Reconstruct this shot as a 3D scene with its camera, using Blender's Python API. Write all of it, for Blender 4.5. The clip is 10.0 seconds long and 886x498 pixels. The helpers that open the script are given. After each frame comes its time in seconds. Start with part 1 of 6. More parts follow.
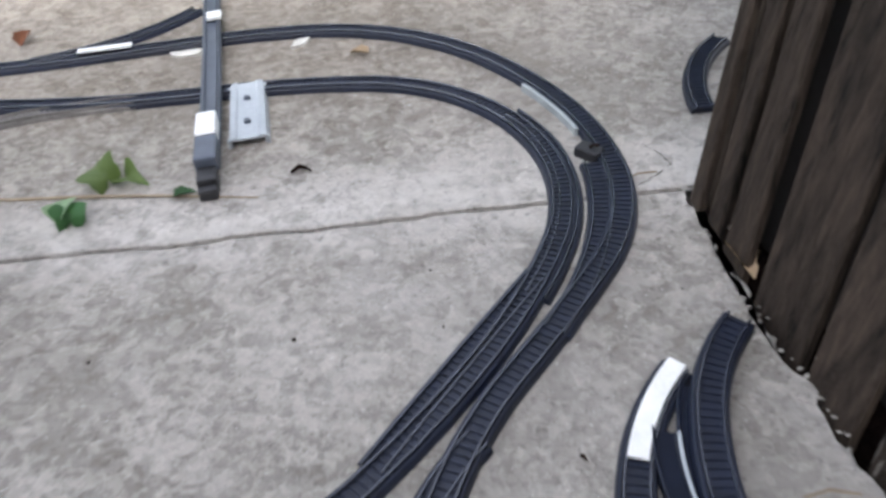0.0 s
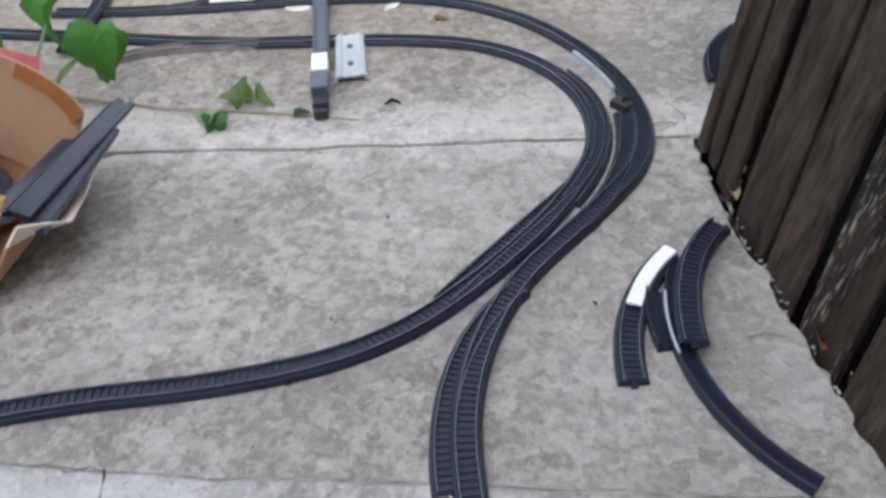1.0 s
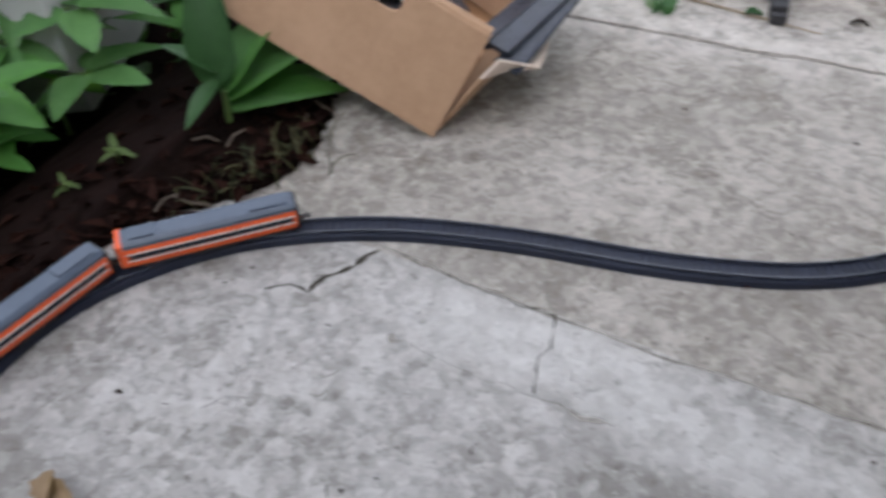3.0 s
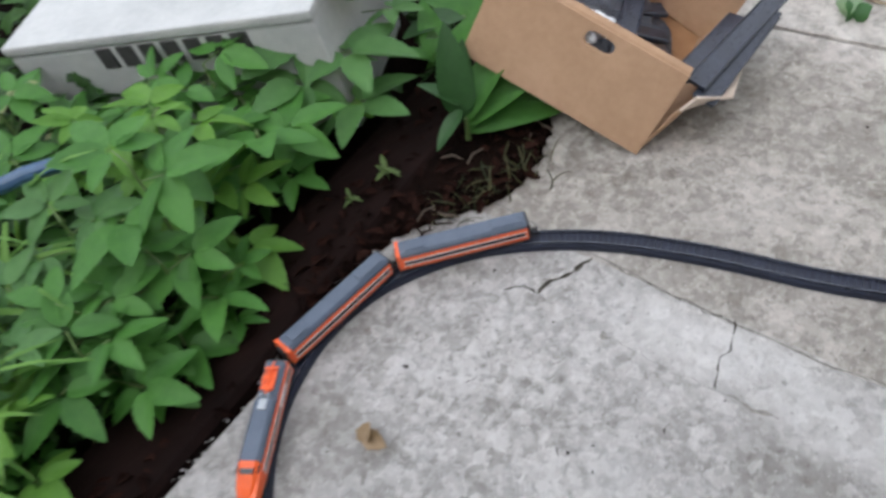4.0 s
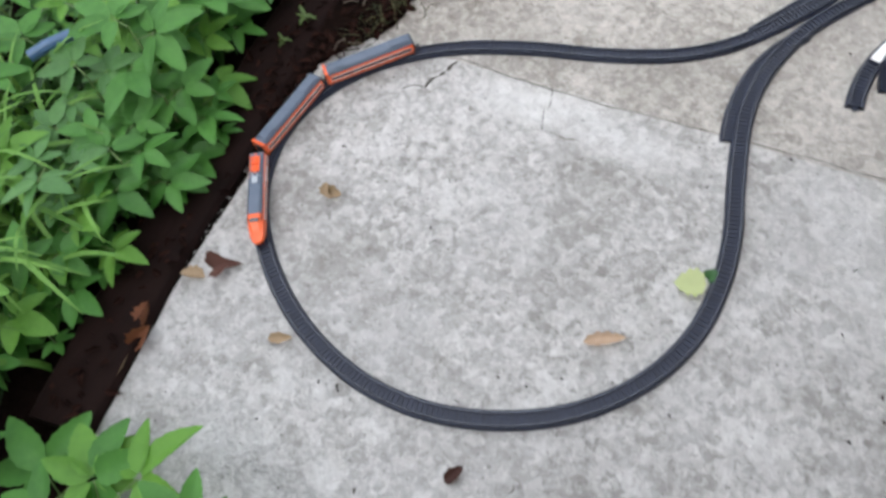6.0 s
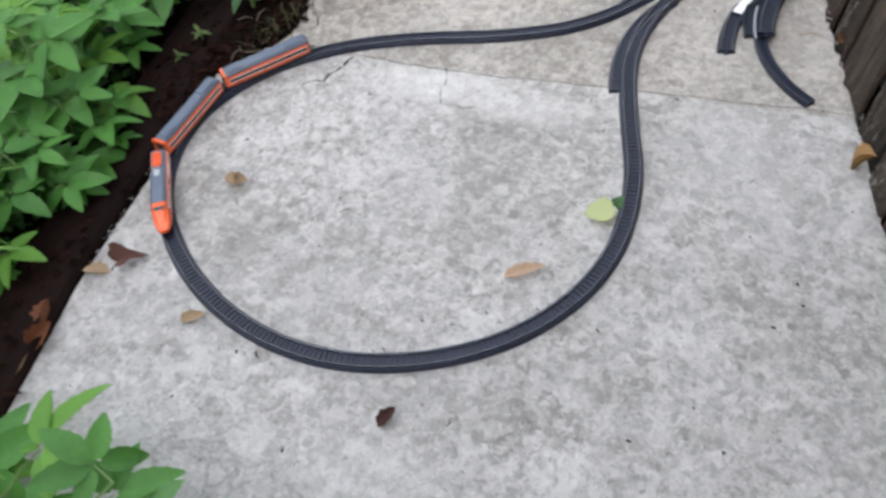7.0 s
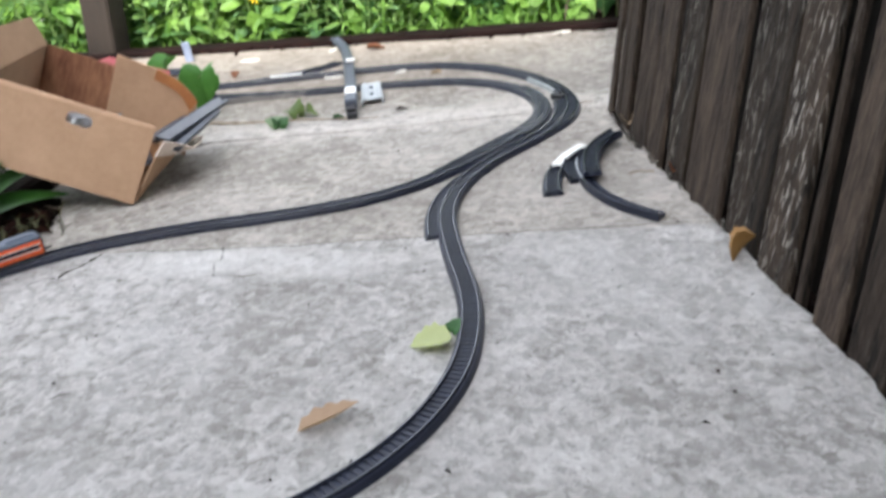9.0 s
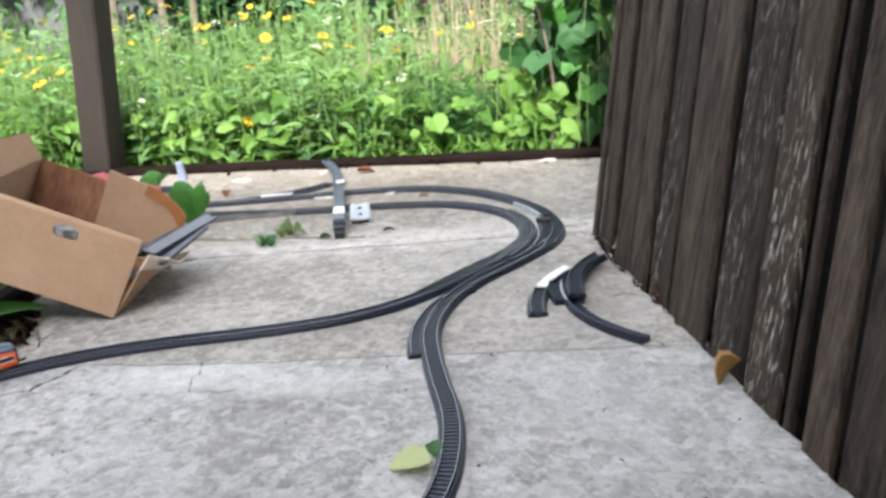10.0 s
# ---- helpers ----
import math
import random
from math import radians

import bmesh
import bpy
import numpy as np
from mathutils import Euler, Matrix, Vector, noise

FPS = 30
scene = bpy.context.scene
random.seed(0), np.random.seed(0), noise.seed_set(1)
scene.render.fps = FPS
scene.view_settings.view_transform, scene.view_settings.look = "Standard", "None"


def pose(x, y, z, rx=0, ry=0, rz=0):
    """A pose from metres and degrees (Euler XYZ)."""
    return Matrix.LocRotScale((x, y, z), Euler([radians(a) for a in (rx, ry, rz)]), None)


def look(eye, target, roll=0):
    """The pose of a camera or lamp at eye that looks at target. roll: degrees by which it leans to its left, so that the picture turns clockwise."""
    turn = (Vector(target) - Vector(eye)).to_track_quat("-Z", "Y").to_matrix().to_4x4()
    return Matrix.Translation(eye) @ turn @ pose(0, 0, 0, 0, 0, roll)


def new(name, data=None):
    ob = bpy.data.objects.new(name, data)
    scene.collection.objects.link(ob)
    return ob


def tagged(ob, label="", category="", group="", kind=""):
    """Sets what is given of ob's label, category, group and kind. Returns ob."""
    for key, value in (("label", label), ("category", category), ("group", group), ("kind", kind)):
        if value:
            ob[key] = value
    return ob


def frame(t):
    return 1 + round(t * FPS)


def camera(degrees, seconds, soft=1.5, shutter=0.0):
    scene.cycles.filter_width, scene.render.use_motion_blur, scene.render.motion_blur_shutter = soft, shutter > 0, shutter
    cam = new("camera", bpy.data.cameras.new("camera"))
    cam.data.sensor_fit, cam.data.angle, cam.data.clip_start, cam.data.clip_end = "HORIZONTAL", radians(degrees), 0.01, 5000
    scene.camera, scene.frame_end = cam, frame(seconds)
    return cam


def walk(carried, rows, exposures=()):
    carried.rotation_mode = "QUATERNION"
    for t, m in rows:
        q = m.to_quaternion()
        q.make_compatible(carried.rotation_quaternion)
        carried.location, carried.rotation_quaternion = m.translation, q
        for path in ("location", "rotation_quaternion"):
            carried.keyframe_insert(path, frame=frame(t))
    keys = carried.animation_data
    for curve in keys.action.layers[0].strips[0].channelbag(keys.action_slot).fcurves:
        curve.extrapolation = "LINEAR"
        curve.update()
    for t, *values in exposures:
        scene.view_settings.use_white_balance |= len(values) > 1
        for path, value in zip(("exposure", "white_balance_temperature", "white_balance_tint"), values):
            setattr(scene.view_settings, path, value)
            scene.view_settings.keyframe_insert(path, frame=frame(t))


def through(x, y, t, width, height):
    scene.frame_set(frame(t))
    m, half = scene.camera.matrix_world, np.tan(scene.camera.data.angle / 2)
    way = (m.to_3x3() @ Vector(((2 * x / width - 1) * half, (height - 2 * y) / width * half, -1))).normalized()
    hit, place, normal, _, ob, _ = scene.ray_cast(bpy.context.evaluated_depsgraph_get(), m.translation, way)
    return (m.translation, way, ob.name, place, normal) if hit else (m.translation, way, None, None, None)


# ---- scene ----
cam = camera(56.8, 10.0, soft=3.1, shutter=0.35)
PATH = [
    (0, (0.377, 0.377, 0.555), (0.085, 1.886, -0.725), -6.2),
    (0.5, (0.404, 0.182, 0.631), (0.064, 1.716, -0.606), -4.9),
    (1, (0.393, 0.101, 0.645), (0.021, 1.585, -0.644), -3.4),
    (1.5, (0.381, 0.068, 0.619), (-0.049, 1.515, -0.694), -3.0),
    (2, (0.345, 0.04, 0.601), (-0.155, 1.449, -0.727), -2.3),
    (2.5, (0.274, 0.035, 0.612), (-0.356, 1.352, -0.755), -1.9),
    (3, (0.164, 0.004, 0.592), (-0.66, 1.167, -0.812), -2.0),
    (3.2, (0.145, 0.003, 0.596), (-0.802, 1.061, -0.812), -5.3),
    (4.3, (0.237, -0.073, 0.941), (-0.874, 0.473, -0.63), -24.2),
    (4.5, (0.318, -0.047, 0.957), (-0.844, 0.38, -0.614), -29.8),
    (5, (0.351, -0.195, 1.065), (-0.692, 0.311, -0.565), -25.3),
    (5.5, (0.379, -0.283, 1.144), (-0.498, 0.325, -0.547), -21.1),
    (6, (0.441, -0.369, 1.22), (-0.258, 0.298, -0.531), -16.1),
    (7.3, (0.589, -0.623, 0.95), (-0.053, 0.478, -0.59), -10.6),
    (7.5, (0.604, -0.628, 0.872), (-0.051, 0.509, -0.637), -11.5),
    (8, (0.598, -0.633, 0.65), (-0.017, 0.788, -0.617), -9.1),
    (8.5, (0.58, -0.59, 0.542), (0.024, 1.005, -0.528), -7.1),
    (9, (0.567, -0.543, 0.506), (0.11, 1.2, -0.36), -6.4),
    (9.5, (0.567, -0.528, 0.502), (0.138, 1.304, -0.177), -5.4),
    (10, (0.571, -0.54, 0.496), (0.145, 1.323, -0.093), -4.6),
]
walk(cam, [(t, look(eye, target, roll)) for t, eye, target, roll in PATH], [(0.0, 2.34, 6200, 13), (2.0, 2.34, 6230, 12), (3.2, 2.27, 6400, 13), (4.5, 2.60, 6500, 10), (6.0, 2.71, 6500, 10), (8.0, 2.67, 6450, 12), (10.0, 2.71, 6400, 10)])

# ---- light: a bright overcast day ----
world = bpy.data.worlds.new("overcast")
scene.world = world
world.use_nodes = True
wn = world.node_tree
sky = wn.nodes.new("ShaderNodeTexSky")
sky.sky_type = "NISHITA"
sky.sun_disc = False
sky.sun_elevation = radians(41)
sky.sun_rotation = radians(170)
sky.dust_density = 2.0
haze = wn.nodes.new("ShaderNodeHueSaturation")  # thin cloud takes most of the blue out of the sky
haze.inputs["Saturation"].default_value = 0.25
wn.links.new(sky.outputs[0], haze.inputs["Color"])
wn.links.new(haze.outputs[0], wn.nodes["Background"].inputs[0])
wn.nodes["Background"].inputs[1].default_value = 0.15
sun = new("sun", bpy.data.lights.new("sun", "SUN"))
sun.data.energy = 2.2
sun.data.angle = radians(4)
sun.data.color = (1.0, 0.96, 0.9)
sun.matrix_world = look((0.9, -5.1, 4.5), (0, 0, 0))


# ---- materials ----
def shader(name, rough=0.6, metal=0.0, spec=0.5):
    m = bpy.data.materials.new(name)
    m.use_nodes = True
    b = m.node_tree.nodes["Principled BSDF"]
    b.inputs["Roughness"].default_value = rough
    b.inputs["Metallic"].default_value = metal
    b.inputs["Specular IOR Level"].default_value = spec
    return m, m.node_tree, b


def coords(nt, kind="Object", scale=(1, 1, 1), place=(0, 0, 0)):
    tc = nt.nodes.new("ShaderNodeTexCoord")
    mp = nt.nodes.new("ShaderNodeMapping")
    mp.inputs["Scale"].default_value = scale
    mp.inputs["Location"].default_value = place
    nt.links.new(tc.outputs[kind], mp.inputs[0])
    return mp.outputs[0]


def noise_tex(nt, vec, scale, detail=6.0, rough=0.6, dist=0.0):
    n = nt.nodes.new("ShaderNodeTexNoise")
    n.inputs["Scale"].default_value = scale
    n.inputs["Detail"].default_value = detail
    n.inputs["Roughness"].default_value = rough
    n.inputs["Distortion"].default_value = dist
    nt.links.new(vec, n.inputs["Vector"])
    return n.outputs["Fac"]


def ramp(nt, fac, stops):
    r = nt.nodes.new("ShaderNodeValToRGB")
    els = r.color_ramp.elements
    while len(els) < len(stops):
        els.new(0.5)
    for e, (p, c) in zip(els, stops):
        e.position = p
        e.color = (*c, 1) if len(c) == 3 else c
    nt.links.new(fac, r.inputs[0])
    return r.outputs[0]


def mixc(nt, fac, a, b, mode="MIX"):
    m = nt.nodes.new("ShaderNodeMix")
    m.data_type = "RGBA"
    m.blend_type = mode
    for sock, v in ((m.inputs[0], fac), (m.inputs[6], a), (m.inputs[7], b)):
        if isinstance(v, (int, float)):
            sock.default_value = v
        elif isinstance(v, tuple):
            sock.default_value = (*v, 1)
        else:
            nt.links.new(v, sock)
    return m.outputs[2]


def maths(nt, op, a, b=0.0, c=0.0, clamp=False):
    m = nt.nodes.new("ShaderNodeMath")
    m.operation = op
    m.use_clamp = clamp
    for sock, v in zip(m.inputs, (a, b, c)):
        if isinstance(v, (int, float)):
            sock.default_value = v
        else:
            nt.links.new(v, sock)
    return m.outputs[0]


def bump(nt, b, height, strength, distance):
    n = nt.nodes.new("ShaderNodeBump")
    n.inputs["Strength"].default_value = strength
    n.inputs["Distance"].default_value = distance
    nt.links.new(height, n.inputs["Height"])
    nt.links.new(n.outputs[0], b.inputs["Normal"])


def put(nt, b, colour):
    nt.links.new(colour, b.inputs["Base Color"])


def mottled(name, dark, light, scale, rough=0.6, bump_d=0.0, bump_scale=None, spec=0.5, vary=0.0, stretch=(1, 1, 1)):
    """A two-scale mottled surface, with an optional change from piece to piece."""
    m, nt, b = shader(name, rough, 0.0, spec)
    v = coords(nt, scale=stretch)
    big = noise_tex(nt, v, scale, 5)
    fine = noise_tex(nt, v, scale * 9, 4)
    fac = maths(nt, "ADD", maths(nt, "MULTIPLY", big, 0.65), maths(nt, "MULTIPLY", fine, 0.35))
    col = ramp(nt, fac, [(0.33, dark), (0.67, light)])
    if vary:
        info = nt.nodes.new("ShaderNodeObjectInfo")
        hsv = nt.nodes.new("ShaderNodeHueSaturation")
        nt.links.new(col, hsv.inputs["Color"])
        nt.links.new(maths(nt, "ADD", 1 - vary, maths(nt, "MULTIPLY", info.outputs["Random"], 2 * vary)), hsv.inputs["Value"])
        col = hsv.outputs[0]
    put(nt, b, col)
    rr = maths(nt, "ADD", rough - 0.1, maths(nt, "MULTIPLY", fine, 0.2))
    nt.links.new(rr, b.inputs["Roughness"])
    if bump_d:
        bump(nt, b, noise_tex(nt, v, bump_scale or scale * 6, 6), 1.0, bump_d)
    return m


def leaf_material(name, dark, light, rough=0.5, through=0.25, spec=0.28):
    """Leaf tissue: islands differ in tone, light passes through it a little."""
    m, nt, b = shader(name, rough, 0.0, spec)
    geo = nt.nodes.new("ShaderNodeNewGeometry")
    v = coords(nt)
    fac = maths(nt, "ADD", maths(nt, "MULTIPLY", geo.outputs["Random Per Island"], 0.6), maths(nt, "MULTIPLY", noise_tex(nt, v, 60, 3), 0.4))
    col = ramp(nt, fac, [(0.2, dark), (0.8, light)])
    put(nt, b, col)
    tr = nt.nodes.new("ShaderNodeBsdfTranslucent")
    nt.links.new(mixc(nt, 1.0, col, (1.0, 1.0, 0.55), "MULTIPLY"), tr.inputs[0])
    mx = nt.nodes.new("ShaderNodeMixShader")
    mx.inputs[0].default_value = through
    nt.links.new(b.outputs[0], mx.inputs[1])
    nt.links.new(tr.outputs[0], mx.inputs[2])
    nt.links.new(mx.outputs[0], nt.nodes["Material Output"].inputs[0])
    bump(nt, b, noise_tex(nt, v, 140, 3), 0.5, 0.002)
    return m


def concrete():
    m, nt, b = shader("old_concrete", 0.9, 0.0, 0.25)
    at = coords(nt)
    v = coords(nt, place=(5.31, 3.73, 1.37))
    big = noise_tex(nt, v, 2.6, 5, 0.6)
    mid = noise_tex(nt, v, 17, 7, 0.70, 0.15)
    fine = noise_tex(nt, v, 75, 5, 0.7)
    grit = noise_tex(nt, v, 260, 3, 0.7)
    fac = maths(nt, "ADD", maths(nt, "ADD", maths(nt, "MULTIPLY", big, 0.30), maths(nt, "MULTIPLY", mid, 0.38)), maths(nt, "MULTIPLY", fine, 0.32))
    col = ramp(nt, fac, [(0.37, (0.235, 0.222, 0.20)), (0.45, (0.32, 0.308, 0.288)), (0.53, (0.39, 0.379, 0.361)), (0.62, (0.50, 0.494, 0.476))])
    sep = nt.nodes.new("ShaderNodeSeparateXYZ")
    nt.links.new(at, sep.inputs[0])
    x, y = sep.outputs[0], sep.outputs[1]
    # a smear of pale cement along the wide joint, ragged at its rims
    off = maths(nt, "SUBTRACT", y, maths(nt, "ADD", 1.058, maths(nt, "MULTIPLY", x, 0.19)))
    off = maths(nt, "ADD", off, maths(nt, "MULTIPLY", maths(nt, "SUBTRACT", mid, 0.5), 0.14))
    far = maths(nt, "ABSOLUTE", maths(nt, "SUBTRACT", off, 0.024))
    band = maths(nt, "SUBTRACT", 1.0, maths(nt, "DIVIDE", far, 0.100), clamp=True)
    band = maths(nt, "MULTIPLY", maths(nt, "POWER", band, 0.6), maths(nt, "ADD", 0.45, maths(nt, "MULTIPLY", mid, 1.0)), clamp=True)
    rag = ramp(nt, noise_tex(nt, v, 34, 8, 0.72), [(0.36, (0.25, 0.25, 0.25)), (0.56, (1, 1, 1))])
    col = mixc(nt, maths(nt, "MULTIPLY", maths(nt, "MULTIPLY", band, rag), 0.92), col, (0.76, 0.755, 0.74))
    # the paler patch by the hairline cracks
    dx = maths(nt, "DIVIDE", maths(nt, "SUBTRACT", x, 0.03), 0.24)
    dy = maths(nt, "DIVIDE", maths(nt, "SUBTRACT", y, 0.43), 0.055)
    r2 = maths(nt, "ADD", maths(nt, "MULTIPLY", dx, dx), maths(nt, "MULTIPLY", dy, dy))
    patch = maths(nt, "SUBTRACT", 1.15, maths(nt, "ADD", r2, maths(nt, "MULTIPLY", maths(nt, "SUBTRACT", mid, 0.5), 2.5)), clamp=True)
    col = mixc(nt, maths(nt, "MULTIPLY", patch, 0.82), col, (0.60, 0.592, 0.57))
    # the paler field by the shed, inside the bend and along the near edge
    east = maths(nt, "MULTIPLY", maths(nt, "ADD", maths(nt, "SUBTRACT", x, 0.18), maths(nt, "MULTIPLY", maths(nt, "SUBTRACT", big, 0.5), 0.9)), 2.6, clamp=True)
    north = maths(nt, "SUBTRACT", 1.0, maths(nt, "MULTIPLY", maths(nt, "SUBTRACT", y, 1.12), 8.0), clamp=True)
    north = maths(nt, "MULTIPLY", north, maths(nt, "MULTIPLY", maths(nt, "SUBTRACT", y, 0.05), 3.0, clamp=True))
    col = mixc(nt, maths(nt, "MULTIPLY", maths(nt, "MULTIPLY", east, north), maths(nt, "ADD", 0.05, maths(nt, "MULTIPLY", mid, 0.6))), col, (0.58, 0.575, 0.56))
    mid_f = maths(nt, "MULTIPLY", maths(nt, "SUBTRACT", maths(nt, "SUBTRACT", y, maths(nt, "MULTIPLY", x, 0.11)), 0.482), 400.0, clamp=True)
    # pale flakes of laitance over the worn skin, in ragged fields
    flake = noise_tex(nt, v, 62, 10, 0.74)
    patchy = noise_tex(nt, v, 4.2, 5, 0.62)
    fl = ramp(nt, maths(nt, "ADD", flake, maths(nt, "MULTIPLY", maths(nt, "SUBTRACT", patchy, 0.5), 0.55)), [(0.50, (0, 0, 0)), (0.56, (1, 1, 1))])
    col = mixc(nt, maths(nt, "MULTIPLY", fl, maths(nt, "ADD", 0.42, maths(nt, "MULTIPLY", mid_f, 0.08))), col, (0.63, 0.617, 0.59))
    worn = ramp(nt, maths(nt, "ADD", noise_tex(nt, v, 105, 8, 0.72), maths(nt, "MULTIPLY", maths(nt, "SUBTRACT", big, 0.5), 0.2)), [(0.34, (1, 1, 1)), (0.47, (0, 0, 0))])
    rough_f = ramp(nt, noise_tex(nt, v, 3.4, 6, 0.68, 0.5), [(0.40, (0.12, 0.12, 0.12)), (0.60, (1, 1, 1))])
    worn = maths(nt, "MULTIPLY", worn, rough_f)
    col = mixc(nt, maths(nt, "MULTIPLY", worn, maths(nt, "ADD", 0.24, maths(nt, "MULTIPLY", mid_f, 0.18))), col, (0.20, 0.186, 0.162))
    # chips and hollows: ragged cells that stand proud or have broken out
    jag = nt.nodes.new("ShaderNodeTexNoise")
    jag.inputs["Scale"].default_value = 55
    jag.inputs["Detail"].default_value = 5
    nt.links.new(v, jag.inputs["Vector"])
    ragged = nt.nodes.new("ShaderNodeVectorMath")
    ragged.operation = "MULTIPLY_ADD"
    ragged.inputs[1].default_value = (0.035, 0.035, 0.035)
    nt.links.new(jag.outputs["Color"], ragged.inputs[0])
    nt.links.new(v, ragged.inputs[2])
    chip_h = 0.0
    for cell, pale_at, dark_at, weight in ((48, 0.70, 0.17, 0.34), (110, 0.74, 0.15, 0.26)):
        vc = nt.nodes.new("ShaderNodeTexVoronoi")
        vc.inputs["Scale"].default_value = cell
        nt.links.new(ragged.outputs[0], vc.inputs["Vector"])
        sp = nt.nodes.new("ShaderNodeSeparateColor")
        nt.links.new(vc.outputs["Color"], sp.inputs[0])
        r = sp.outputs[0]
        up = maths(nt, "MULTIPLY", maths(nt, "GREATER_THAN", r, pale_at), patchy)
        down = maths(nt, "MULTIPLY", maths(nt, "LESS_THAN", r, dark_at), rough_f)
        col = mixc(nt, maths(nt, "MULTIPLY", up, weight * 1.5), col, (0.74, 0.728, 0.70))
        col = mixc(nt, maths(nt, "MULTIPLY", down, weight), col, (0.19, 0.176, 0.152))
        step = maths(nt, "MULTIPLY", maths(nt, "SUBTRACT", up, down), 0.5 * weight)
        chip_h = maths(nt, "ADD", chip_h, step)
    # stones of the mix showing through where the skin has gone
    vor = nt.nodes.new("ShaderNodeTexVoronoi")
    vor.inputs["Scale"].default_value = 105
    vor.inputs["Randomness"].default_value = 1.0
    nt.links.new(v, vor.inputs["Vector"])
    stone = ramp(nt, vor.outputs["Distance"], [(0.22, (1, 1, 1)), (0.42, (0, 0, 0))])
    bare = ramp(nt, noise_tex(nt, v, 7.5, 6, 0.7, 0.3), [(0.47, (0, 0, 0)), (0.60, (1, 1, 1))])
    shown = maths(nt, "MULTIPLY", stone, bare)
    col = mixc(nt, maths(nt, "MULTIPLY", shown, 0.32), col, mixc(nt, vor.outputs["Color"], (0.30, 0.28, 0.25), (0.64, 0.635, 0.62)))
    # brown damp tint on the far field
    damp = maths(nt, "MULTIPLY", maths(nt, "SUBTRACT", off, 0.05), 3.0, clamp=True)
    damp = maths(nt, "MULTIPLY", damp, maths(nt, "SUBTRACT", 1.1, maths(nt, "MULTIPLY", maths(nt, "SUBTRACT", x, 0.0), 1.6), clamp=True), clamp=True)
    col = mixc(nt, maths(nt, "MULTIPLY", damp, 0.85), col, (0.80, 0.735, 0.665), "MULTIPLY")
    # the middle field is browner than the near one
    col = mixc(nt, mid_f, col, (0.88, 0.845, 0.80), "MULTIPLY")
    # dark grit and pits
    pits = ramp(nt, noise_tex(nt, v, 110, 2, 0.5), [(0.27, (1, 1, 1)), (0.36, (0, 0, 0))])
    col = mixc(nt, maths(nt, "MULTIPLY", pits, 0.45), col, (0.13, 0.12, 0.105))
    specks = ramp(nt, noise_tex(nt, v, 190, 3, 0.6), [(0.66, (0, 0, 0)), (0.72, (1, 1, 1))])
    col = mixc(nt, maths(nt, "MULTIPLY", specks, 0.55), col, (0.82, 0.81, 0.78))
    moss = ramp(nt, noise_tex(nt, v, 9, 6, 0.7), [(0.58, (0, 0, 0)), (0.72, (1, 1, 1))])
    col = mixc(nt, maths(nt, "MULTIPLY", moss, 0.14), col, (0.21, 0.205, 0.15))
    put(nt, b, col)
    h = maths(nt, "ADD", maths(nt, "MULTIPLY", maths(nt, "ADD", mid, flake), 0.8), maths(nt, "ADD", maths(nt, "MULTIPLY", fine, 0.5), maths(nt, "MULTIPLY", grit, 0.25)))
    h = maths(nt, "ADD", maths(nt, "ADD", h, chip_h), maths(nt, "ADD", maths(nt, "MULTIPLY", shown, 0.22), maths(nt, "MULTIPLY", worn, -0.10)))
    bump(nt, b, h, 1.0, 0.0085)
    return m


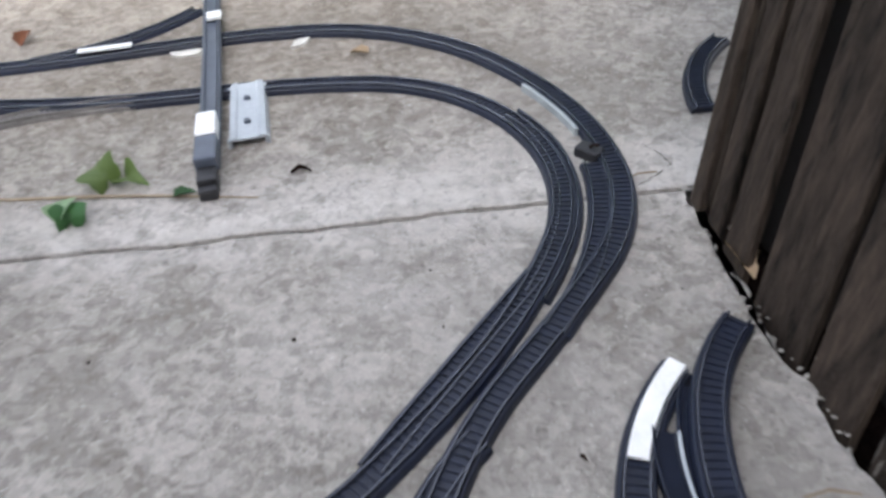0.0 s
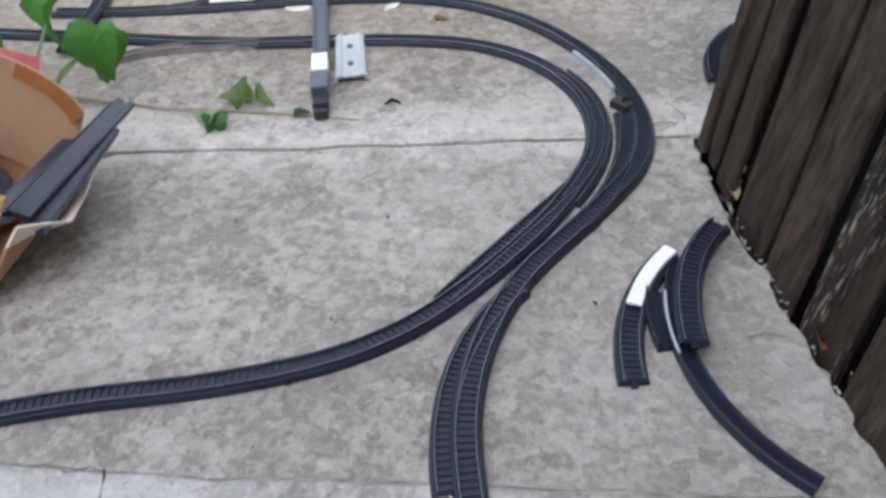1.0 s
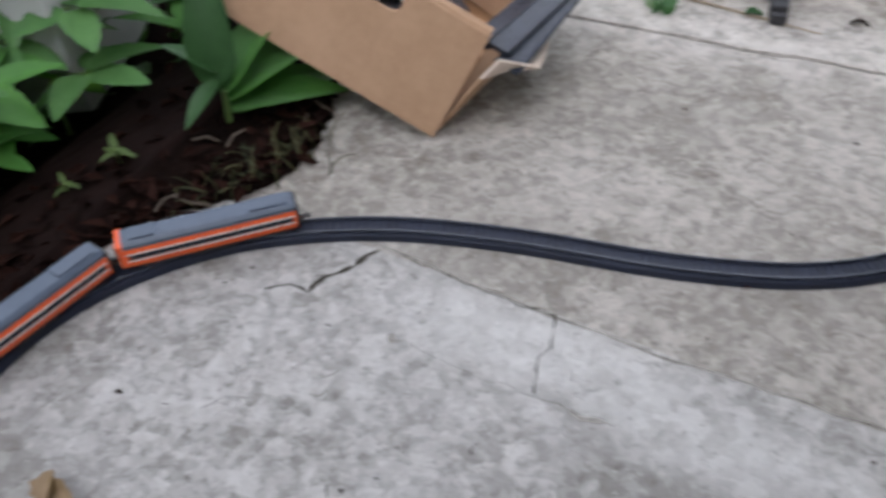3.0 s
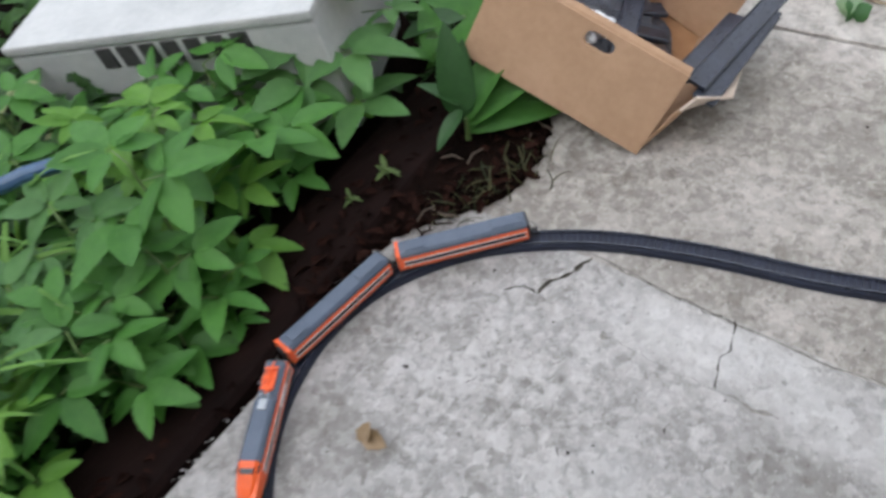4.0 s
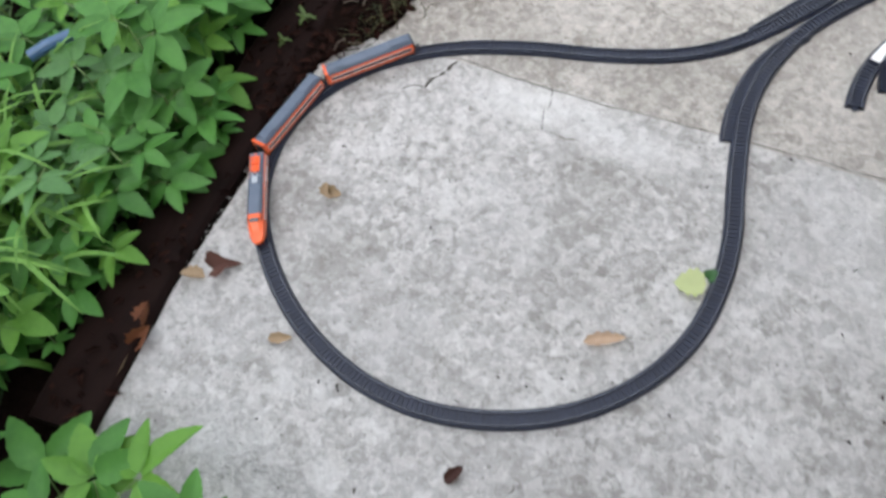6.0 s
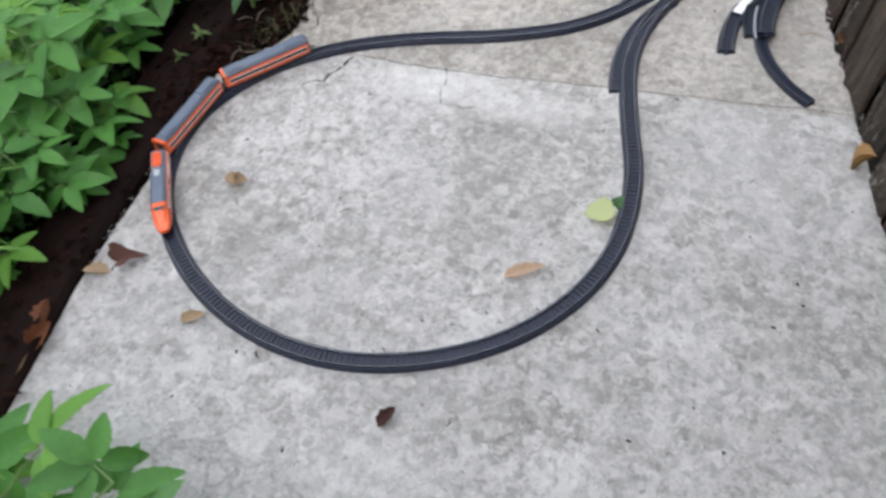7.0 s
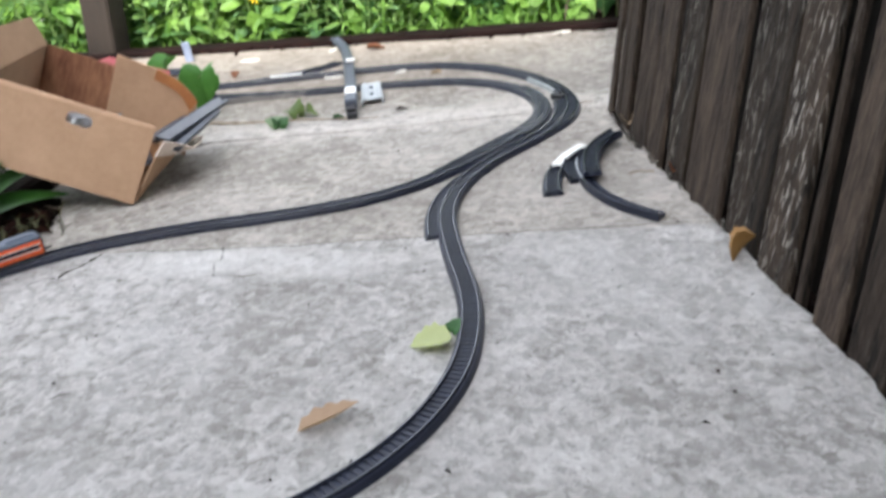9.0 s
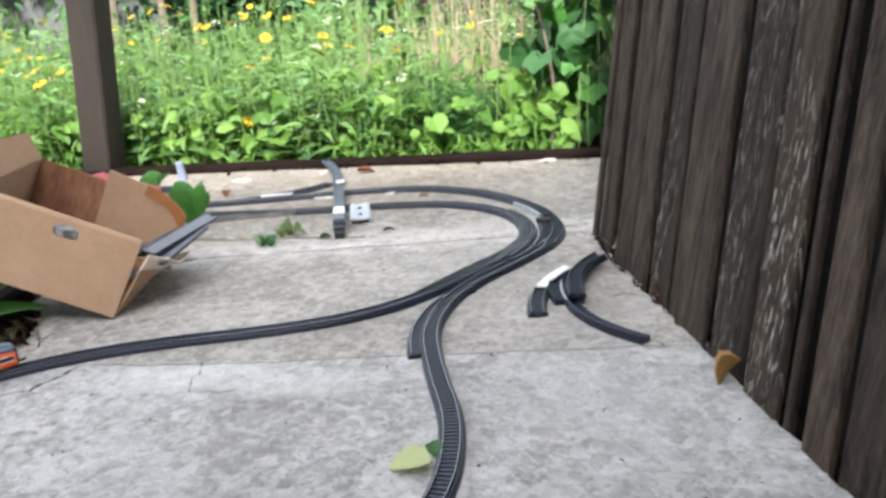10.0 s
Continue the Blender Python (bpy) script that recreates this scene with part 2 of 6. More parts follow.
def plank_wood(name, dark, light, pale, rough=0.85, wear=0.8, bare=0.50):
    """Weathered board, its grain along z, with worn pale streaks."""
    m, nt, b = shader(name, rough, 0.0, 0.2)
    info = nt.nodes.new("ShaderNodeObjectInfo")
    tc = nt.nodes.new("ShaderNodeTexCoord")
    add = nt.nodes.new("ShaderNodeVectorMath")
    add.operation = "MULTIPLY_ADD"
    add.inputs[1].default_value = (9.0, 9.0, 0.8)
    nt.links.new(tc.outputs["Object"], add.inputs[0])
    shift = nt.nodes.new("ShaderNodeCombineXYZ")
    nt.links.new(maths(nt, "MULTIPLY", info.outputs["Random"], 37.0), shift.inputs[0])
    nt.links.new(maths(nt, "MULTIPLY", info.outputs["Random"], 11.0), shift.inputs[2])
    nt.links.new(shift.outputs[0], add.inputs[2])
    v = add.outputs[0]
    squash = nt.nodes.new("ShaderNodeMapping")
    squash.inputs["Scale"].default_value = (1.7, 1.7, 0.17)
    nt.links.new(v, squash.inputs[0])
    thin = squash.outputs[0]
    grain = noise_tex(nt, v, 9, 6, 0.65, 0.4)
    fine = noise_tex(nt, v, 34, 5, 0.7)
    blot = noise_tex(nt, v, 2.2, 4)
    fac = maths(nt, "ADD", maths(nt, "MULTIPLY", grain, 0.45), maths(nt, "ADD", maths(nt, "MULTIPLY", fine, 0.25), maths(nt, "MULTIPLY", blot, 0.3)))
    col = ramp(nt, fac, [(0.40, dark), (0.60, light)])
    streak = ramp(nt, noise_tex(nt, thin, 13, 6, 0.7, 0.3), [(0.55, (0, 0, 0)), (0.60, (1, 1, 1))])
    patchy = ramp(nt, noise_tex(nt, v, 1.6, 4), [(bare, (0, 0, 0)), (bare + 0.14, (1, 1, 1))])
    col = mixc(nt, maths(nt, "MULTIPLY", maths(nt, "MULTIPLY", streak, patchy), wear), col, pale)
    hsv = nt.nodes.new("ShaderNodeHueSaturation")
    nt.links.new(col, hsv.inputs["Color"])
    nt.links.new(maths(nt, "ADD", 0.5, maths(nt, "MULTIPLY", info.outputs["Random"], 0.75)), hsv.inputs["Value"])
    put(nt, b, hsv.outputs[0])
    bump(nt, b, maths(nt, "ADD", grain, maths(nt, "MULTIPLY", fine, 0.6)), 1.0, 0.006)
    return m


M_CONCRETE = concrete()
M_CRACK = mottled("crack_dirt", (0.03, 0.027, 0.022), (0.075, 0.068, 0.055), 60, 0.95, spec=0.1)
M_CRACK_PALE = mottled("pale_joint_dirt", (0.10, 0.09, 0.075), (0.36, 0.345, 0.32), 22, 0.95, spec=0.1)
# soil brown taken near black, with the shade under the plants in it
M_SOIL = mottled("shaded_dark_soil", (0.002, 0.0012, 0.001), (0.011, 0.0056, 0.0042), 14, 0.95, 0.02, 40, 0.04)
M_VERGE = leaf_material("verge_grass", (0.10, 0.22, 0.04), (0.24, 0.42, 0.10), through=0.5)
M_SHED = plank_wood("weathered_board", (0.007, 0.005, 0.004), (0.070, 0.051, 0.038), (0.22, 0.19, 0.16), wear=0.4, bare=0.55)
M_SHED_WORN = plank_wood("flaking_board", (0.007, 0.005, 0.0038), (0.072, 0.052, 0.037), (0.42, 0.385, 0.34), wear=0.95, bare=0.47)
M_SHED_SHADE = mottled("shed_inside_shade", (0.006, 0.005, 0.004), (0.014, 0.011, 0.009), 6, 0.95)
M_SILL = mottled("dark_brown_timber", (0.0035, 0.0015, 0.0012), (0.013, 0.0056, 0.0044), 9, 0.85, 0.004, 50, 0.1, stretch=(1, 0.25, 1))
M_POST = mottled("dark_post_timber", (0.009, 0.0065, 0.005), (0.026, 0.019, 0.014), 6, 0.8, 0.004, 50, 0.3, stretch=(1, 1, 0.2))
M_TRACK = mottled("black_track_plastic", (0.0055, 0.008, 0.018), (0.012, 0.017, 0.035), 40, 0.45, 0.0004, 300, 0.4, vary=0.2)
M_RAIL = mottled("dull_black_rail", (0.020, 0.024, 0.036), (0.050, 0.058, 0.080), 60, 0.24, 0.0, None, 0.9)
M_BALLAST = mottled("black_bed_plastic", (0.008, 0.010, 0.017), (0.018, 0.022, 0.036), 50, 0.6)
M_TRACK_GREY = mottled("faded_grey_brown_plastic", (0.075, 0.068, 0.062), (0.21, 0.195, 0.18), 26, 0.7, 0.0006, 200)
M_TRACK_WHITE = mottled("chalky_white_plastic", (0.66, 0.67, 0.66), (0.85, 0.85, 0.83), 30, 0.5)
M_STRIP = mottled("pale_grey_strip", (0.24, 0.265, 0.27), (0.38, 0.41, 0.41), 30, 0.4)
M_STAKE = mottled("pale_blue_plastic", (0.18, 0.22, 0.31), (0.30, 0.34, 0.44), 30, 0.4)
M_SLATE = mottled("slate_grey_plastic", (0.045, 0.055, 0.075), (0.085, 0.10, 0.13), 30, 0.45)
M_ORANGE = mottled("orange_plastic", (0.68, 0.085, 0.012), (0.82, 0.125, 0.02), 30, 0.34)
M_ROOF = mottled("blue_grey_plastic", (0.055, 0.075, 0.108), (0.088, 0.112, 0.152), 25, 0.4)
M_WINDOW = mottled("dark_window_band", (0.014, 0.015, 0.02), (0.028, 0.03, 0.038), 40, 0.25)
M_WHITE = mottled("white_line_paint", (0.62, 0.6, 0.57), (0.8, 0.78, 0.75), 60, 0.45)
M_UNDER = mottled("matt_black_plastic", (0.010, 0.010, 0.012), (0.022, 0.022, 0.025), 60, 0.55)
M_STEEL = mottled("dull_wheel_metal", (0.10, 0.10, 0.105), (0.2, 0.2, 0.205), 80, 0.4)
M_CARD_STAIN = mottled("stained_cardboard", (0.11, 0.038, 0.022), (0.34, 0.18, 0.10), 14, 0.85, 0.0012, 160, 0.2, stretch=(1, 1, 0.25))
M_TRACK_BACK = mottled("blue_black_plastic_back", (0.010, 0.013, 0.022), (0.024, 0.030, 0.046), 30, 0.30, 0.0003, 300, 0.5)
M_CARD = mottled("brown_cardboard", (0.32, 0.20, 0.122), (0.42, 0.275, 0.175), 9, 0.85, 0.0012, 160, 0.2)
M_CARD_IN = mottled("inner_cardboard", (0.22, 0.115, 0.055), (0.34, 0.19, 0.10), 7, 0.85, 0.0012, 160, 0.2)
M_RUST_CARD = mottled("rust_brown_card", (0.22, 0.075, 0.018), (0.36, 0.14, 0.035), 14, 0.7)
M_CARD_EDGE = mottled("pale_torn_card", (0.58, 0.47, 0.38), (0.72, 0.62, 0.53), 40, 0.9)
M_BAG = mottled("grey_bag_film", (0.010, 0.012, 0.018), (0.055, 0.062, 0.08), 14, 0.3, 0.01, 30, 0.6)
M_CLEAR = mottled("milky_plastic_film", (0.55, 0.58, 0.62), (0.8, 0.82, 0.84), 20, 0.25, 0.004, 40, 0.6)
M_PINK = mottled("pink_paper", (0.38, 0.07, 0.085), (0.55, 0.16, 0.17), 15, 0.7)
M_PLATE = mottled("light_grey_plastic", (0.30, 0.33, 0.355), (0.42, 0.45, 0.47), 24, 0.5)
M_STYRO = mottled("white_foam_board", (0.34, 0.35, 0.345), (0.46, 0.47, 0.46), 9, 0.7, 0.0006, 240)
M_INK = mottled("black_print", (0.02, 0.02, 0.02), (0.05, 0.05, 0.05), 60, 0.7)
M_BLUE = mottled("blue_hose_plastic", (0.02, 0.06, 0.12), (0.05, 0.11, 0.2), 30, 0.4)
M_LEAF = leaf_material("fresh_leaf", (0.019, 0.085, 0.016), (0.085, 0.235, 0.045), through=0.3)
M_LEAF_BRIGHT = leaf_material("bright_leaf", (0.05, 0.15, 0.02), (0.15, 0.33, 0.055), through=0.4)
M_LEAF_BLUE = leaf_material("greyish_leaf", (0.028, 0.095, 0.026), (0.10, 0.225, 0.068), through=0.28)
M_LOW = leaf_material("yellow_green_leaf", (0.075, 0.175, 0.03), (0.20, 0.35, 0.075), through=0.5)
M_LEAF_DARK = leaf_material("deep_green_leaf", (0.014, 0.05, 0.016), (0.04, 0.115, 0.035), through=0.2)
M_LEAF_BROAD = leaf_material("broad_leaf", (0.009, 0.034, 0.010), (0.034, 0.098, 0.026), through=0.12)
# fresh_leaf at about half tone: shade below the plants put into the colour
M_UNDER_LEAF = leaf_material("shaded_leaf", (0.010, 0.034, 0.008), (0.045, 0.12, 0.022), through=0.2)
M_GRASS = leaf_material("grass_blade", (0.075, 0.19, 0.03), (0.19, 0.37, 0.08), through=0.35)
M_MEADOW = leaf_material("meadow_leaf", (0.06, 0.14, 0.04), (0.18, 0.31, 0.095), through=0.45)
M_MEADOW_B = leaf_material("meadow_herb", (0.06, 0.14, 0.06), (0.16, 0.28, 0.12), through=0.45)
M_LEAF_FEATHER = leaf_material("feathery_leaf", (0.022, 0.085, 0.026), (0.07, 0.18, 0.05), through=0.3)
M_STEM = mottled("green_stem", (0.07, 0.13, 0.03), (0.16, 0.25, 0.08), 20, 0.6)
M_TWIG = mottled("brown_twig", (0.06, 0.045, 0.034), (0.14, 0.108, 0.08), 20, 0.85)
M_STEM_DRY = mottled("dry_tan_stem", (0.20, 0.15, 0.095), (0.36, 0.29, 0.2), 20, 0.8)
M_YELLOW = leaf_material("yellow_petal", (0.42, 0.29, 0.01), (0.60, 0.44, 0.02), through=0.3)
M_BLOOM = leaf_material("white_petal", (0.65, 0.68, 0.6), (0.82, 0.83, 0.78), through=0.3)
M_EYE = mottled("brown_flower_eye", (0.09, 0.045, 0.01), (0.24, 0.13, 0.02), 90, 0.8)
M_GRASS_DULL = leaf_material("dull_grass", (0.018, 0.028, 0.010), (0.075, 0.070, 0.030), rough=0.7, through=0.15)
M_LEAF_LIMP = leaf_material("limp_leaf", (0.032, 0.065, 0.016), (0.10, 0.145, 0.04), through=0.2)
M_LEAF_SAGE = leaf_material("pale_leaf_underside", (0.13, 0.22, 0.12), (0.22, 0.32, 0.19), through=0.25)
M_LEAF_PALE = leaf_material("pale_dry_leaf", (0.36, 0.25, 0.17), (0.54, 0.41, 0.31), rough=0.7, through=0.15)
M_LEAF_LIME = leaf_material("pale_lime_leaf", (0.38, 0.43, 0.20), (0.5, 0.54, 0.29), through=0.25)
M_LEAF_BROWN = leaf_material("dry_brown_leaf", (0.032, 0.013, 0.011), (0.085, 0.036, 0.026), rough=0.7, through=0.12)
M_LEAF_STRAW = leaf_material("straw_green_leaf", (0.16, 0.19, 0.08), (0.34, 0.36, 0.19), rough=0.7, through=0.2)
M_LEAF_TAN = leaf_material("dry_tan_leaf", (0.25, 0.175, 0.105), (0.44, 0.33, 0.22), rough=0.7, through=0.15)
M_LEAF_AMBER = leaf_material("amber_leaf", (0.20, 0.10, 0.03), (0.42, 0.27, 0.13), rough=0.7, through=0.15)
M_LEAF_RUST = leaf_material("rust_leaf", (0.13, 0.046, 0.022), (0.25, 0.105, 0.052), rough=0.7, through=0.15)
M_LEAF_DEAD = leaf_material("dark_dead_leaf", (0.006, 0.0028, 0.0022), (0.026, 0.011, 0.008), rough=0.9, through=0.05, spec=0.06)
M_PAPER = mottled("dirty_white_scrap", (0.5, 0.48, 0.42), (0.7, 0.68, 0.62), 30, 0.8)
M_FARWALL = mottled("dull_grey_wall", (0.055, 0.058, 0.06), (0.11, 0.113, 0.116), 3, 0.9)
M_GREYWALL = mottled("grey_plaster_wall", (0.3, 0.3, 0.3), (0.46, 0.46, 0.45), 3, 0.9)


# ---- building helpers ----
def part(name, bm, material, parent=None, label="", smooth=False, m=None):
    """One bmesh as one mesh object, under a thing or a part."""
    me = bpy.data.meshes.new(name)
    bm.to_mesh(me)
    bm.free()
    for mat in material if isinstance(material, (list, tuple)) else (material,):
        me.materials.append(mat)
    if smooth:
        me.shade_smooth()
    ob = new(name, me)
    if parent:
        ob.parent = parent
    if m is not None:
        ob.matrix_basis = m
    return tagged(ob, label)


def shared(name, me, parent=None, m=None, label=""):
    ob = new(name, me)
    if parent:
        ob.parent = parent
    if m is not None:
        ob.matrix_basis = m
    return tagged(ob, label)


def mesh_of(name, verts, faces, material, smooth=False):
    me = bpy.data.meshes.new(name)
    me.from_pydata([tuple(v) for v in verts], [], [tuple(f) for f in faces])
    me.materials.append(material)
    if smooth:
        me.shade_smooth()
    me.update()
    return me


def thing(name, m, label, category, group="", kind=""):
    ob = new(name)
    ob.empty_display_size = 0.02
    ob.matrix_basis = m
    return tagged(ob, label, category, group, kind)


def box(bm, x0, x1, y0, y1, z0, z1, bevel=0.0, m=None):
    """An axis-aligned block with bevelled edges."""
    r = bmesh.ops.create_cube(bm, size=1.0)
    vs = r["verts"]
    for v in vs:
        v.co = Vector(((x0 + x1) / 2 + v.co.x * (x1 - x0), (y0 + y1) / 2 + v.co.y * (y1 - y0), (z0 + z1) / 2 + v.co.z * (z1 - z0)))
    if bevel:
        es = list({e for v in vs for e in v.link_edges})
        g = bmesh.ops.bevel(bm, geom=es, offset=bevel, segments=2, affect="EDGES", profile=0.6)
        vs = list({v for f in g["faces"] for v in f.verts} | {v for v in vs if v.is_valid})
    if m is not None:
        bmesh.ops.transform(bm, matrix=m, verts=[v for v in vs if v.is_valid])
    return vs


def loft(bm, rings, close=True, cap=True):
    """Skin a list of rings of equal count."""
    rows = [[bm.verts.new(p) for p in r] for r in rings]
    n = len(rows[0])
    for a, b in zip(rows, rows[1:]):
        for i in range(n if close else n - 1):
            j = (i + 1) % n
            bm.faces.new((a[i], a[j], b[j], b[i]))
    if cap and close:
        bm.faces.new(list(reversed(rows[0])))
        bm.faces.new(rows[-1])
    bmesh.ops.recalc_face_normals(bm, faces=bm.faces[:])
    return rows


def tube(bm, pts, radii, sides=6):
    """A round rod along points."""
    pts = [Vector(p) for p in pts]
    if isinstance(radii, (int, float)):
        radii = [radii] * len(pts)
    rings = []
    for i, p in enumerate(pts):
        d = (pts[min(i + 1, len(pts) - 1)] - pts[max(i - 1, 0)]).normalized()
        s = d.cross(Vector((0.31, 0.22, 0.92)))
        if s.length < 1e-3:
            s = d.cross(Vector((1, 0, 0)))
        s.normalize()
        t = d.cross(s)
        rings.append([p + radii[i] * (math.cos(a) * s + math.sin(a) * t) for a in [2 * math.pi * k / sides for k in range(sides)]])
    loft(bm, rings)


def arc_points(length, turn, n):
    """Local points and headings along an arc that starts at the origin along x; turn in degrees to the left."""
    out = []
    k = radians(turn) / length if abs(turn) > 1e-6 else 0.0
    for i in range(n + 1):
        s = length * i / n
        if k:
            out.append((math.sin(k * s) / k, (1 - math.cos(k * s)) / k, k * s))
        else:
            out.append((s, 0.0, 0.0))
    return out


def sweep(bm, line, profile, close=True):
    """Sweep a profile of (side, height) along (x, y, heading)."""
    rings = []
    for x, y, h in line:
        nx, ny = -math.sin(h), math.cos(h)
        rings.append([Vector((x + nx * s, y + ny * s, z)) for s, z in profile])
    loft(bm, rings, close, True)


def at_xy(x, y, heading=0.0, z=0.0):
    return pose(x, y, z, 0, 0, heading)


# ---- the ground, the slabs, the bed ----
def wobble(a, b, n, amp, seed, scale=9.0):
    """Points from a to b with an uneven edge."""
    out = []
    for i in range(n + 1):
        t = i / n
        p = Vector((a[0] + (b[0] - a[0]) * t, a[1] + (b[1] - a[1]) * t, 0))
        d = Vector((b[1] - a[1], a[0] - b[0], 0)).normalized()
        w = noise.noise(Vector((p.x * scale, p.y * scale, seed))) + 0.5 * noise.noise(Vector((p.x * scale * 4, p.y * scale * 4, seed + 7)))
        fade = min(1.0, 6 * t, 6 * (1 - t))
        out.append((p.x + d.x * amp * w * fade, p.y + d.y * amp * w * fade))
    return out


def shift(pts, dx, dy):
    return [(x + dx, y + dy) for x, y in pts]


def slab(name, outline, label):
    bm = bmesh.new()
    f = bm.faces.new([bm.verts.new((x, y, 0)) for x, y in outline])
    r = bmesh.ops.extrude_face_region(bm, geom=[f])
    for v in r["geom"]:
        if isinstance(v, bmesh.types.BMVert):
            v.co.z = -0.09
    bmesh.ops.recalc_face_normals(bm, faces=bm.faces[:])
    rim = [e for e in bm.edges if all(v.co.z > -0.001 for v in e.verts)]
    bmesh.ops.bevel(bm, geom=rim, offset=0.0022, segments=2, affect="EDGES", profile=0.5)
    bmesh.ops.triangulate(bm, faces=[f for f in bm.faces if len(f.verts) > 4])
    return tagged(part(name, bm, M_CONCRETE), label, "floor slab", kind="structure")


bm = bmesh.new()
n = 60
size = 400.0
# one sheet, finer near the patio, with a little unevenness in the bed
steps = [-200, -60, -20, -8, -4] + [-3 + 0.12 * i for i in range(76)] + [6.5, 9, 14, 30, 80, 200]
grid = [[bm.verts.new((x, y, -0.035 + (0.02 * noise.noise(Vector((x * 2.2, y * 2.2, 0))) if abs(x) < 6 and abs(y) < 6 else 0))) for x in steps] for y in steps]
for r0, r1 in zip(grid, grid[1:]):
    for i in range(len(steps) - 1):
        bm.faces.new((r0[i], r0[i + 1], r1[i + 1], r1[i]))
for v in bm.verts:
    if -0.4 < v.co.x < 1.6 and -3.0 < v.co.y < 1.9:
        v.co.z = -0.075
tagged(part("ground", bm, M_SOIL, smooth=True), "dark brown garden soil round the concrete patio, with shade in its colour", "ground", kind="structure")

# joints: the wide one between the far and the middle field, and a hairline one nearer
JOINT_A = wobble((-1.25, 0.815), (-0.31, 0.985), 14, 0.004, 1) + wobble((-0.30, 0.987), (0.512, 1.143), 60, 0.007, 2)[1:]
JOINT_B = wobble((-0.53, 0.452), (-0.05, 0.474), 26, 0.009, 3) + wobble((-0.045, 0.475), (0.69, 0.572), 44, 0.007, 4)[1:]
BED = [(-0.345, -0.70), (-0.395, -0.40), (-0.432, -0.14), (-0.452, 0.05), (-0.492, 0.28), (-0.53, 0.452)]
SHED_A, SHED_B = Vector((0.512, 1.143, 0)), Vector((0.765, 0.308, 0))
ALONG = (SHED_B - SHED_A).normalized()


def shed_at(s, out=0.0, z=0.0):
    """A place s metres along the shed wall from its corner, out metres in front of it."""
    side = Vector((-ALONG.y, ALONG.x, 0))
    if side.x > 0:
        side = -side
    return SHED_A + ALONG * s + side * out + Vector((0, 0, z))


def shed_rim(s0, s1, n, seed):
    """The broken edge of the concrete along the foot of the shed."""
    pts = []
    for i in range(n + 1):
        s = s0 + (s1 - s0) * i / n
        w = 0.004 + 0.002 * min(1.0, s / 0.6) + 0.005 * noise.noise(Vector((s * 6, seed, 0))) + 0.013 * noise.noise(Vector((s * 22, seed, 3))) + 0.006 * noise.noise(Vector((s * 50, seed, 7)))
        w += 0.014 * math.exp(-((s - 0.28) / 0.16) ** 2) + 0.004 * noise.noise(Vector((s * 95, seed, 11)))
        p = shed_at(s, max(-0.010, w))
        pts.append((p.x, p.y))
    return pts


rimB = shed_rim(0.0, 0.595, 48, 1)
rimC = shed_rim(0.60, 2.9, 130, 1)
far_outline = shift(JOINT_A, 0, 0.0042) + [(0.53, 1.152), (1.9, 1.56), (1.9, 1.94)] + list(reversed(wobble((-1.30, 1.90), (1.9, 1.945), 60, 0.006, 8)))
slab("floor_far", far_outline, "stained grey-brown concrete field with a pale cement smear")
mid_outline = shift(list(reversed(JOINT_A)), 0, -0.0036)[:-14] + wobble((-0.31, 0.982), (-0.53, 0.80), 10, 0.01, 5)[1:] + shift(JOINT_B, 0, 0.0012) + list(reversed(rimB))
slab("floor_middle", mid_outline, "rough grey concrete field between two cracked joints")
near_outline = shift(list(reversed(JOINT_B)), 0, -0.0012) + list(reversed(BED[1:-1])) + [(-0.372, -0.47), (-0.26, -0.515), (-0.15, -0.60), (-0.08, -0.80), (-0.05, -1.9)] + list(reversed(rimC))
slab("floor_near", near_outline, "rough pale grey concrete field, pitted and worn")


def crack(points, widths, name="crack", faint=False):
    """A dirt-filled crack, a low ragged ribbon in the concrete."""
    bm = bmesh.new()
    fine = []
    for (x0, y0), (x1, y1), w0, w1 in zip(points, points[1:], widths, widths[1:]):
        k = max(2, int(math.hypot(x1 - x0, y1 - y0) / 0.006))
        for i in range(k):
            t = i / k
            fine.append((x0 + (x1 - x0) * t, y0 + (y1 - y0) * t, w0 + (w1 - w0) * t))
    fine.append((*points[-1], widths[-1]))
    left, right = [], []
    for i, (x, y, w) in enumerate(fine):
        a, b = fine[max(0, i - 1)], fine[min(len(fine) - 1, i + 1)]
        d = Vector((b[0] - a[0], b[1] - a[1], 0)).normalized()
        jig = 0.005 * noise.noise(Vector((x * 60, y * 60, 5))) + 0.002 * noise.noise(Vector((x * 240, y * 240, 2)))
        wid = w * max(0.1, 0.8 + 1.6 * noise.noise(Vector((x * 130, y * 130, 9))))
        c = Vector((x - d.y * jig, y + d.x * jig, 0.0006))
        nrm = Vector((-d.y, d.x, 0))
        left.append(bm.verts.new(c + nrm * wid / 2))
        right.append(bm.verts.new(c - nrm * wid / 2))
    for i in range(len(fine) - 1):
        bm.faces.new((left[i], right[i], right[i + 1], left[i + 1]))
    bmesh.ops.recalc_face_normals(bm, faces=bm.faces[:])
    for f in bm.faces:
        if f.normal.z < 0:
            f.normal_flip()
    return tagged(part(name, bm, M_CRACK_PALE if faint else M_CRACK), "thin dirt-filled crack in the concrete" if name == "crack" else "short dirty gouge in the concrete", name, kind="structure")


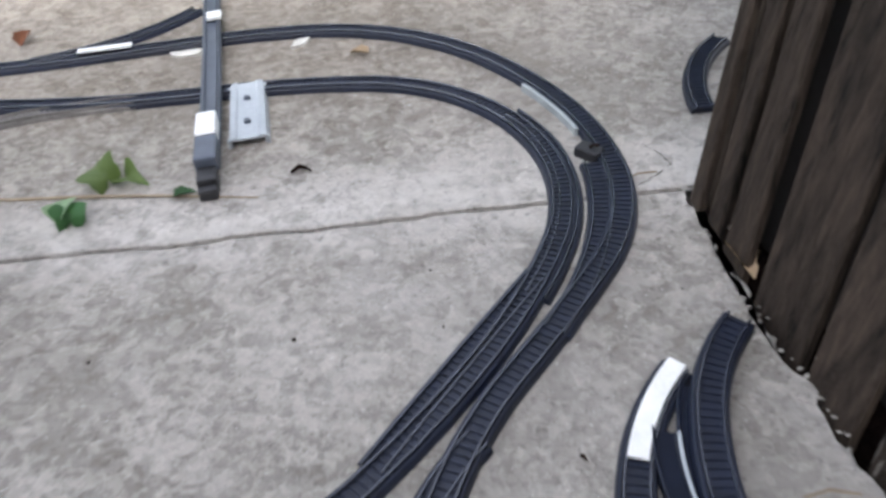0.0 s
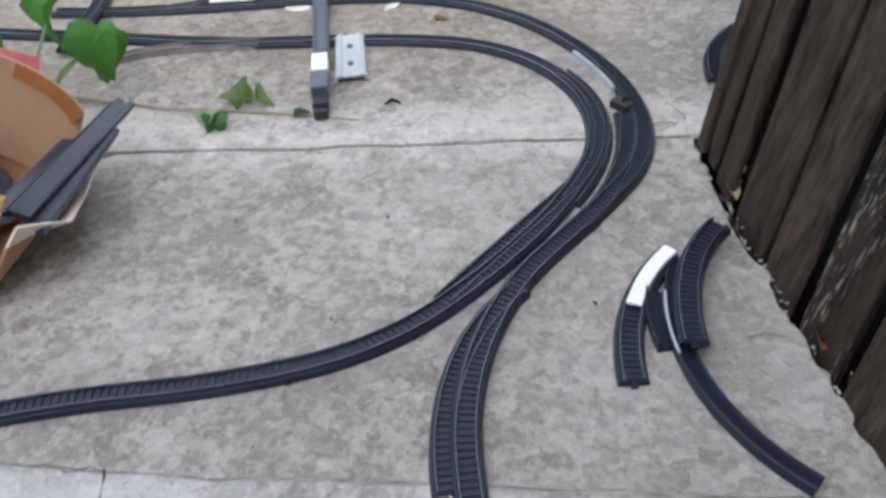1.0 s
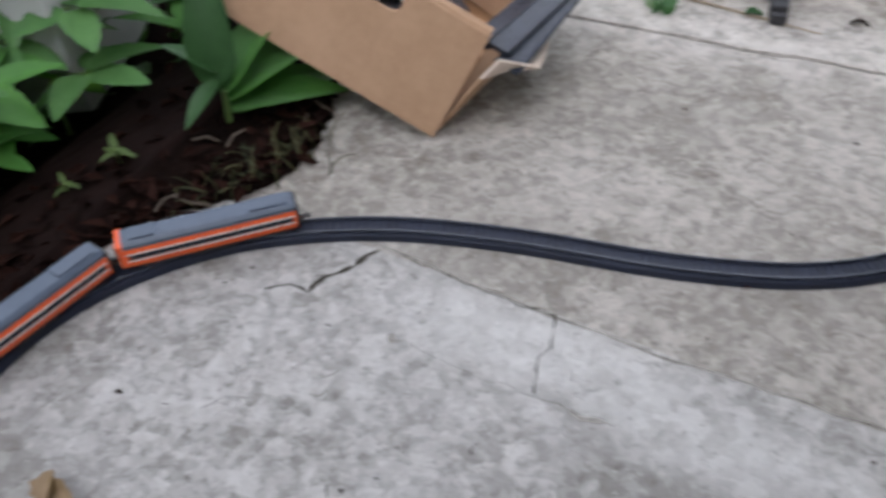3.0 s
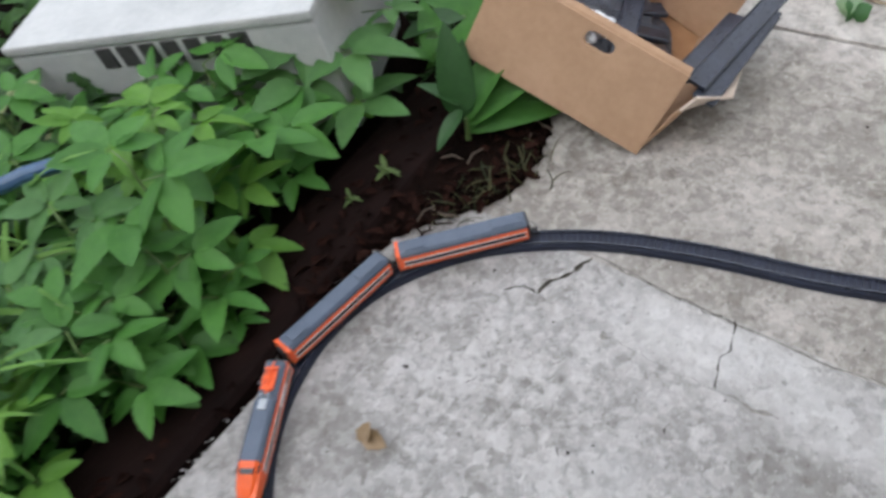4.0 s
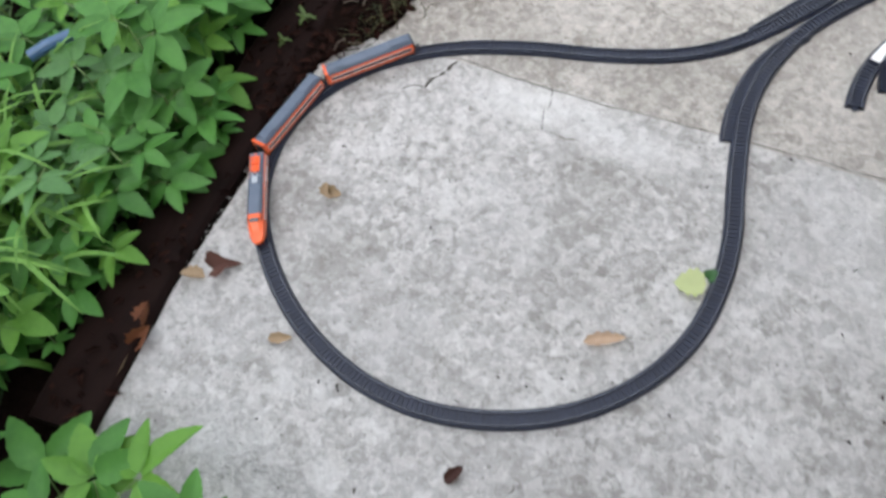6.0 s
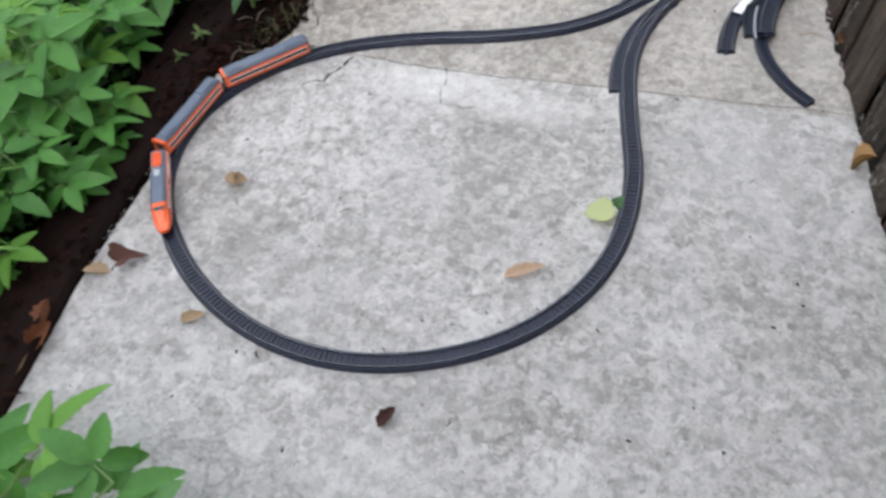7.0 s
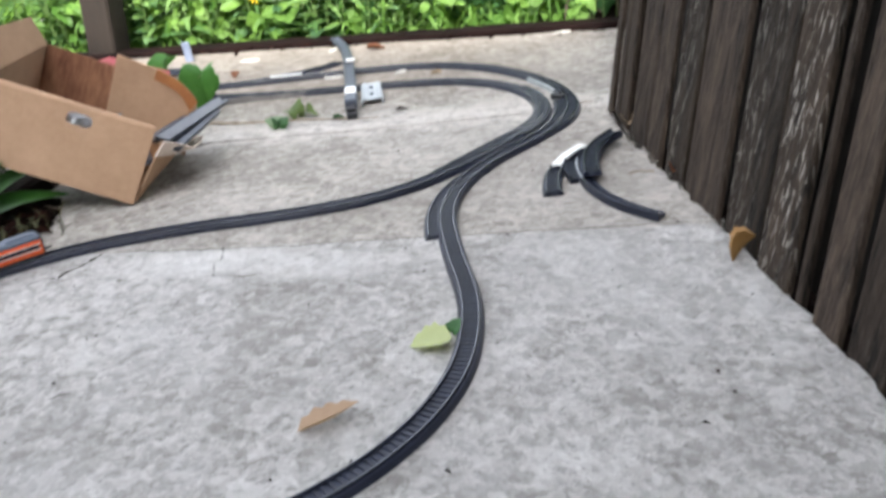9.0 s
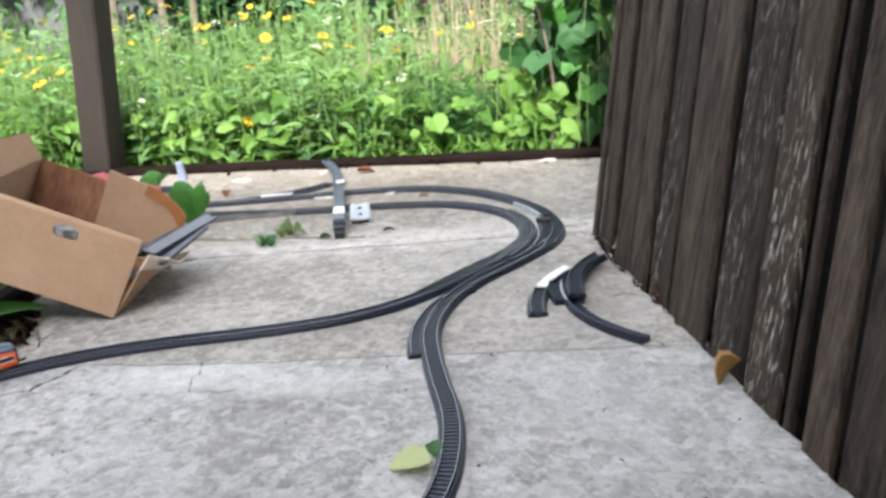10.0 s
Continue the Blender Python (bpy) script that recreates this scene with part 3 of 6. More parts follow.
crack([(-0.045, 0.478), (-0.028, 0.440), (-0.030, 0.425), (-0.017, 0.388)], [0.0022, 0.0022, 0.0018, 0.0014])
crack([(-0.215, 0.4635), (-0.15, 0.466), (-0.10, 0.4685), (-0.045, 0.4755)], [0.0012, 0.0018, 0.0012, 0.0016])
crack([(-0.238, 0.458), (-0.243, 0.438), (-0.250, 0.415), (-0.262, 0.392), (-0.262, 0.372)], [0.003, 0.007, 0.004, 0.009, 0.003])
crack([(-0.262, 0.374), (-0.285, 0.372), (-0.30, 0.352)], [0.003, 0.003, 0.002])
crack([(0.000, 0.387), (0.022, 0.388), (0.036, 0.391), (0.056, 0.396)], [0.001, 0.003, 0.008, 0.002], faint=True)
crack([(-0.162, 0.374), (-0.155, 0.370), (-0.148, 0.371)], [0.002, 0.007, 0.002], faint=True)
crack([(-0.148, 0.371), (-0.08, 0.376), (0.0, 0.387)], [0.0008, 0.0006, 0.0008], faint=True)
crack([(0.46, 1.147), (0.50, 1.19), (0.47, 1.235)], [0.002, 0.002, 0.0015])

# short gouges in the worn skin of the near field
rk = random.Random(41)
for _ in range(34):
    x, y = rk.uniform(-0.30, 0.70), rk.uniform(-0.55, 0.40)
    if x > 0.66 - 0.3 * y:
        continue
    a, L = rk.uniform(0, 6.28), rk.uniform(0.006, 0.020)
    bx, by = L * math.cos(a), L * math.sin(a)
    crack([(x, y), (x + bx * 0.5 - by * 0.25, y + by * 0.5 + bx * 0.25), (x + bx, y + by)], [0.0006, rk.uniform(0.0014, 0.0032), 0.0006], "gouge", faint=rk.random() < 0.5)

# dirt in the bottom of the joints
for k, line in enumerate((JOINT_A, JOINT_B)):
    bm = bmesh.new()
    depth = -0.022 if k == 0 else -0.0008
    lo = [bm.verts.new((x, y - 0.006, depth)) for x, y in line]
    hi = [bm.verts.new((x, y + 0.006, depth)) for x, y in line]
    for i in range(len(line) - 1):
        bm.faces.new((lo[i], lo[i + 1], hi[i + 1], hi[i]))
    tagged(part("joint_dirt", bm, M_CRACK_PALE if k else M_CRACK), "dark dirt packed in the joint of the concrete", "joint", kind="structure")


# ---- timber sills and post ----
def beam(name, line, width, height, z0, material, label, seed, kind="structure"):
    bm = bmesh.new()
    rings = []
    for i, (x, y) in enumerate(line):
        a, b = line[max(0, i - 1)], line[min(len(line) - 1, i + 1)]
        d = Vector((b[0] - a[0], b[1] - a[1], 0)).normalized()
        nrm = Vector((-d.y, d.x, 0))
        w = width / 2 * (1 + 0.05 * noise.noise(Vector((x * 9, y * 9, seed))))
        top = height + 0.005 * noise.noise(Vector((x * 7, y * 7, seed + 4)))
        c = Vector((x, y, 0))
        prof = [(-w, 0), (-w, top - 0.008), (-w + 0.008, top), (w - 0.008, top - 0.003), (w, top - 0.012), (w, 0)]
        rings.append([c + nrm * s + Vector((0, 0, z0 + z)) for s, z in prof])
    loft(bm, rings)
    return tagged(part(name, bm, material), label, "timber sill", kind=kind)


left_line = [(x - 0.067, y - 0.008) for x, y in wobble((-0.36, -0.47), (-0.432, -0.14), 8, 0.004, 12) + wobble((-0.432, -0.14), (-0.53, 0.452), 12, 0.004, 13)[1:] + [(-0.55, 0.60), (-0.58, 0.8)]]
beam("trim_bed", left_line, 0.128, 0.10, -0.085, M_SILL, "dark brown timber sill along the planted bed", 2)
beam("trim_far", wobble((-1.5, 1.925), (2.0, 1.99), 40, 0.010, 14), 0.10, 0.108, -0.09, M_SILL, "dark weathered timber sill at the patio's far edge", 5)

LEAN, LEAN_Y = 0.125, 0.13
bm = bmesh.new()
rings = []
for i in range(15):
    z = -0.02 + 2.3 * i / 14
    c = Vector((-1.175 + 0.105 * z, 1.955, z))
    s = 0.052 * (1 + 0.03 * noise.noise(Vector((0, 0, z * 4))))
    ch = 0.008
    rings.append([c + Vector(p) for p in ((-s + ch, -s, 0), (s - ch, -s, 0), (s, -s + ch, 0), (s, s - ch, 0), (s - ch, s, 0), (-s + ch, s, 0), (-s, s - ch, 0), (-s, -s + ch, 0))])
loft(bm, rings)
tagged(part("post", bm, M_POST), "square dark-stained timber post on the far sill", "post", kind="structure")

# ---- the shed ----
wall = thing("wall_shed", pose(0, 0, 0), "old shed wall of dark weathered upright boards", "wall", kind="structure")
WIDE = {0.097: 0.020, 0.163: 0.025, 0.271: 0.016, 0.357: 0.019, 0.462: 0.025, 0.612: 0.024, 0.862: 0.033}  # gaps that stand open
cuts = [0.014, 0.052, 0.097, 0.163, 0.271, 0.357, 0.462, 0.612, 0.733, 0.826, 0.862, 0.938, 1.02, 1.11, 1.215, 1.335, 1.46, 1.58, 1.70, 1.83, 1.95, 2.07, 2.2, 2.32, 2.45, 2.57, 2.7, 2.82]
rs = random.Random(4)
over = False
for s0, s1 in zip(cuts, cuts[1:]):
    bm = bmesh.new()
    a0, a1 = s0 + WIDE.get(s0, 0.013) / 2, s1 - WIDE.get(s1, 0.013) / 2
    over = not over
    out = rs.uniform(0.001, 0.004) if over else rs.uniform(-0.004, -0.001)
    base = -0.03 + rs.uniform(-0.02, 0.012)
    w = (a1 - a0) / 2
    rings = []
    ph = rs.uniform(0, 50)
    for i in range(13):
        z = base + (2.15 - base) * i / 12
        wl = w + 0.0035 * noise.noise(Vector((ph, z * 7, 0)))
        wr = w + 0.0035 * noise.noise(Vector((ph + 9, z * 7, 0)))
        th = 0.0045
        prof = [(-wl, -th), (-wl, th - 0.002), (-wl + 0.003, th), (wr - 0.003, th), (wr, th - 0.002), (wr, -th)]
        rings.append([Vector((a, b, z)) for a, b in prof])
    loft(bm, rings)
    c = shed_at((a0 + a1) / 2, 0.001 + out + 0.004 * min(1.0, max(0.0, s0) / 0.6))
    yaw = math.degrees(math.atan2(ALONG.y, ALONG.x)) + 180 + rs.uniform(-0.6, 0.6)
    skew = rs.uniform(-0.008, 0.008)
    m = Matrix.Translation(c) @ Matrix(((1, 0, LEAN + skew * ALONG.x, 0), (0, 1, LEAN_Y, 0), (0, 0, 1, 0), (0, 0, 0, 1))) @ pose(0, 0, 0, 0, 0, yaw)
    for v in bm.verts:
        v.co = (m @ v.co) - c
    part("board", bm, M_SHED_WORN if 0.34 < s0 < 0.83 and rs.random() < 0.85 else M_SHED, wall, m=Matrix.Translation(c))
# side wall, hidden round the corner, and a black sheet for the dark inside
side_dir = Vector((-ALONG.y, ALONG.x, 0))
if side_dir.x < 0:
    side_dir = -side_dir
side = thing("wall_shed_side", pose(0, 0, 0), "side wall of the old board shed", "wall", kind="structure")
for k in range(14):
    bm = bmesh.new()
    box(bm, -0.056, 0.056, -0.011, 0.011, -0.04, 2.15, 0.003)
    c = SHED_A + side_dir * (0.075 + 0.118 * k) + ALONG * 0.016
    m = Matrix(((1, 0, LEAN, 0), (0, 1, LEAN_Y, 0), (0, 0, 1, 0), (0, 0, 0, 1))) @ pose(0, 0, 0, 0, 0, math.degrees(math.atan2(side_dir.y, side_dir.x)))
    bmesh.ops.transform(bm, matrix=m, verts=bm.verts[:])
    part("board", bm, M_SHED, side, m=Matrix.Translation(c))
# black sheet behind the boards paints the shade in their gaps
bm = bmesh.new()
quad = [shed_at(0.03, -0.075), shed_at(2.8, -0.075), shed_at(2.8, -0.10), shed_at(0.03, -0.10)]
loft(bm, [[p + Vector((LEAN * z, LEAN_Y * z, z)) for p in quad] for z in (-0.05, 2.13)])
tagged(part("wall_shed_gap_shade", bm, M_SHED_SHADE), "black sheet behind the shed boards, painted as the shade inside", "wall", kind="structure")
bm = bmesh.new()
roof_pts = [shed_at(-0.2, 0.06), shed_at(3.0, 0.06), shed_at(3.0, -1.9), shed_at(-0.2, -1.9)]
loft(bm, [[p + Vector((LEAN * 2.15, LEAN_Y * 2.15, z)) for p in roof_pts] for z in (2.15, 2.19)])
tagged(part("shed_roof", bm, M_SILL), "flat dark roof of the board shed", "roof", kind="structure")

# ---- unseen house block added behind, so that its shade covers the patio ----
house = thing("house", pose(0.5, -3.4, 0, 0, 0, 4), "plain grey house block added unseen behind the patio for its shade", "house")
bm = bmesh.new()
box(bm, -5.0, 5.0, -4.0, 0.0, -0.1, 4.6, 0.01)
part("wall", bm, M_GREYWALL, house)
bm = bmesh.new()
loft(bm, [[Vector((x, -4.3, 4.6)), Vector((x, 0.0, 4.6)), Vector((x, 0.0, 4.66)), Vector((x, -2.0, 5.3)), Vector((x, -4.3, 4.66))] for x in (-5.3, 5.3)])
part("roof", bm, M_SILL, house)


# ---- the toy railway ----
RAIL_TOP = 0.0115
BED_PROFILE = [(-0.0165, 0.0), (-0.0150, 0.0062), (-0.0138, 0.0078), (-0.0120, 0.0078), (-0.0112, 0.0066), (0.0112, 0.0066), (0.0120, 0.0078), (0.0138, 0.0078), (0.0150, 0.0062), (0.0165, 0.0)]


SLEEPERS = {}


def sleeper_mesh(material):
    if material.name not in SLEEPERS:
        q = [(a * k, b * k, z) for z, k in ((0.0060, 1.0), (0.0082, 0.9)) for a, b in ((-0.0023, -0.0110), (0.0023, -0.0110), (0.0023, 0.0110), (-0.0023, 0.0110))]
        SLEEPERS[material.name] = mesh_of("sleeper", q, [(4, 5, 6, 7), (0, 1, 5, 4), (1, 2, 6, 5), (2, 3, 7, 6), (3, 0, 4, 7)], material)
    return SLEEPERS[material.name]


def track_piece(name, m, length, turn, label, group="", lift=0.0, mats=None, white=None):
    """A plastic track section: bed with raised shoulders, sleepers, two rails."""
    bed_m, tie_m, rail_m = mats or (M_BALLAST, M_TRACK, M_RAIL)
    ob = thing(name, m @ pose(0, 0, lift), label, "toy track", group)
    seg = max(4, int(abs(turn) / 2.5))
    line = arc_points(length, turn, seg)
    bm = bmesh.new()
    sweep(bm, line, BED_PROFILE)
    part("roadbed", bm, M_TRACK if mats is None else bed_m, ob)
    for s in (-0.0098, 0.0098):
        bm = bmesh.new()
        sweep(bm, line, [(s - 0.0011, 0.0062), (s - 0.0011, 0.0108), (s - 0.0007, RAIL_TOP), (s + 0.0007, RAIL_TOP), (s + 0.0011, 0.0108), (s + 0.0011, 0.0062)])
        part("rail", bm, rail_m, ob)
    ties = max(3, round(length / 0.0082))
    k = radians(turn) / length
    for i in range(ties):
        s = length * (i + 0.5) / ties
        x, y, h = (math.sin(k * s) / k, (1 - math.cos(k * s)) / k, k * s) if abs(k) > 1e-6 else (s, 0, 0)
        shared("sleeper", sleeper_mesh(tie_m), ob, pose(x, y, 0, 0, 0, math.degrees(h)))
    # the joiner tongue at one end
    bm = bmesh.new()
    box(bm, -0.006, 0.002, -0.004, 0.004, 0.002, 0.0052, 0.0008)
    part("joiner", bm, bed_m if mats else M_TRACK, ob)
    return ob


def advance(m, length, turn):
    x, y, h = arc_points(length, turn, 1)[-1]
    return m @ pose(x, y, 0, 0, 0, math.degrees(h))


START = (-0.6831, 1.417, 5.859)
PIECE = 0.1661
TURNS = [5.6, 3.9, 0.5, -11.2, -25.1, -22.1, -15.0, -22.3, -35.4, -4.8, 21.9, 24.2, 5.4, -18.4, -28.7, -26.1, -20.9, -24.0, -19.4, -18.1, -29.8, -36.9, -26.4, -17.6, -8.4, 10.9, 27.3, 9.1, 12.6, 35.3, 32.1, 34.7, 11.2, 0.8]
route = [at_xy(START[0], START[1], START[2])]
for t in TURNS:
    route.append(advance(route[-1], PIECE, t))


def on_route(s):
    """Pose on the running line s metres from its start."""
    i = min(int(s / PIECE), len(TURNS) - 1)
    rest = s - i * PIECE
    return advance(route[i], rest, TURNS[i] * rest / PIECE)


for i, t in enumerate(TURNS):
    kind = "straight" if abs(t) < 6 else "curved"
    track_piece("track_section", route[i], PIECE, t, f"{kind} black plastic toy track section lying on the concrete", "running line of the toy railway")


def loose(name, x, y, heading, pieces, label, lift=0.0, mats=None, group=""):
    m = at_xy(x, y, heading)
    last = None
    for length, turn in pieces:
        last = track_piece(name, m, length, turn, label, group, lift, mats)
        m = advance(m, length, turn)
    return last


# turnout branches that end beside the running line
loose("turnout_branch", 0.310, 0.785, -124, [(0.145, 30.0), (0.145, 24.0)], "short black turnout branch ending in a blunt stub", -0.0016, group="turnout branches")
loose("turnout_branch", 0.352, 0.990, -118.0, [(0.135, 0.5), (0.135, 1.0)], "straight black turnout branch ending in a blunt stub", -0.0016, group="turnout branches")
loose("turnout_branch", 0.350, 0.955, 69, [(0.083, 8.0), (0.166, 31.6), (0.115, 24.0)], "curved black turnout branch beside the far bend", -0.0016, group="turnout branches")
loose("turnout_branch", 0.369, 0.909, 62.5, [(0.145, 19.0), (0.140, 21.0)], "curved black turnout branch along the outer bend", -0.0014, group="turnout branches")

# the far left: pale worn sections that fan out
GREY = (M_TRACK_GREY, M_TRACK_GREY, M_TRACK_GREY)
end = route[-1]
m = end
for L, T in ((0.135, 6.0), (0.135, 27.0)):
    track_piece("track_section", m, L, T, "worn grey-brown toy track section on the concrete", "worn sections", -0.0018, GREY)
    m = advance(m, L, T)
m = end @ pose(0, 0, 0, 0, 0, -4)
for L, T in ((0.16, -6.0), (0.2, 1.0), (0.2, 0.0), (0.2, 0.0)):
    track_piece("track_section", m, L, T, "black toy track section leading off past the box", "siding behind the box")
    m = advance(m, L, T)
m = at_xy(-0.462, 1.462, 22)
for L, T in ((0.14, 16.0), (0.15, 28.0)):
    track_piece("track_section", m, L, T, "black toy track section branching to the far edge", "far siding", -0.0016)
    m = advance(m, L, T)
m = at_xy(-0.56, 1.255, 100) @ pose(0, 0, 0.0085, 0, 0, 0)
for L, T in ((0.16, 4.0), (0.15, 14.0), (0.10, 55.0), (0.15, 15.0)):
    track_piece("track_section", m, L, T, "black toy track section laid across two other lines", "crossing siding")
    m = advance(m, L, T)

# pale strips lying on the worn sections
for x, y, a, L in ((-0.345, 1.493, 14, 0.085), (-0.525, 1.292, 8, 0.095)):
    bm = bmesh.new()
    box(bm, -L / 2, L / 2, -0.006, 0.006, 0, 0.004, 0.001)
    tagged(part("pale_strip", bm, M_TRACK_WHITE, m=at_xy(x, y, a, 0.0116)), "narrow white plastic strip lying on the track", "plastic strip")

# loose sections by the shed
SHORT = at_xy(0.441, 0.664, 103)
loose("track_section", 0.441, 0.664, 103, [(0.108, -22.0), (0.106, -24.0)], "loose curved black track section beside the shed", group="loose sections by the shed")
bm = bmesh.new()
sweep(bm, arc_points(0.109, -24.5, 8), [(-0.0082, 0.0112), (-0.0078, 0.0136), (-0.0070, 0.0142), (0.0080, 0.0142), (0.0088, 0.0136), (0.0092, 0.0112)])
tagged(part("white_strip", bm, M_TRACK_WHITE, m=advance(SHORT, 0.106, -21.6)), "chalky white plastic strip lying on a loose track section", "plastic strip", "loose sections by the shed")
loose("track_section", 0.499, 0.716, 101, [(0.105, -18.0), (0.106, -27.0)], "loose curved black track section propped on another one", 0.0125, group="loose sections by the shed")


def flipped(x, y, heading, length, turn, label, tilt=0.0):
    """A section on its back: a smooth trough with thick rims."""
    ob = thing("upturned_track_section", at_xy(x, y, heading), label, "toy track", "loose sections by the shed")
    line = arc_points(length, turn, 10)
    bm = bmesh.new()
    sweep(bm, line, [(-0.0105, 0.0), (-0.0112, 0.0135), (-0.0098, 0.0150), (-0.0080, 0.0138), (-0.0070, 0.0095), (0.0070, 0.0065), (0.0080, 0.0085), (0.0098, 0.0092), (0.0112, 0.0080), (0.0105, 0.0)])
    part("trough", bm, M_TRACK, ob, smooth=False)
    return ob


LONG = at_xy(0.485, 0.846, -102)
first = flipped(0.485, 0.846, -102, 0.155, 34, "curved black track section lying on its back")
# pale grey strip on the rim: a glint put into shape and colour
bm = bmesh.new()
sweep(bm, arc_points(0.155, 34, 12)[4:12], [(-0.0117, 0.0146), (-0.0112, 0.0158), (-0.0088, 0.0156), (-0.0085, 0.0144)])
part("glint_rim", bm, M_PLATE, first, "grey strip drawn as the glint on the rim")
mm = advance(LONG, 0.155, 34)
flipped(mm.translation.x, mm.translation.y, -68, 0.165, 37, "curved black track section lying on its back, its far end free")
flipped(0.459, 0.800, -92, 0.085, 24, "short curved black track section half under another one")
loose("track_section", 0.592, 1.497, -127, [(0.205, 49.0)], "single curved black track section near the shed corner")

# added strip: makes the outer bend's inner rail pale along this stretch
bm = bmesh.new()
line = []
for k in range(13):
    m = on_route(1.09 + 0.0117 * k) @ pose(0, -0.0190, 0)
    line.append((m.translation.x, m.translation.y, math.atan2(m[1][0], m[0][0])))
sweep(bm, line, [(-0.0028, 0.0), (-0.0025, 0.0098), (0.0022, 0.0102), (0.0026, 0.0)])
tagged(part("pale_strip", bm, M_STRIP, m=pose(0, 0, 0)), "pale grey strip added as the pale inner rail of the outer bend", "plastic strip")

# ---- the upright-looking straight across two lines, with its buffer stop ----
cross = thing("buffer_siding", pose(-0.052, 1.155, 0), "slate grey toy siding laid over two lines, with a buffer stop", "toy siding")
yaw = 108.0
cm = pose(0, 0, 0.013, 0, 0, yaw)
bend = arc_points(0.27, 13, 6)
spine = arc_points(0.56, 2, 8)
tail = pose(spine[-1][0], spine[-1][1], 0, 0, 0, math.degrees(spine[-1][2]))
spine += [(*(tail @ Vector((x, y, 0)))[:2], h + spine[8][2]) for x, y, h in bend[1:]]
bm = bmesh.new()
sweep(bm, spine, [(-0.0145, 0.0), (-0.0135, 0.0065), (-0.0110, 0.0075), (-0.0100, 0.0055), (0.0100, 0.0055), (0.0110, 0.0075), (0.0135, 0.0065), (0.0145, 0.0)])
bmesh.ops.transform(bm, matrix=cm, verts=bm.verts[:])
part("siding_bed", bm, M_SLATE, cross)
for s in (-0.0085, 0.0085):
    bm = bmesh.new()
    sweep(bm, spine, [(s - 0.001, 0.006), (s - 0.001, 0.0105), (s + 0.001, 0.0105), (s + 0.001, 0.006)])
    bmesh.ops.transform(bm, matrix=cm, verts=bm.verts[:])
    part("siding_rail", bm, M_SLATE, cross)
bm = bmesh.new()
box(bm, -0.005, 0.055, -0.0140, 0.0140, 0.0, 0.022, 0.004)
bmesh.ops.transform(bm, matrix=pose(0, 0, 0.0135, 0, 0, yaw), verts=bm.verts[:])
part("buffer_body", bm, M_SLATE, cross)
bm = bmesh.new()
box(bm, 0.050, 0.105, -0.0130, 0.0130, 0.0, 0.025, 0.003)
bmesh.ops.transform(bm, matrix=pose(0, 0, 0.0135, 0, 0, yaw), verts=bm.verts[:])
part("buffer_panel", bm, M_TRACK_WHITE, cross, "white panel of the buffer stop")
bm = bmesh.new()
box(bm, -0.034, -0.004, -0.0125, 0.0125, 0.0, 0.024, 0.005)
box(bm, -0.046, -0.032, -0.0115, 0.0115, 0.0, 0.016, 0.004)
bmesh.ops.transform(bm, matrix=pose(0, 0, 0, 0, 0, yaw), verts=bm.verts[:])
part("buffer_foot", bm, M_UNDER, cross, "black rubber foot of the buffer stop")
bm = bmesh.new()
box(bm, 0.43, 0.455, -0.012, 0.012, 0.009, 0.016, 0.002)
bmesh.ops.transform(bm, matrix=pose(0, 0, 0.0135, 0, 0, yaw), verts=bm.verts[:])
part("siding_patch", bm, M_TRACK_WHITE, cross, "white sticker patch")

# ---- the light grey deck plate beside it ----
plate = thing("deck_plate", pose(-0.05, 1.305, 0, 0, 0, 108), "light grey plastic bridge deck with two dark studs", "toy bridge part")
bm = bmesh.new()
prof = [(-0.027, 0.0), (-0.024, 0.012), (-0.016, 0.0145), (-0.012, 0.012), (0.012, 0.012), (0.016, 0.0145), (0.024, 0.012), (0.027, 0.0), (0.023, 0.0), (0.021, 0.009), (-0.021, 0.009), (-0.023, 0.0)]
loft(bm, [[Vector((x, s * w, z)) for s, z in prof] for x, w in ((-0.077, 1.02), (-0.073, 1.0), (0.072, 0.97), (0.076, 0.95))])
part("deck", bm, M_PLATE, plate)
for x in (-0.036, 0.028):
    bm = bmesh.new()
    bmesh.ops.create_cone(bm, cap_ends=True, segments=12, radius1=0.0052, radius2=0.0042, depth=0.005, matrix=pose(x, 0, 0.0135))
    part("stud", bm, M_SLATE, plate, "dark grey stud")
for x in (-0.072, 0.07):
    for s in (-0.024, 0.024):
        bm = bmesh.new()
        box(bm, x - 0.004, x + 0.004, s - 0.003, s + 0.003, 0.0, 0.010, 0.001)
        part("foot", bm, M_PLATE, plate)

# turnout lever in the far bend
lever = thing("turnout_lever", pose(0.405, 1.205, 0, 0, 0, -35), "small black turnout lever box between the lines", "turnout lever")
bm = bmesh.new()
box(bm, -0.016, 0.016, -0.010, 0.010, 0.0, 0.014, 0.003)
part("lever_box", bm, M_UNDER, lever)
bm = bmesh.new()
tube(bm, [(0, 0, 0.012), (0.004, 0.001, 0.018), (0.012, 0.002, 0.02)], 0.002, 6)
part("lever_arm", bm, M_LEAF_DEAD, lever)


# ---- the train ----
CAR = 0.183
HALF = 0.0148


def section(w, z0, z1, top):
    """A rounded cross-section of a car, from sill to cantrail."""
    return [(-w * 0.93, z0), (-w, z0 + 0.004), (-w, z1 - 0.004), (-w * 0.94, z1), (-top, z1 + 0.0004), (top, z1 + 0.0004), (w * 0.94, z1), (w, z1 - 0.004), (w, z0 + 0.004), (w * 0.93, z0)]


def ring_at(x, prof):
    return [Vector((x, s, z)) for s, z in prof]


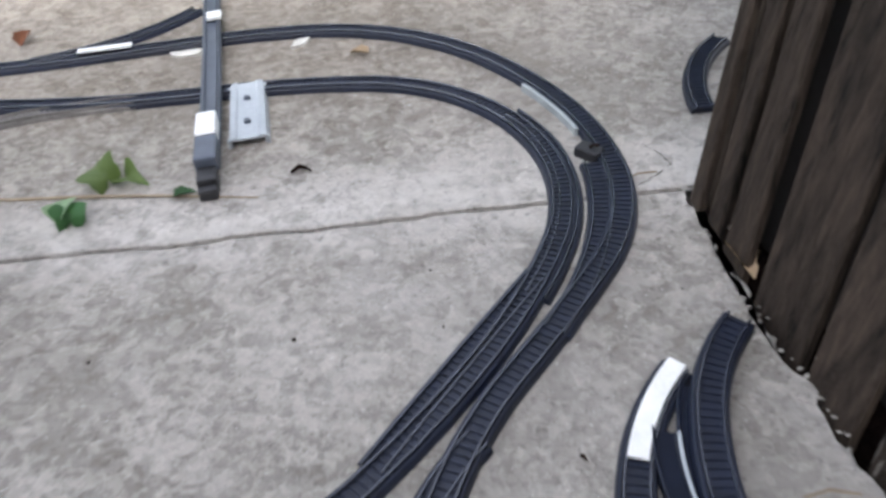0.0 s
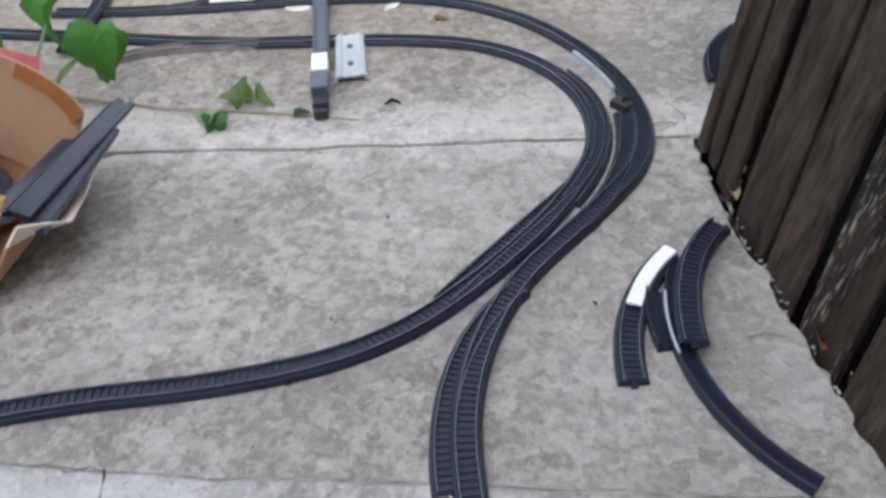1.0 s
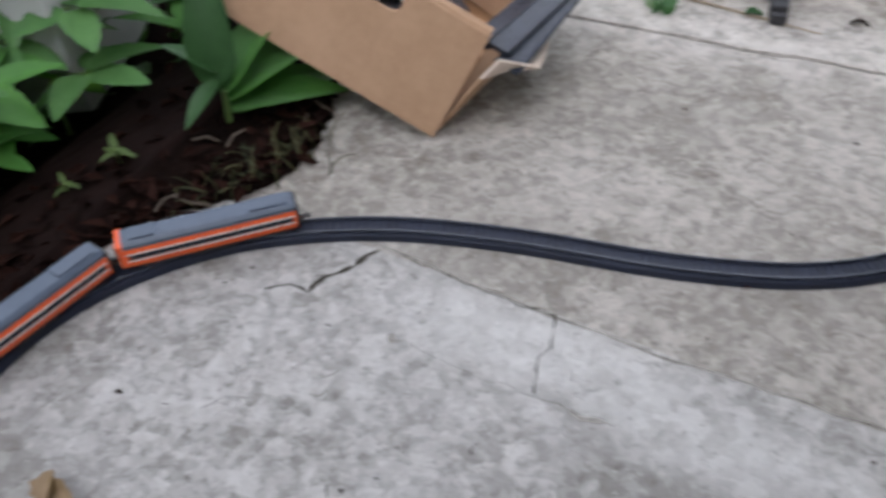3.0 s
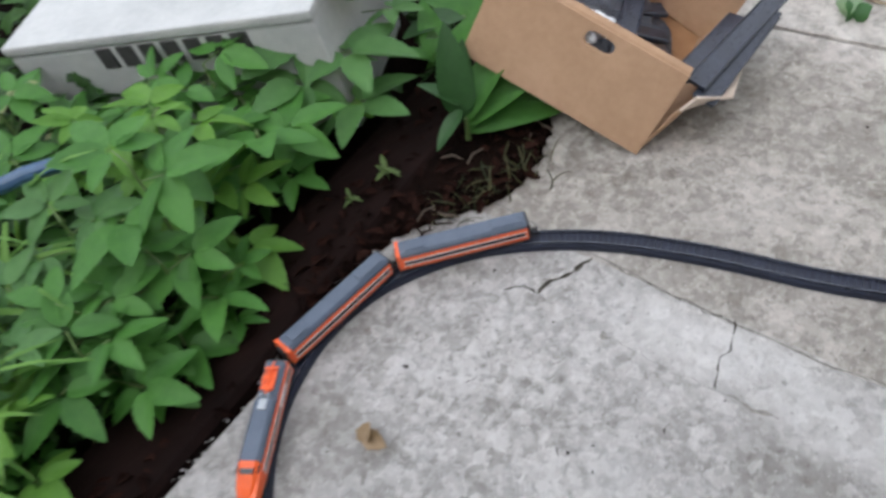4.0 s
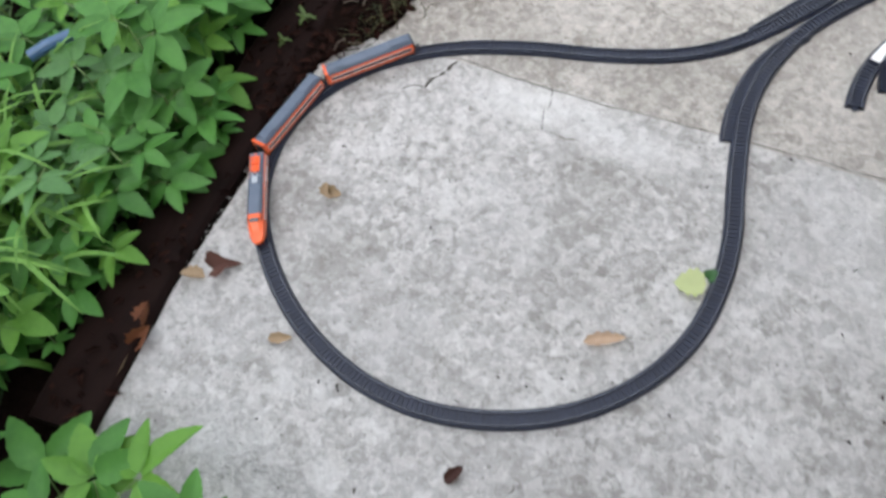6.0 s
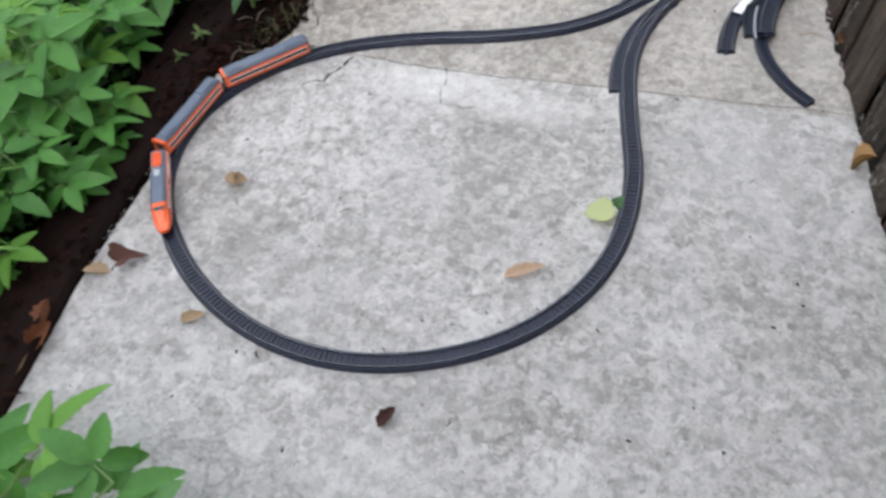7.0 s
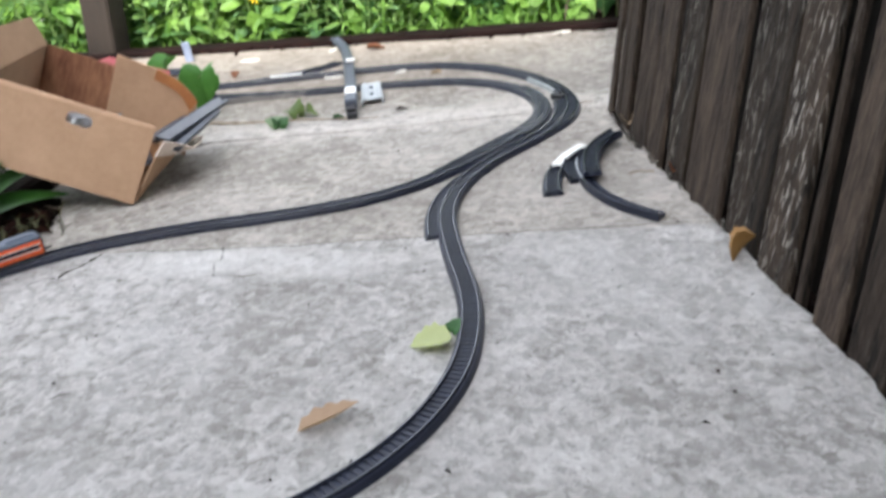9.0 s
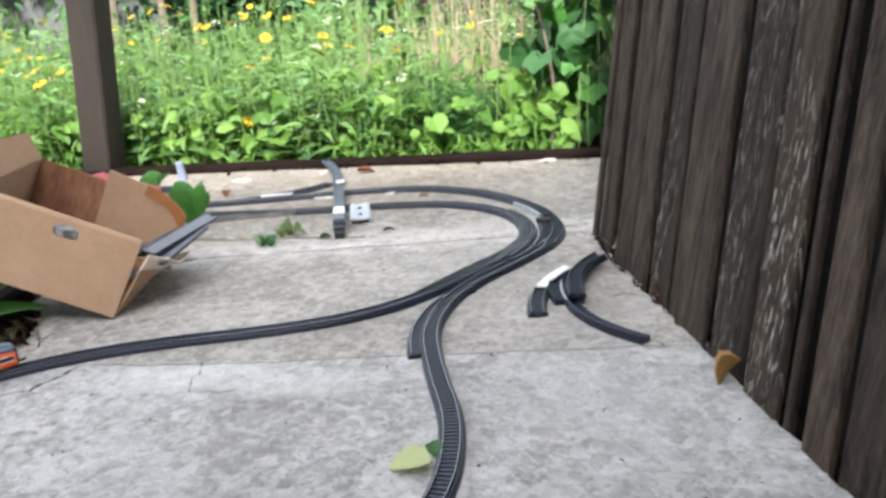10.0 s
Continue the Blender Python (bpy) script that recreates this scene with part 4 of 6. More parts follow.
def bogie(parent, x):
    bm = bmesh.new()
    box(bm, x - 0.021, x + 0.021, -0.0115, 0.0115, 0.0155, 0.0205, 0.0015)
    for s in (-0.0122, 0.0122):
        box(bm, x - 0.019, x + 0.019, s - 0.0012, s + 0.0012, 0.0140, 0.0195, 0.0006)
    b = part("bogie", bm, M_UNDER, parent)
    for dx in (-0.0125, 0.0125):
        for s in (-0.0092, 0.0092):
            bm = bmesh.new()
            bmesh.ops.create_cone(bm, cap_ends=True, segments=18, radius1=0.0052, radius2=0.0049, depth=0.0026, matrix=pose(x + dx, s, RAIL_TOP + 0.0052, 90))
            part("wheel", bm, M_STEEL, b)
    return b


def stripes(parent, x0, x1, w):
    """Window band and white lines on both flanks."""
    for sgn in (-1, 1):
        y0, y1 = sorted((sgn * (w - 0.0004), sgn * (w + 0.0005)))
        bm = bmesh.new()
        box(bm, x0, x1, y0, y1, 0.0268, 0.0332, 0.0003)
        band = part("window_band", bm, M_WINDOW, parent)
        for z in (0.0254, 0.0338):
            bm = bmesh.new()
            box(bm, x0 - 0.002, x1 + 0.002, y0, y1, z - 0.0007, z + 0.0007, 0.0002)
            part("white_line", bm, M_WHITE, parent)


def coach(m, label):
    car = thing("train_coach", m, label, "toy train", "cars of the toy train")
    L = CAR / 2
    bm = bmesh.new()
    p = section(HALF, 0.0175, 0.0395, 0.012)
    loft(bm, [ring_at(-L + 0.006, p), ring_at(L - 0.006, p)])
    part("body", bm, M_ORANGE, car)
    bm = bmesh.new()
    roof = [(-0.0138, 0.0390), (-0.0132, 0.0440), (-0.0098, 0.0474), (0.0098, 0.0474), (0.0132, 0.0440), (0.0138, 0.0390)]
    loft(bm, [ring_at(-L + 0.006, roof), ring_at(L - 0.006, roof)])
    part("roof", bm, M_ROOF, car)
    for x0, x1 in ((-L + 0.012, -L + 0.052), (L - 0.040, L - 0.014)):
        bm = bmesh.new()
        box(bm, x0, x1, -0.0088, 0.0088, 0.0468, 0.0496, 0.0012)
        part("roof_unit", bm, M_ROOF, car)
    bm = bmesh.new()
    q = section(HALF + 0.0003, 0.0172, 0.0455, 0.0095)
    loft(bm, [ring_at(L - 0.0065, q), ring_at(L - 0.001, q)])
    e = part("end_frame", bm, M_ORANGE, car)
    bm = bmesh.new()
    box(bm, L - 0.0012, L + 0.0018, -0.0075, 0.0075, 0.019, 0.041, 0.0008)
    part("gangway", bm, M_UNDER, e)
    bm = bmesh.new()
    box(bm, -L + 0.0025, -L + 0.0065, -0.0128, 0.0128, 0.0185, 0.0440, 0.0012)
    part("rear_end", bm, M_UNDER, car, "black rear end")
    stripes(car, -L + 0.010, L - 0.010, HALF)
    bm = bmesh.new()
    box(bm, -L + 0.008, L - 0.008, -0.0125, 0.0125, 0.0150, 0.0180, 0.001)
    box(bm, -0.022, 0.022, -0.0135, 0.0135, 0.0125, 0.0165, 0.001)
    part("underframe", bm, M_UNDER, car)
    for x in (-0.057, 0.057):
        bogie(car, x)
    bm = bmesh.new()
    box(bm, -L - 0.009, -L + 0.004, -0.0022, 0.0022, 0.0165, 0.0195, 0.0006)
    part("coupler", bm, M_UNDER, car)
    return car


def locomotive(m, label):
    """x points to the nose."""
    car = thing("train_locomotive", m, label, "toy train", "cars of the toy train")
    L = CAR / 2
    bm = bmesh.new()
    rings = []
    for x, w, z0, z1, top in ((-L + 0.004, 1.0, 0.0175, 0.0395, 0.012), (L - 0.046, 1.0, 0.0175, 0.0395, 0.012), (L - 0.034, 0.98, 0.0172, 0.0385, 0.0115), (L - 0.022, 0.93, 0.0168, 0.0345, 0.0105), (L - 0.010, 0.80, 0.0166, 0.0290, 0.0088), (L - 0.003, 0.58, 0.0172, 0.0248, 0.0060), (L, 0.36, 0.0185, 0.0222, 0.0036)):
        rings.append(ring_at(x, section(HALF * w, z0, z1, top)))
    loft(bm, rings)
    part("body", bm, M_ORANGE, car)
    # cab hood rising from the nose to the roof
    bm = bmesh.new()
    rings = []
    for x, w, z in ((L - 0.046, 0.0128, 0.0478), (L - 0.039, 0.0124, 0.0462), (L - 0.031, 0.0115, 0.0424), (L - 0.018, 0.0095, 0.0352), (L - 0.010, 0.007, 0.0296)):
        rings.append([Vector((x, s * w, zz)) for s, zz in ((-1.08, z - 0.011), (-1.0, z - 0.003), (-0.72, z), (0.72, z), (1.0, z - 0.003), (1.08, z - 0.011))])
    loft(bm, rings)
    hood = part("cab_hood", bm, M_ORANGE, car)
    bm = bmesh.new()
    rings = []
    for x, w, z in ((L - 0.0375, 0.0090, 0.0462), (L - 0.0320, 0.0084, 0.0436)):
        rings.append([Vector((x, s * w, zz)) for s, zz in ((-1, z - 0.001), (-0.9, z + 0.0006), (0.9, z + 0.0006), (1, z - 0.001))])
    loft(bm, rings)
    part("windscreen", bm, M_WINDOW, hood)
    for s in (-1, 1):
        bm = bmesh.new()
        box(bm, L - 0.043, L - 0.034, s * 0.0126 - 0.0007, s * 0.0126 + 0.0007, 0.0400, 0.0440, 0.0004)
        part("cab_window", bm, M_WINDOW, hood)
    bm = bmesh.new()
    roof = [(-0.0138, 0.0390), (-0.0132, 0.0445), (-0.0096, 0.0482), (0.0096, 0.0482), (0.0132, 0.0445), (0.0138, 0.0390)]
    low = [(s, z - 0.004 * (z > 0.04)) for s, z in roof]
    loft(bm, [ring_at(-L + 0.006, low), ring_at(-L + 0.056, low), ring_at(-L + 0.060, roof), ring_at(L - 0.046, roof)])
    part("roof", bm, M_ROOF, car)
    bm = bmesh.new()
    box(bm, -L + 0.060, -L + 0.074, -0.005, 0.005, 0.0478, 0.0502, 0.001)
    for s in (-0.004, 0.004):
        tube(bm, [(-L + 0.055, s, 0.0438), (-L + 0.055, s, 0.051)], 0.0016, 8)
    part("roof_gear", bm, M_PLATE, car)
    # folded pantograph
    bm = bmesh.new()
    box(bm, -L + 0.014, -L + 0.048, -0.0052, 0.0052, 0.0442, 0.0464, 0.0008)
    for s in (-0.0068, 0.0068):
        box(bm, -L + 0.022, -L + 0.042, s - 0.0012, s + 0.0012, 0.0464, 0.0486, 0.0005)
    for x in (-L + 0.018, -L + 0.031, -L + 0.045):
        box(bm, x - 0.0018, x + 0.0018, -0.0085, 0.0085, 0.0466, 0.0490, 0.0006)
    tube(bm, [(-L + 0.008, 0, 0.0462), (-L + 0.030, 0, 0.0500), (-L + 0.052, 0, 0.0470)], 0.0013, 6)
    part("pantograph", bm, M_ORANGE, car, "orange folded pantograph")
    bm = bmesh.new()
    box(bm, -L + 0.001, -L + 0.0050, -0.0128, 0.0128, 0.0185, 0.0400, 0.0012)
    part("rear_end", bm, M_UNDER, car, "black rear end")
    stripes(car, -L + 0.008, L - 0.042, HALF)
    for s in (-1, 1):
        bm = bmesh.new()
        y0, y1 = sorted((s * (HALF + 0.0002), s * (HALF + 0.0009)))
        box(bm, -L + 0.030, -L + 0.060, y0, y1, 0.0272, 0.0332, 0.0002)
        plate_ = part("number_panel", bm, M_WHITE, car, "white panel with dark bars")
        for k in range(4):
            bm = bmesh.new()
            x0 = -L + 0.033 + 0.0064 * k
            ya, yb = sorted((s * (HALF + 0.0007), s * (HALF + 0.0013)))
            box(bm, x0, x0 + 0.004, ya, yb, 0.0284, 0.0320)
            part("bar", bm, M_ROOF, plate_)
    bm = bmesh.new()
    box(bm, -L + 0.008, L - 0.024, -0.0125, 0.0125, 0.0150, 0.0180, 0.001)
    box(bm, -0.024, 0.020, -0.0135, 0.0135, 0.0125, 0.0165, 0.001)
    part("underframe", bm, M_UNDER, car)
    for s in (-0.0078, 0.0078):
        bm = bmesh.new()
        bmesh.ops.create_uvsphere(bm, u_segments=10, v_segments=6, radius=0.0016, matrix=pose(L - 0.006, s, 0.0232))
        part("headlight", bm, M_WHITE, car)
    for x in (-0.057, 0.052):
        bogie(car, x)
    return car


def car_pose(s_mid):
    """A car rides with both bogies on the line."""
    a, b = on_route(s_mid - 0.056).translation, on_route(s_mid + 0.056).translation
    c = (a + b) / 2
    h = math.degrees(math.atan2(b.y - a.y, b.x - a.x))
    return c, h


# the train stands on the bend by the planted bed
NOSE = 3.280
for k in range(3):
    c, h = car_pose(NOSE + CAR / 2 + k * (CAR + 0.010))
    m = pose(c.x, c.y, 0, 0, 0, h + 180)
    if k == 0:
        locomotive(m, "orange and grey toy express locomotive on the bend")
    else:
        coach(m, "orange and grey toy express coach with dark windows")


# ---- the cardboard box ----
def panel(bm, corners, thick):
    """A flat or bent sheet of card from four corners."""
    a, b, c, d = [Vector(p) for p in corners]
    nrm = (b - a).cross(d - a).normalized() * thick / 2
    n = 6
    rings = []
    for i in range(n + 1):
        t = i / n
        p, q = a.lerp(b, t), d.lerp(c, t)
        rings.append([p - nrm, p + nrm, q + nrm, q - nrm])
    loft(bm, rings)


# local axes: x along the long front wall, y into the depth, z up the walls
BL, BD, BH = 0.29, 0.298, 0.127
BOX = pose(-0.297, 0.643, 0.004, 0, 0, 194) @ pose(0, 0, 0, 0, -25, 0)
carton = thing("cardboard_box", BOX, "open brown cardboard box tipped on the sill, with torn flaps", "box")
T = 0.004
# x runs from the corner that touches the ground to the raised end; depth lies on the minus y side
bm = bmesh.new()
panel(bm, [(0, 0, 0.002), (BL, 0, 0.002), (BL, -BD, 0.002), (0, -BD, 0.002)], T)
part("bottom", bm, M_CARD_IN, carton)
# front wall with a hand hole, leaning in a little
bm = bmesh.new()
hx, hz, hw, hh = 0.125, BH - 0.020, 0.022, 0.0105


def front_pt(x, z, k):
    return Vector((x, -0.050 * z / BH + k, z))


outer = [(0, 0), (BL, 0), (BL, BH), (0, BH)]
hole = [(hx + hw * math.copysign(abs(math.cos(a)) ** 0.6, math.cos(a)), hz + hh * math.copysign(abs(math.sin(a)) ** 0.6, math.sin(a))) for a in [2 * math.pi * (i + 0.5) / 16 for i in range(16)]]
for k, flip in ((T / 2, False), (-T / 2, True)):
    vo = [bm.verts.new(front_pt(x, z, k)) for x, z in outer]
    vh = [bm.verts.new(front_pt(x, z, k)) for x, z in hole]
    # bridge the outline to the hole
    order = {0: [i for i, (x, z) in enumerate(hole) if x < hx and z < hz], 1: [i for i, (x, z) in enumerate(hole) if x > hx and z < hz], 2: [i for i, (x, z) in enumerate(hole) if x > hx and z > hz], 3: [i for i, (x, z) in enumerate(hole) if x < hx and z > hz]}
    for corner, idx in order.items():
        idx = sorted(idx, key=lambda i: math.atan2(hole[i][1] - hz, hole[i][0] - hx) % (2 * math.pi))
        for i0, i1 in zip(idx, idx[1:]):
            bm.faces.new((vo[corner], vh[i1], vh[i0]))
    ring = sorted(range(16), key=lambda i: math.atan2(hole[i][1] - hz, hole[i][0] - hx) % (2 * math.pi))
    seq = {2: ring[0:4], 3: ring[4:8], 0: ring[8:12], 1: ring[12:16]}
    for ca, cb in ((2, 3), (3, 0), (0, 1), (1, 2)):
        bm.faces.new((vo[ca], vo[cb], vh[seq[cb][0]], vh[seq[ca][-1]]))
    if not flip:
        first_o, first_h = vo, vh
for a, b in ((first_o, vo), (first_h, vh)):
    for i in range(len(a)):
        j = (i + 1) % len(a)
        bm.faces.new((a[i], a[j], b[j], b[i]))
bmesh.ops.recalc_face_normals(bm, faces=bm.faces[:])
part("front_wall", bm, M_CARD, carton)
bm = bmesh.new()
rings = []
for x in (0.001, BL * 0.33, BL * 0.66, BL - 0.001):
    rings.append([Vector((x, y, BH + z)) for y, z in ((-0.0505, 0.0), (-0.0525, 0.0022), (-0.0570, 0.0030), (-0.0640, 0.0020), (-0.0640, -0.0005), (-0.0570, 0.0002), (-0.0545, -0.001))])
loft(bm, rings)
part("folded_rim", bm, M_CARD, carton)
bm = bmesh.new()
panel(bm, [(BL, -0.002, 0), (BL, -BD, 0), (BL, -BD - 0.018, BH + 0.003), (BL + 0.002, -0.05, BH)], T)
part("end_wall", bm, M_CARD, carton)
bm = bmesh.new()
panel(bm, [(BL, -BD, 0), (0.0, -BD, 0), (0.045, -BD - 0.012, BH + 0.006), (BL, -BD - 0.018, BH + 0.003)], T)
part("back_wall", bm, M_CARD_STAIN, carton, "back wall with red-brown stains")


def sheet(bm, low, high, thick):
    """A bent sheet of card between two lines of points."""
    n = len(low)
    rings = []
    for i in range(n):
        p, q = Vector(low[i]), Vector(high[i])
        j, h = min(i + 1, n - 1), max(i - 1, 0)
        nrm = (Vector(low[j]) - Vector(low[h])).cross(q - p).normalized() * thick / 2
        rings.append([p - nrm, p + nrm, q + nrm, q - nrm])
    loft(bm, rings)


# the low end: its wall has come loose and leans out as a wide lip
low = [Vector((0, -0.014, 0)).lerp(Vector((0, -BD + 0.015, 0)), t) for t in (0, 0.16, 0.34, 0.55, 0.78, 1.0)]
high = [(-0.022, -0.030, 0.120), (-0.050, -0.058, 0.113), (-0.067, -0.078, 0.106), (-0.065, -0.150, 0.092), (-0.058, -0.216, 0.078), (-0.008, -BD + 0.012, 0.040)]
fold = [Vector(l).lerp(Vector(h), 0.72) + Vector((0.016 * k, 0, 0.002)) for l, h, k in zip(low, high, (0.1, 0.7, 1.0, 1.0, 0.9, 0.2))]
bm = bmesh.new()
sheet(bm, low, fold, T)
part("loose_end", bm, M_CARD, carton, "loose end wall leaning out")
bm = bmesh.new()
sheet(bm, [p + Vector((0, 0, 0.0005)) for p in fold], high, T * 0.8)
part("lip", bm, M_CARD_EDGE, carton, "pale folded lip of the loose end")


# the rear: a rounded flap that bulges out, with a rust-brown border
def rear(t):
    top = 0.05 + 0.110 * math.sqrt(max(0.0, 1 - max(0.0, (t - 0.35) / 0.65) ** 2.4))
    return 0.15 - 0.205 * t, -BD + 0.006 + 0.035 * t, top


rings, border = [], []
for i in range(18):
    x, y, top = rear(i / 20)
    rings.append([Vector((x, y, 0.01)), Vector((x, y + 0.004, 0.01)), Vector((x, y - 0.004, top)), Vector((x, y - 0.008, top))])
    if 8 <= i <= 17:
        drop = 0.020 if i < 19 else 0.012
        inx = x + 0.018 * max(0.0, (i - 13) / 7)
        border.append([Vector((inx, y + 0.0005, top - drop)), Vector((inx, y + 0.0018, top - drop)), Vector((x - 0.001, y - 0.0015, top + 0.001)), Vector((x - 0.001, y - 0.003, top + 0.001))])
bm = bmesh.new()
loft(bm, rings)
part("rear_flap", bm, M_CARD, carton, "bulging rounded rear flap")
bm = bmesh.new()
loft(bm, border)
part("curled_rim", bm, M_RUST_CARD, carton, "rust-brown border of the rounded flap")
bm = bmesh.new()
panel(bm, [(BL + 0.002, -0.05, BH), (BL, -BD - 0.018, BH + 0.003), (BL + 0.030, -BD + 0.003, BH + 0.052), (BL + 0.040, -0.06, BH + 0.058)], T)
part("end_flap", bm, M_CARD, carton, "raised end flap")
bm = bmesh.new()
panel(bm, [(0.045, -BD - 0.010, BH - 0.004), (0.190, -BD - 0.014, BH + 0.002), (0.170, -BD - 0.022, BH + 0.016), (0.05, -BD - 0.022, BH + 0.026)], 0.002)
part("paper_lining", bm, M_PINK, carton, "pink printed paper along the rim")


# what lies in the box: track sections poking out, a dark bag, clear film
def upturned_in_box(p0, p1, width, label, fork=0.0, roll=0.0):
    """A section on its back between two places of the box's own axes."""
    a, b = BOX @ Vector(p0), BOX @ Vector(p1)
    d = (b - a).normalized()
    side = Vector((0, 0, 1)).cross(d).normalized()
    up = d.cross(side)
    m = Matrix((d, side, up)).transposed().to_4x4() @ pose(0, 0, 0, roll, 0, 0)
    ob = thing("upturned_track_section", Matrix.Translation(a) @ m, label, "toy track", "sections in the box")
    L, w = (b - a).length, width / 2
    bm = bmesh.new()
    prof = [(-w * 0.9, 0.0), (-w, 0.006), (-w * 0.88, 0.0075), (-w * 0.74, 0.0062), (w * 0.74, 0.0062), (w * 0.88, 0.0075), (w, 0.006), (w * 0.9, 0.0)]
    loft(bm, [[Vector((x, s, z)) for s, z in prof] for x in (0, L * 0.5, L)])
    part("trough", bm, M_TRACK_BACK, ob)
    if fork:
        for s in (-1, 1):
            bm = bmesh.new()
            box(bm, L - 0.004, L + fork, s * w * 0.55 - w * 0.3, s * w * 0.55 + w * 0.3, 0.0005, 0.0055, 0.001)
            part("joiner", bm, M_TRACK_BACK, ob)
    return ob


upturned_in_box((-0.034, -0.046, 0.101), (-0.060, -0.238, 0.1225), 0.033, "smooth-backed black track section leaning on the box's lip", 0.012, 16)
upturned_in_box((-0.014, -0.060, 0.107), (-0.064, -0.298, 0.1285), 0.030, "smooth-backed black track section sticking out of the box", 0.014, 16)
upturned_in_box((0.006, -0.068, 0.094), (-0.026, -0.225, 0.104), 0.030, "dark track section half sunk in the box")

upturned_in_box((0.235, -0.110, 0.045), (0.070, -0.235, 0.040), 0.033, "dark track section lying in the box")
upturned_in_box((0.200, -0.085, 0.068), (0.050, -0.175, 0.050), 0.033, "dark track section lying in the box")
upturned_in_box((0.250, -0.190, 0.050), (0.105, -0.255, 0.046), 0.033, "dark track section lying in the box")
upturned_in_box((0.090, -0.075, 0.072), (0.120, -0.240, 0.052), 0.033, "dark track section lying in the box")


def crumple(name, m, sx, sy, sz, material, label, category, seed, amp=0.35):
    bm = bmesh.new()
    bmesh.ops.create_icosphere(bm, subdivisions=4, radius=1.0)
    for v in bm.verts:
        d = v.co.normalized()
        w = 1 + amp * noise.noise(d * 2.2 + Vector((seed, 0, 0))) + amp * 0.7 * abs(noise.noise(d * 5 + Vector((0, seed, 0))))
        v.co = Vector((d.x * sx, d.y * sy, d.z * sz)) * w
    return tagged(part(name, bm, material, m=m, smooth=False), label, category)


crumple("plastic_bag", BOX @ pose(0.140, -0.150, 0.026), 0.110, 0.100, 0.026, M_BAG, "crumpled dark grey plastic bag in the box", "bag", 3)
crumple("film_wrap", BOX @ pose(0.150, -0.082, 0.090, 10, 0, 20), 0.030, 0.013, 0.017, M_CLEAR, "scrap of milky clear film in the box", "film", 8, 0.5)
crumple("film_wrap", BOX @ pose(0.142, -0.054, 0.094, 0, 0, 0), 0.010, 0.005, 0.008, M_CLEAR, "milky film showing through the hand hole", "film", 5, 0.4)
crumple("film_wrap", BOX @ pose(0.090, -0.078, 0.098, 0, 20, 0), 0.018, 0.009, 0.010, M_CLEAR, "small scrap of milky film under the box's rim", "film", 12, 0.5)



# ---- leaves ----
def leaf_shape(length, width, fold=0.18, droop=0.25, serr=0.0, n=7, lobes=0.0, tip=1.3, base=0.0):
    """A leaf blade from the origin along x: (verts, faces), folded along its rib, with a drooping tip."""
    vs, fs = [], []
    for i in range(n + 1):
        t = i / n
        w = width * (math.sin(math.pi * min(1.0, t ** 0.78)) ** 0.70) * (1 - 0.25 * t * tip * 0.5)
        if i in (0, n):
            w = 0.0006
        w *= 1 + serr * (1 if i % 2 else -1) + lobes * math.sin(t * 9)
        x = length * t
        z = -droop * length * t * t
        vs += [(x, -w / 2, z + fold * w), (x, -w / 4, z + fold * w * 0.38), (x, 0, z), (x, w / 4, z + fold * w * 0.38), (x, w / 2, z + fold * w)]
    for i in range(n):
        for j in range(4):
            a = 5 * i + j
            fs.append((a, a + 5, a + 6, a + 1))
    return np.array(vs), fs


def round_leaf(size, lobes=5, depth=0.16, cup=0.15, n=20, rings=3):
    """A broad lobed leaf (vine, squash) around its stalk end."""
    vs, fs = [(0, 0, 0)], []
    for r in range(1, rings + 1):
        for i in range(n):
            a = 2 * math.pi * i / n - math.pi
            notch = 0.35 * math.exp(-((abs(a) - math.pi) / 0.35) ** 2)
            rad = size / 2 * (1 + depth * math.cos(lobes * a) - notch) * (1 + 0.05 * math.sin(13 * a)) * r / rings
            x, y = rad * math.cos(a) + size * 0.12 * r / rings, rad * math.sin(a)
            z = cup * (abs(y) * 0.5 - 0.9 * x * x / size) + 0.02 * size * math.sin(3 * a + r)
            vs.append((x, y, z))
    for i in range(n):
        fs.append((0, 1 + i, 1 + (i + 1) % n))
    for r in range(rings - 1):
        for i in range(n):
            j = (i + 1) % n
            fs.append((1 + r * n + i, 1 + (r + 1) * n + i, 1 + (r + 1) * n + j, 1 + r * n + j))
    return np.array(vs), fs


def place(vf, m):
    v, f = vf
    mm = np.array(m)
    return v @ mm[:3, :3].T + mm[:3, 3], f


def joined(parts):
    vs, fs, k = [], [], 0
    for v, f in parts:
        vs.append(v)
        fs += [tuple(i + k for i in q) for q in f]
        k += len(v)
    return np.concatenate(vs), fs


def rod(p0, p1, r, sides=4):
    bm = bmesh.new()
    tube(bm, [p0, p1], [r, r * 0.7], sides)
    v = np.array([x.co[:] for x in bm.verts])
    bm.verts.index_update()
    f = [tuple(x.index for x in q.verts) for q in bm.faces]
    bm.free()
    return v, f


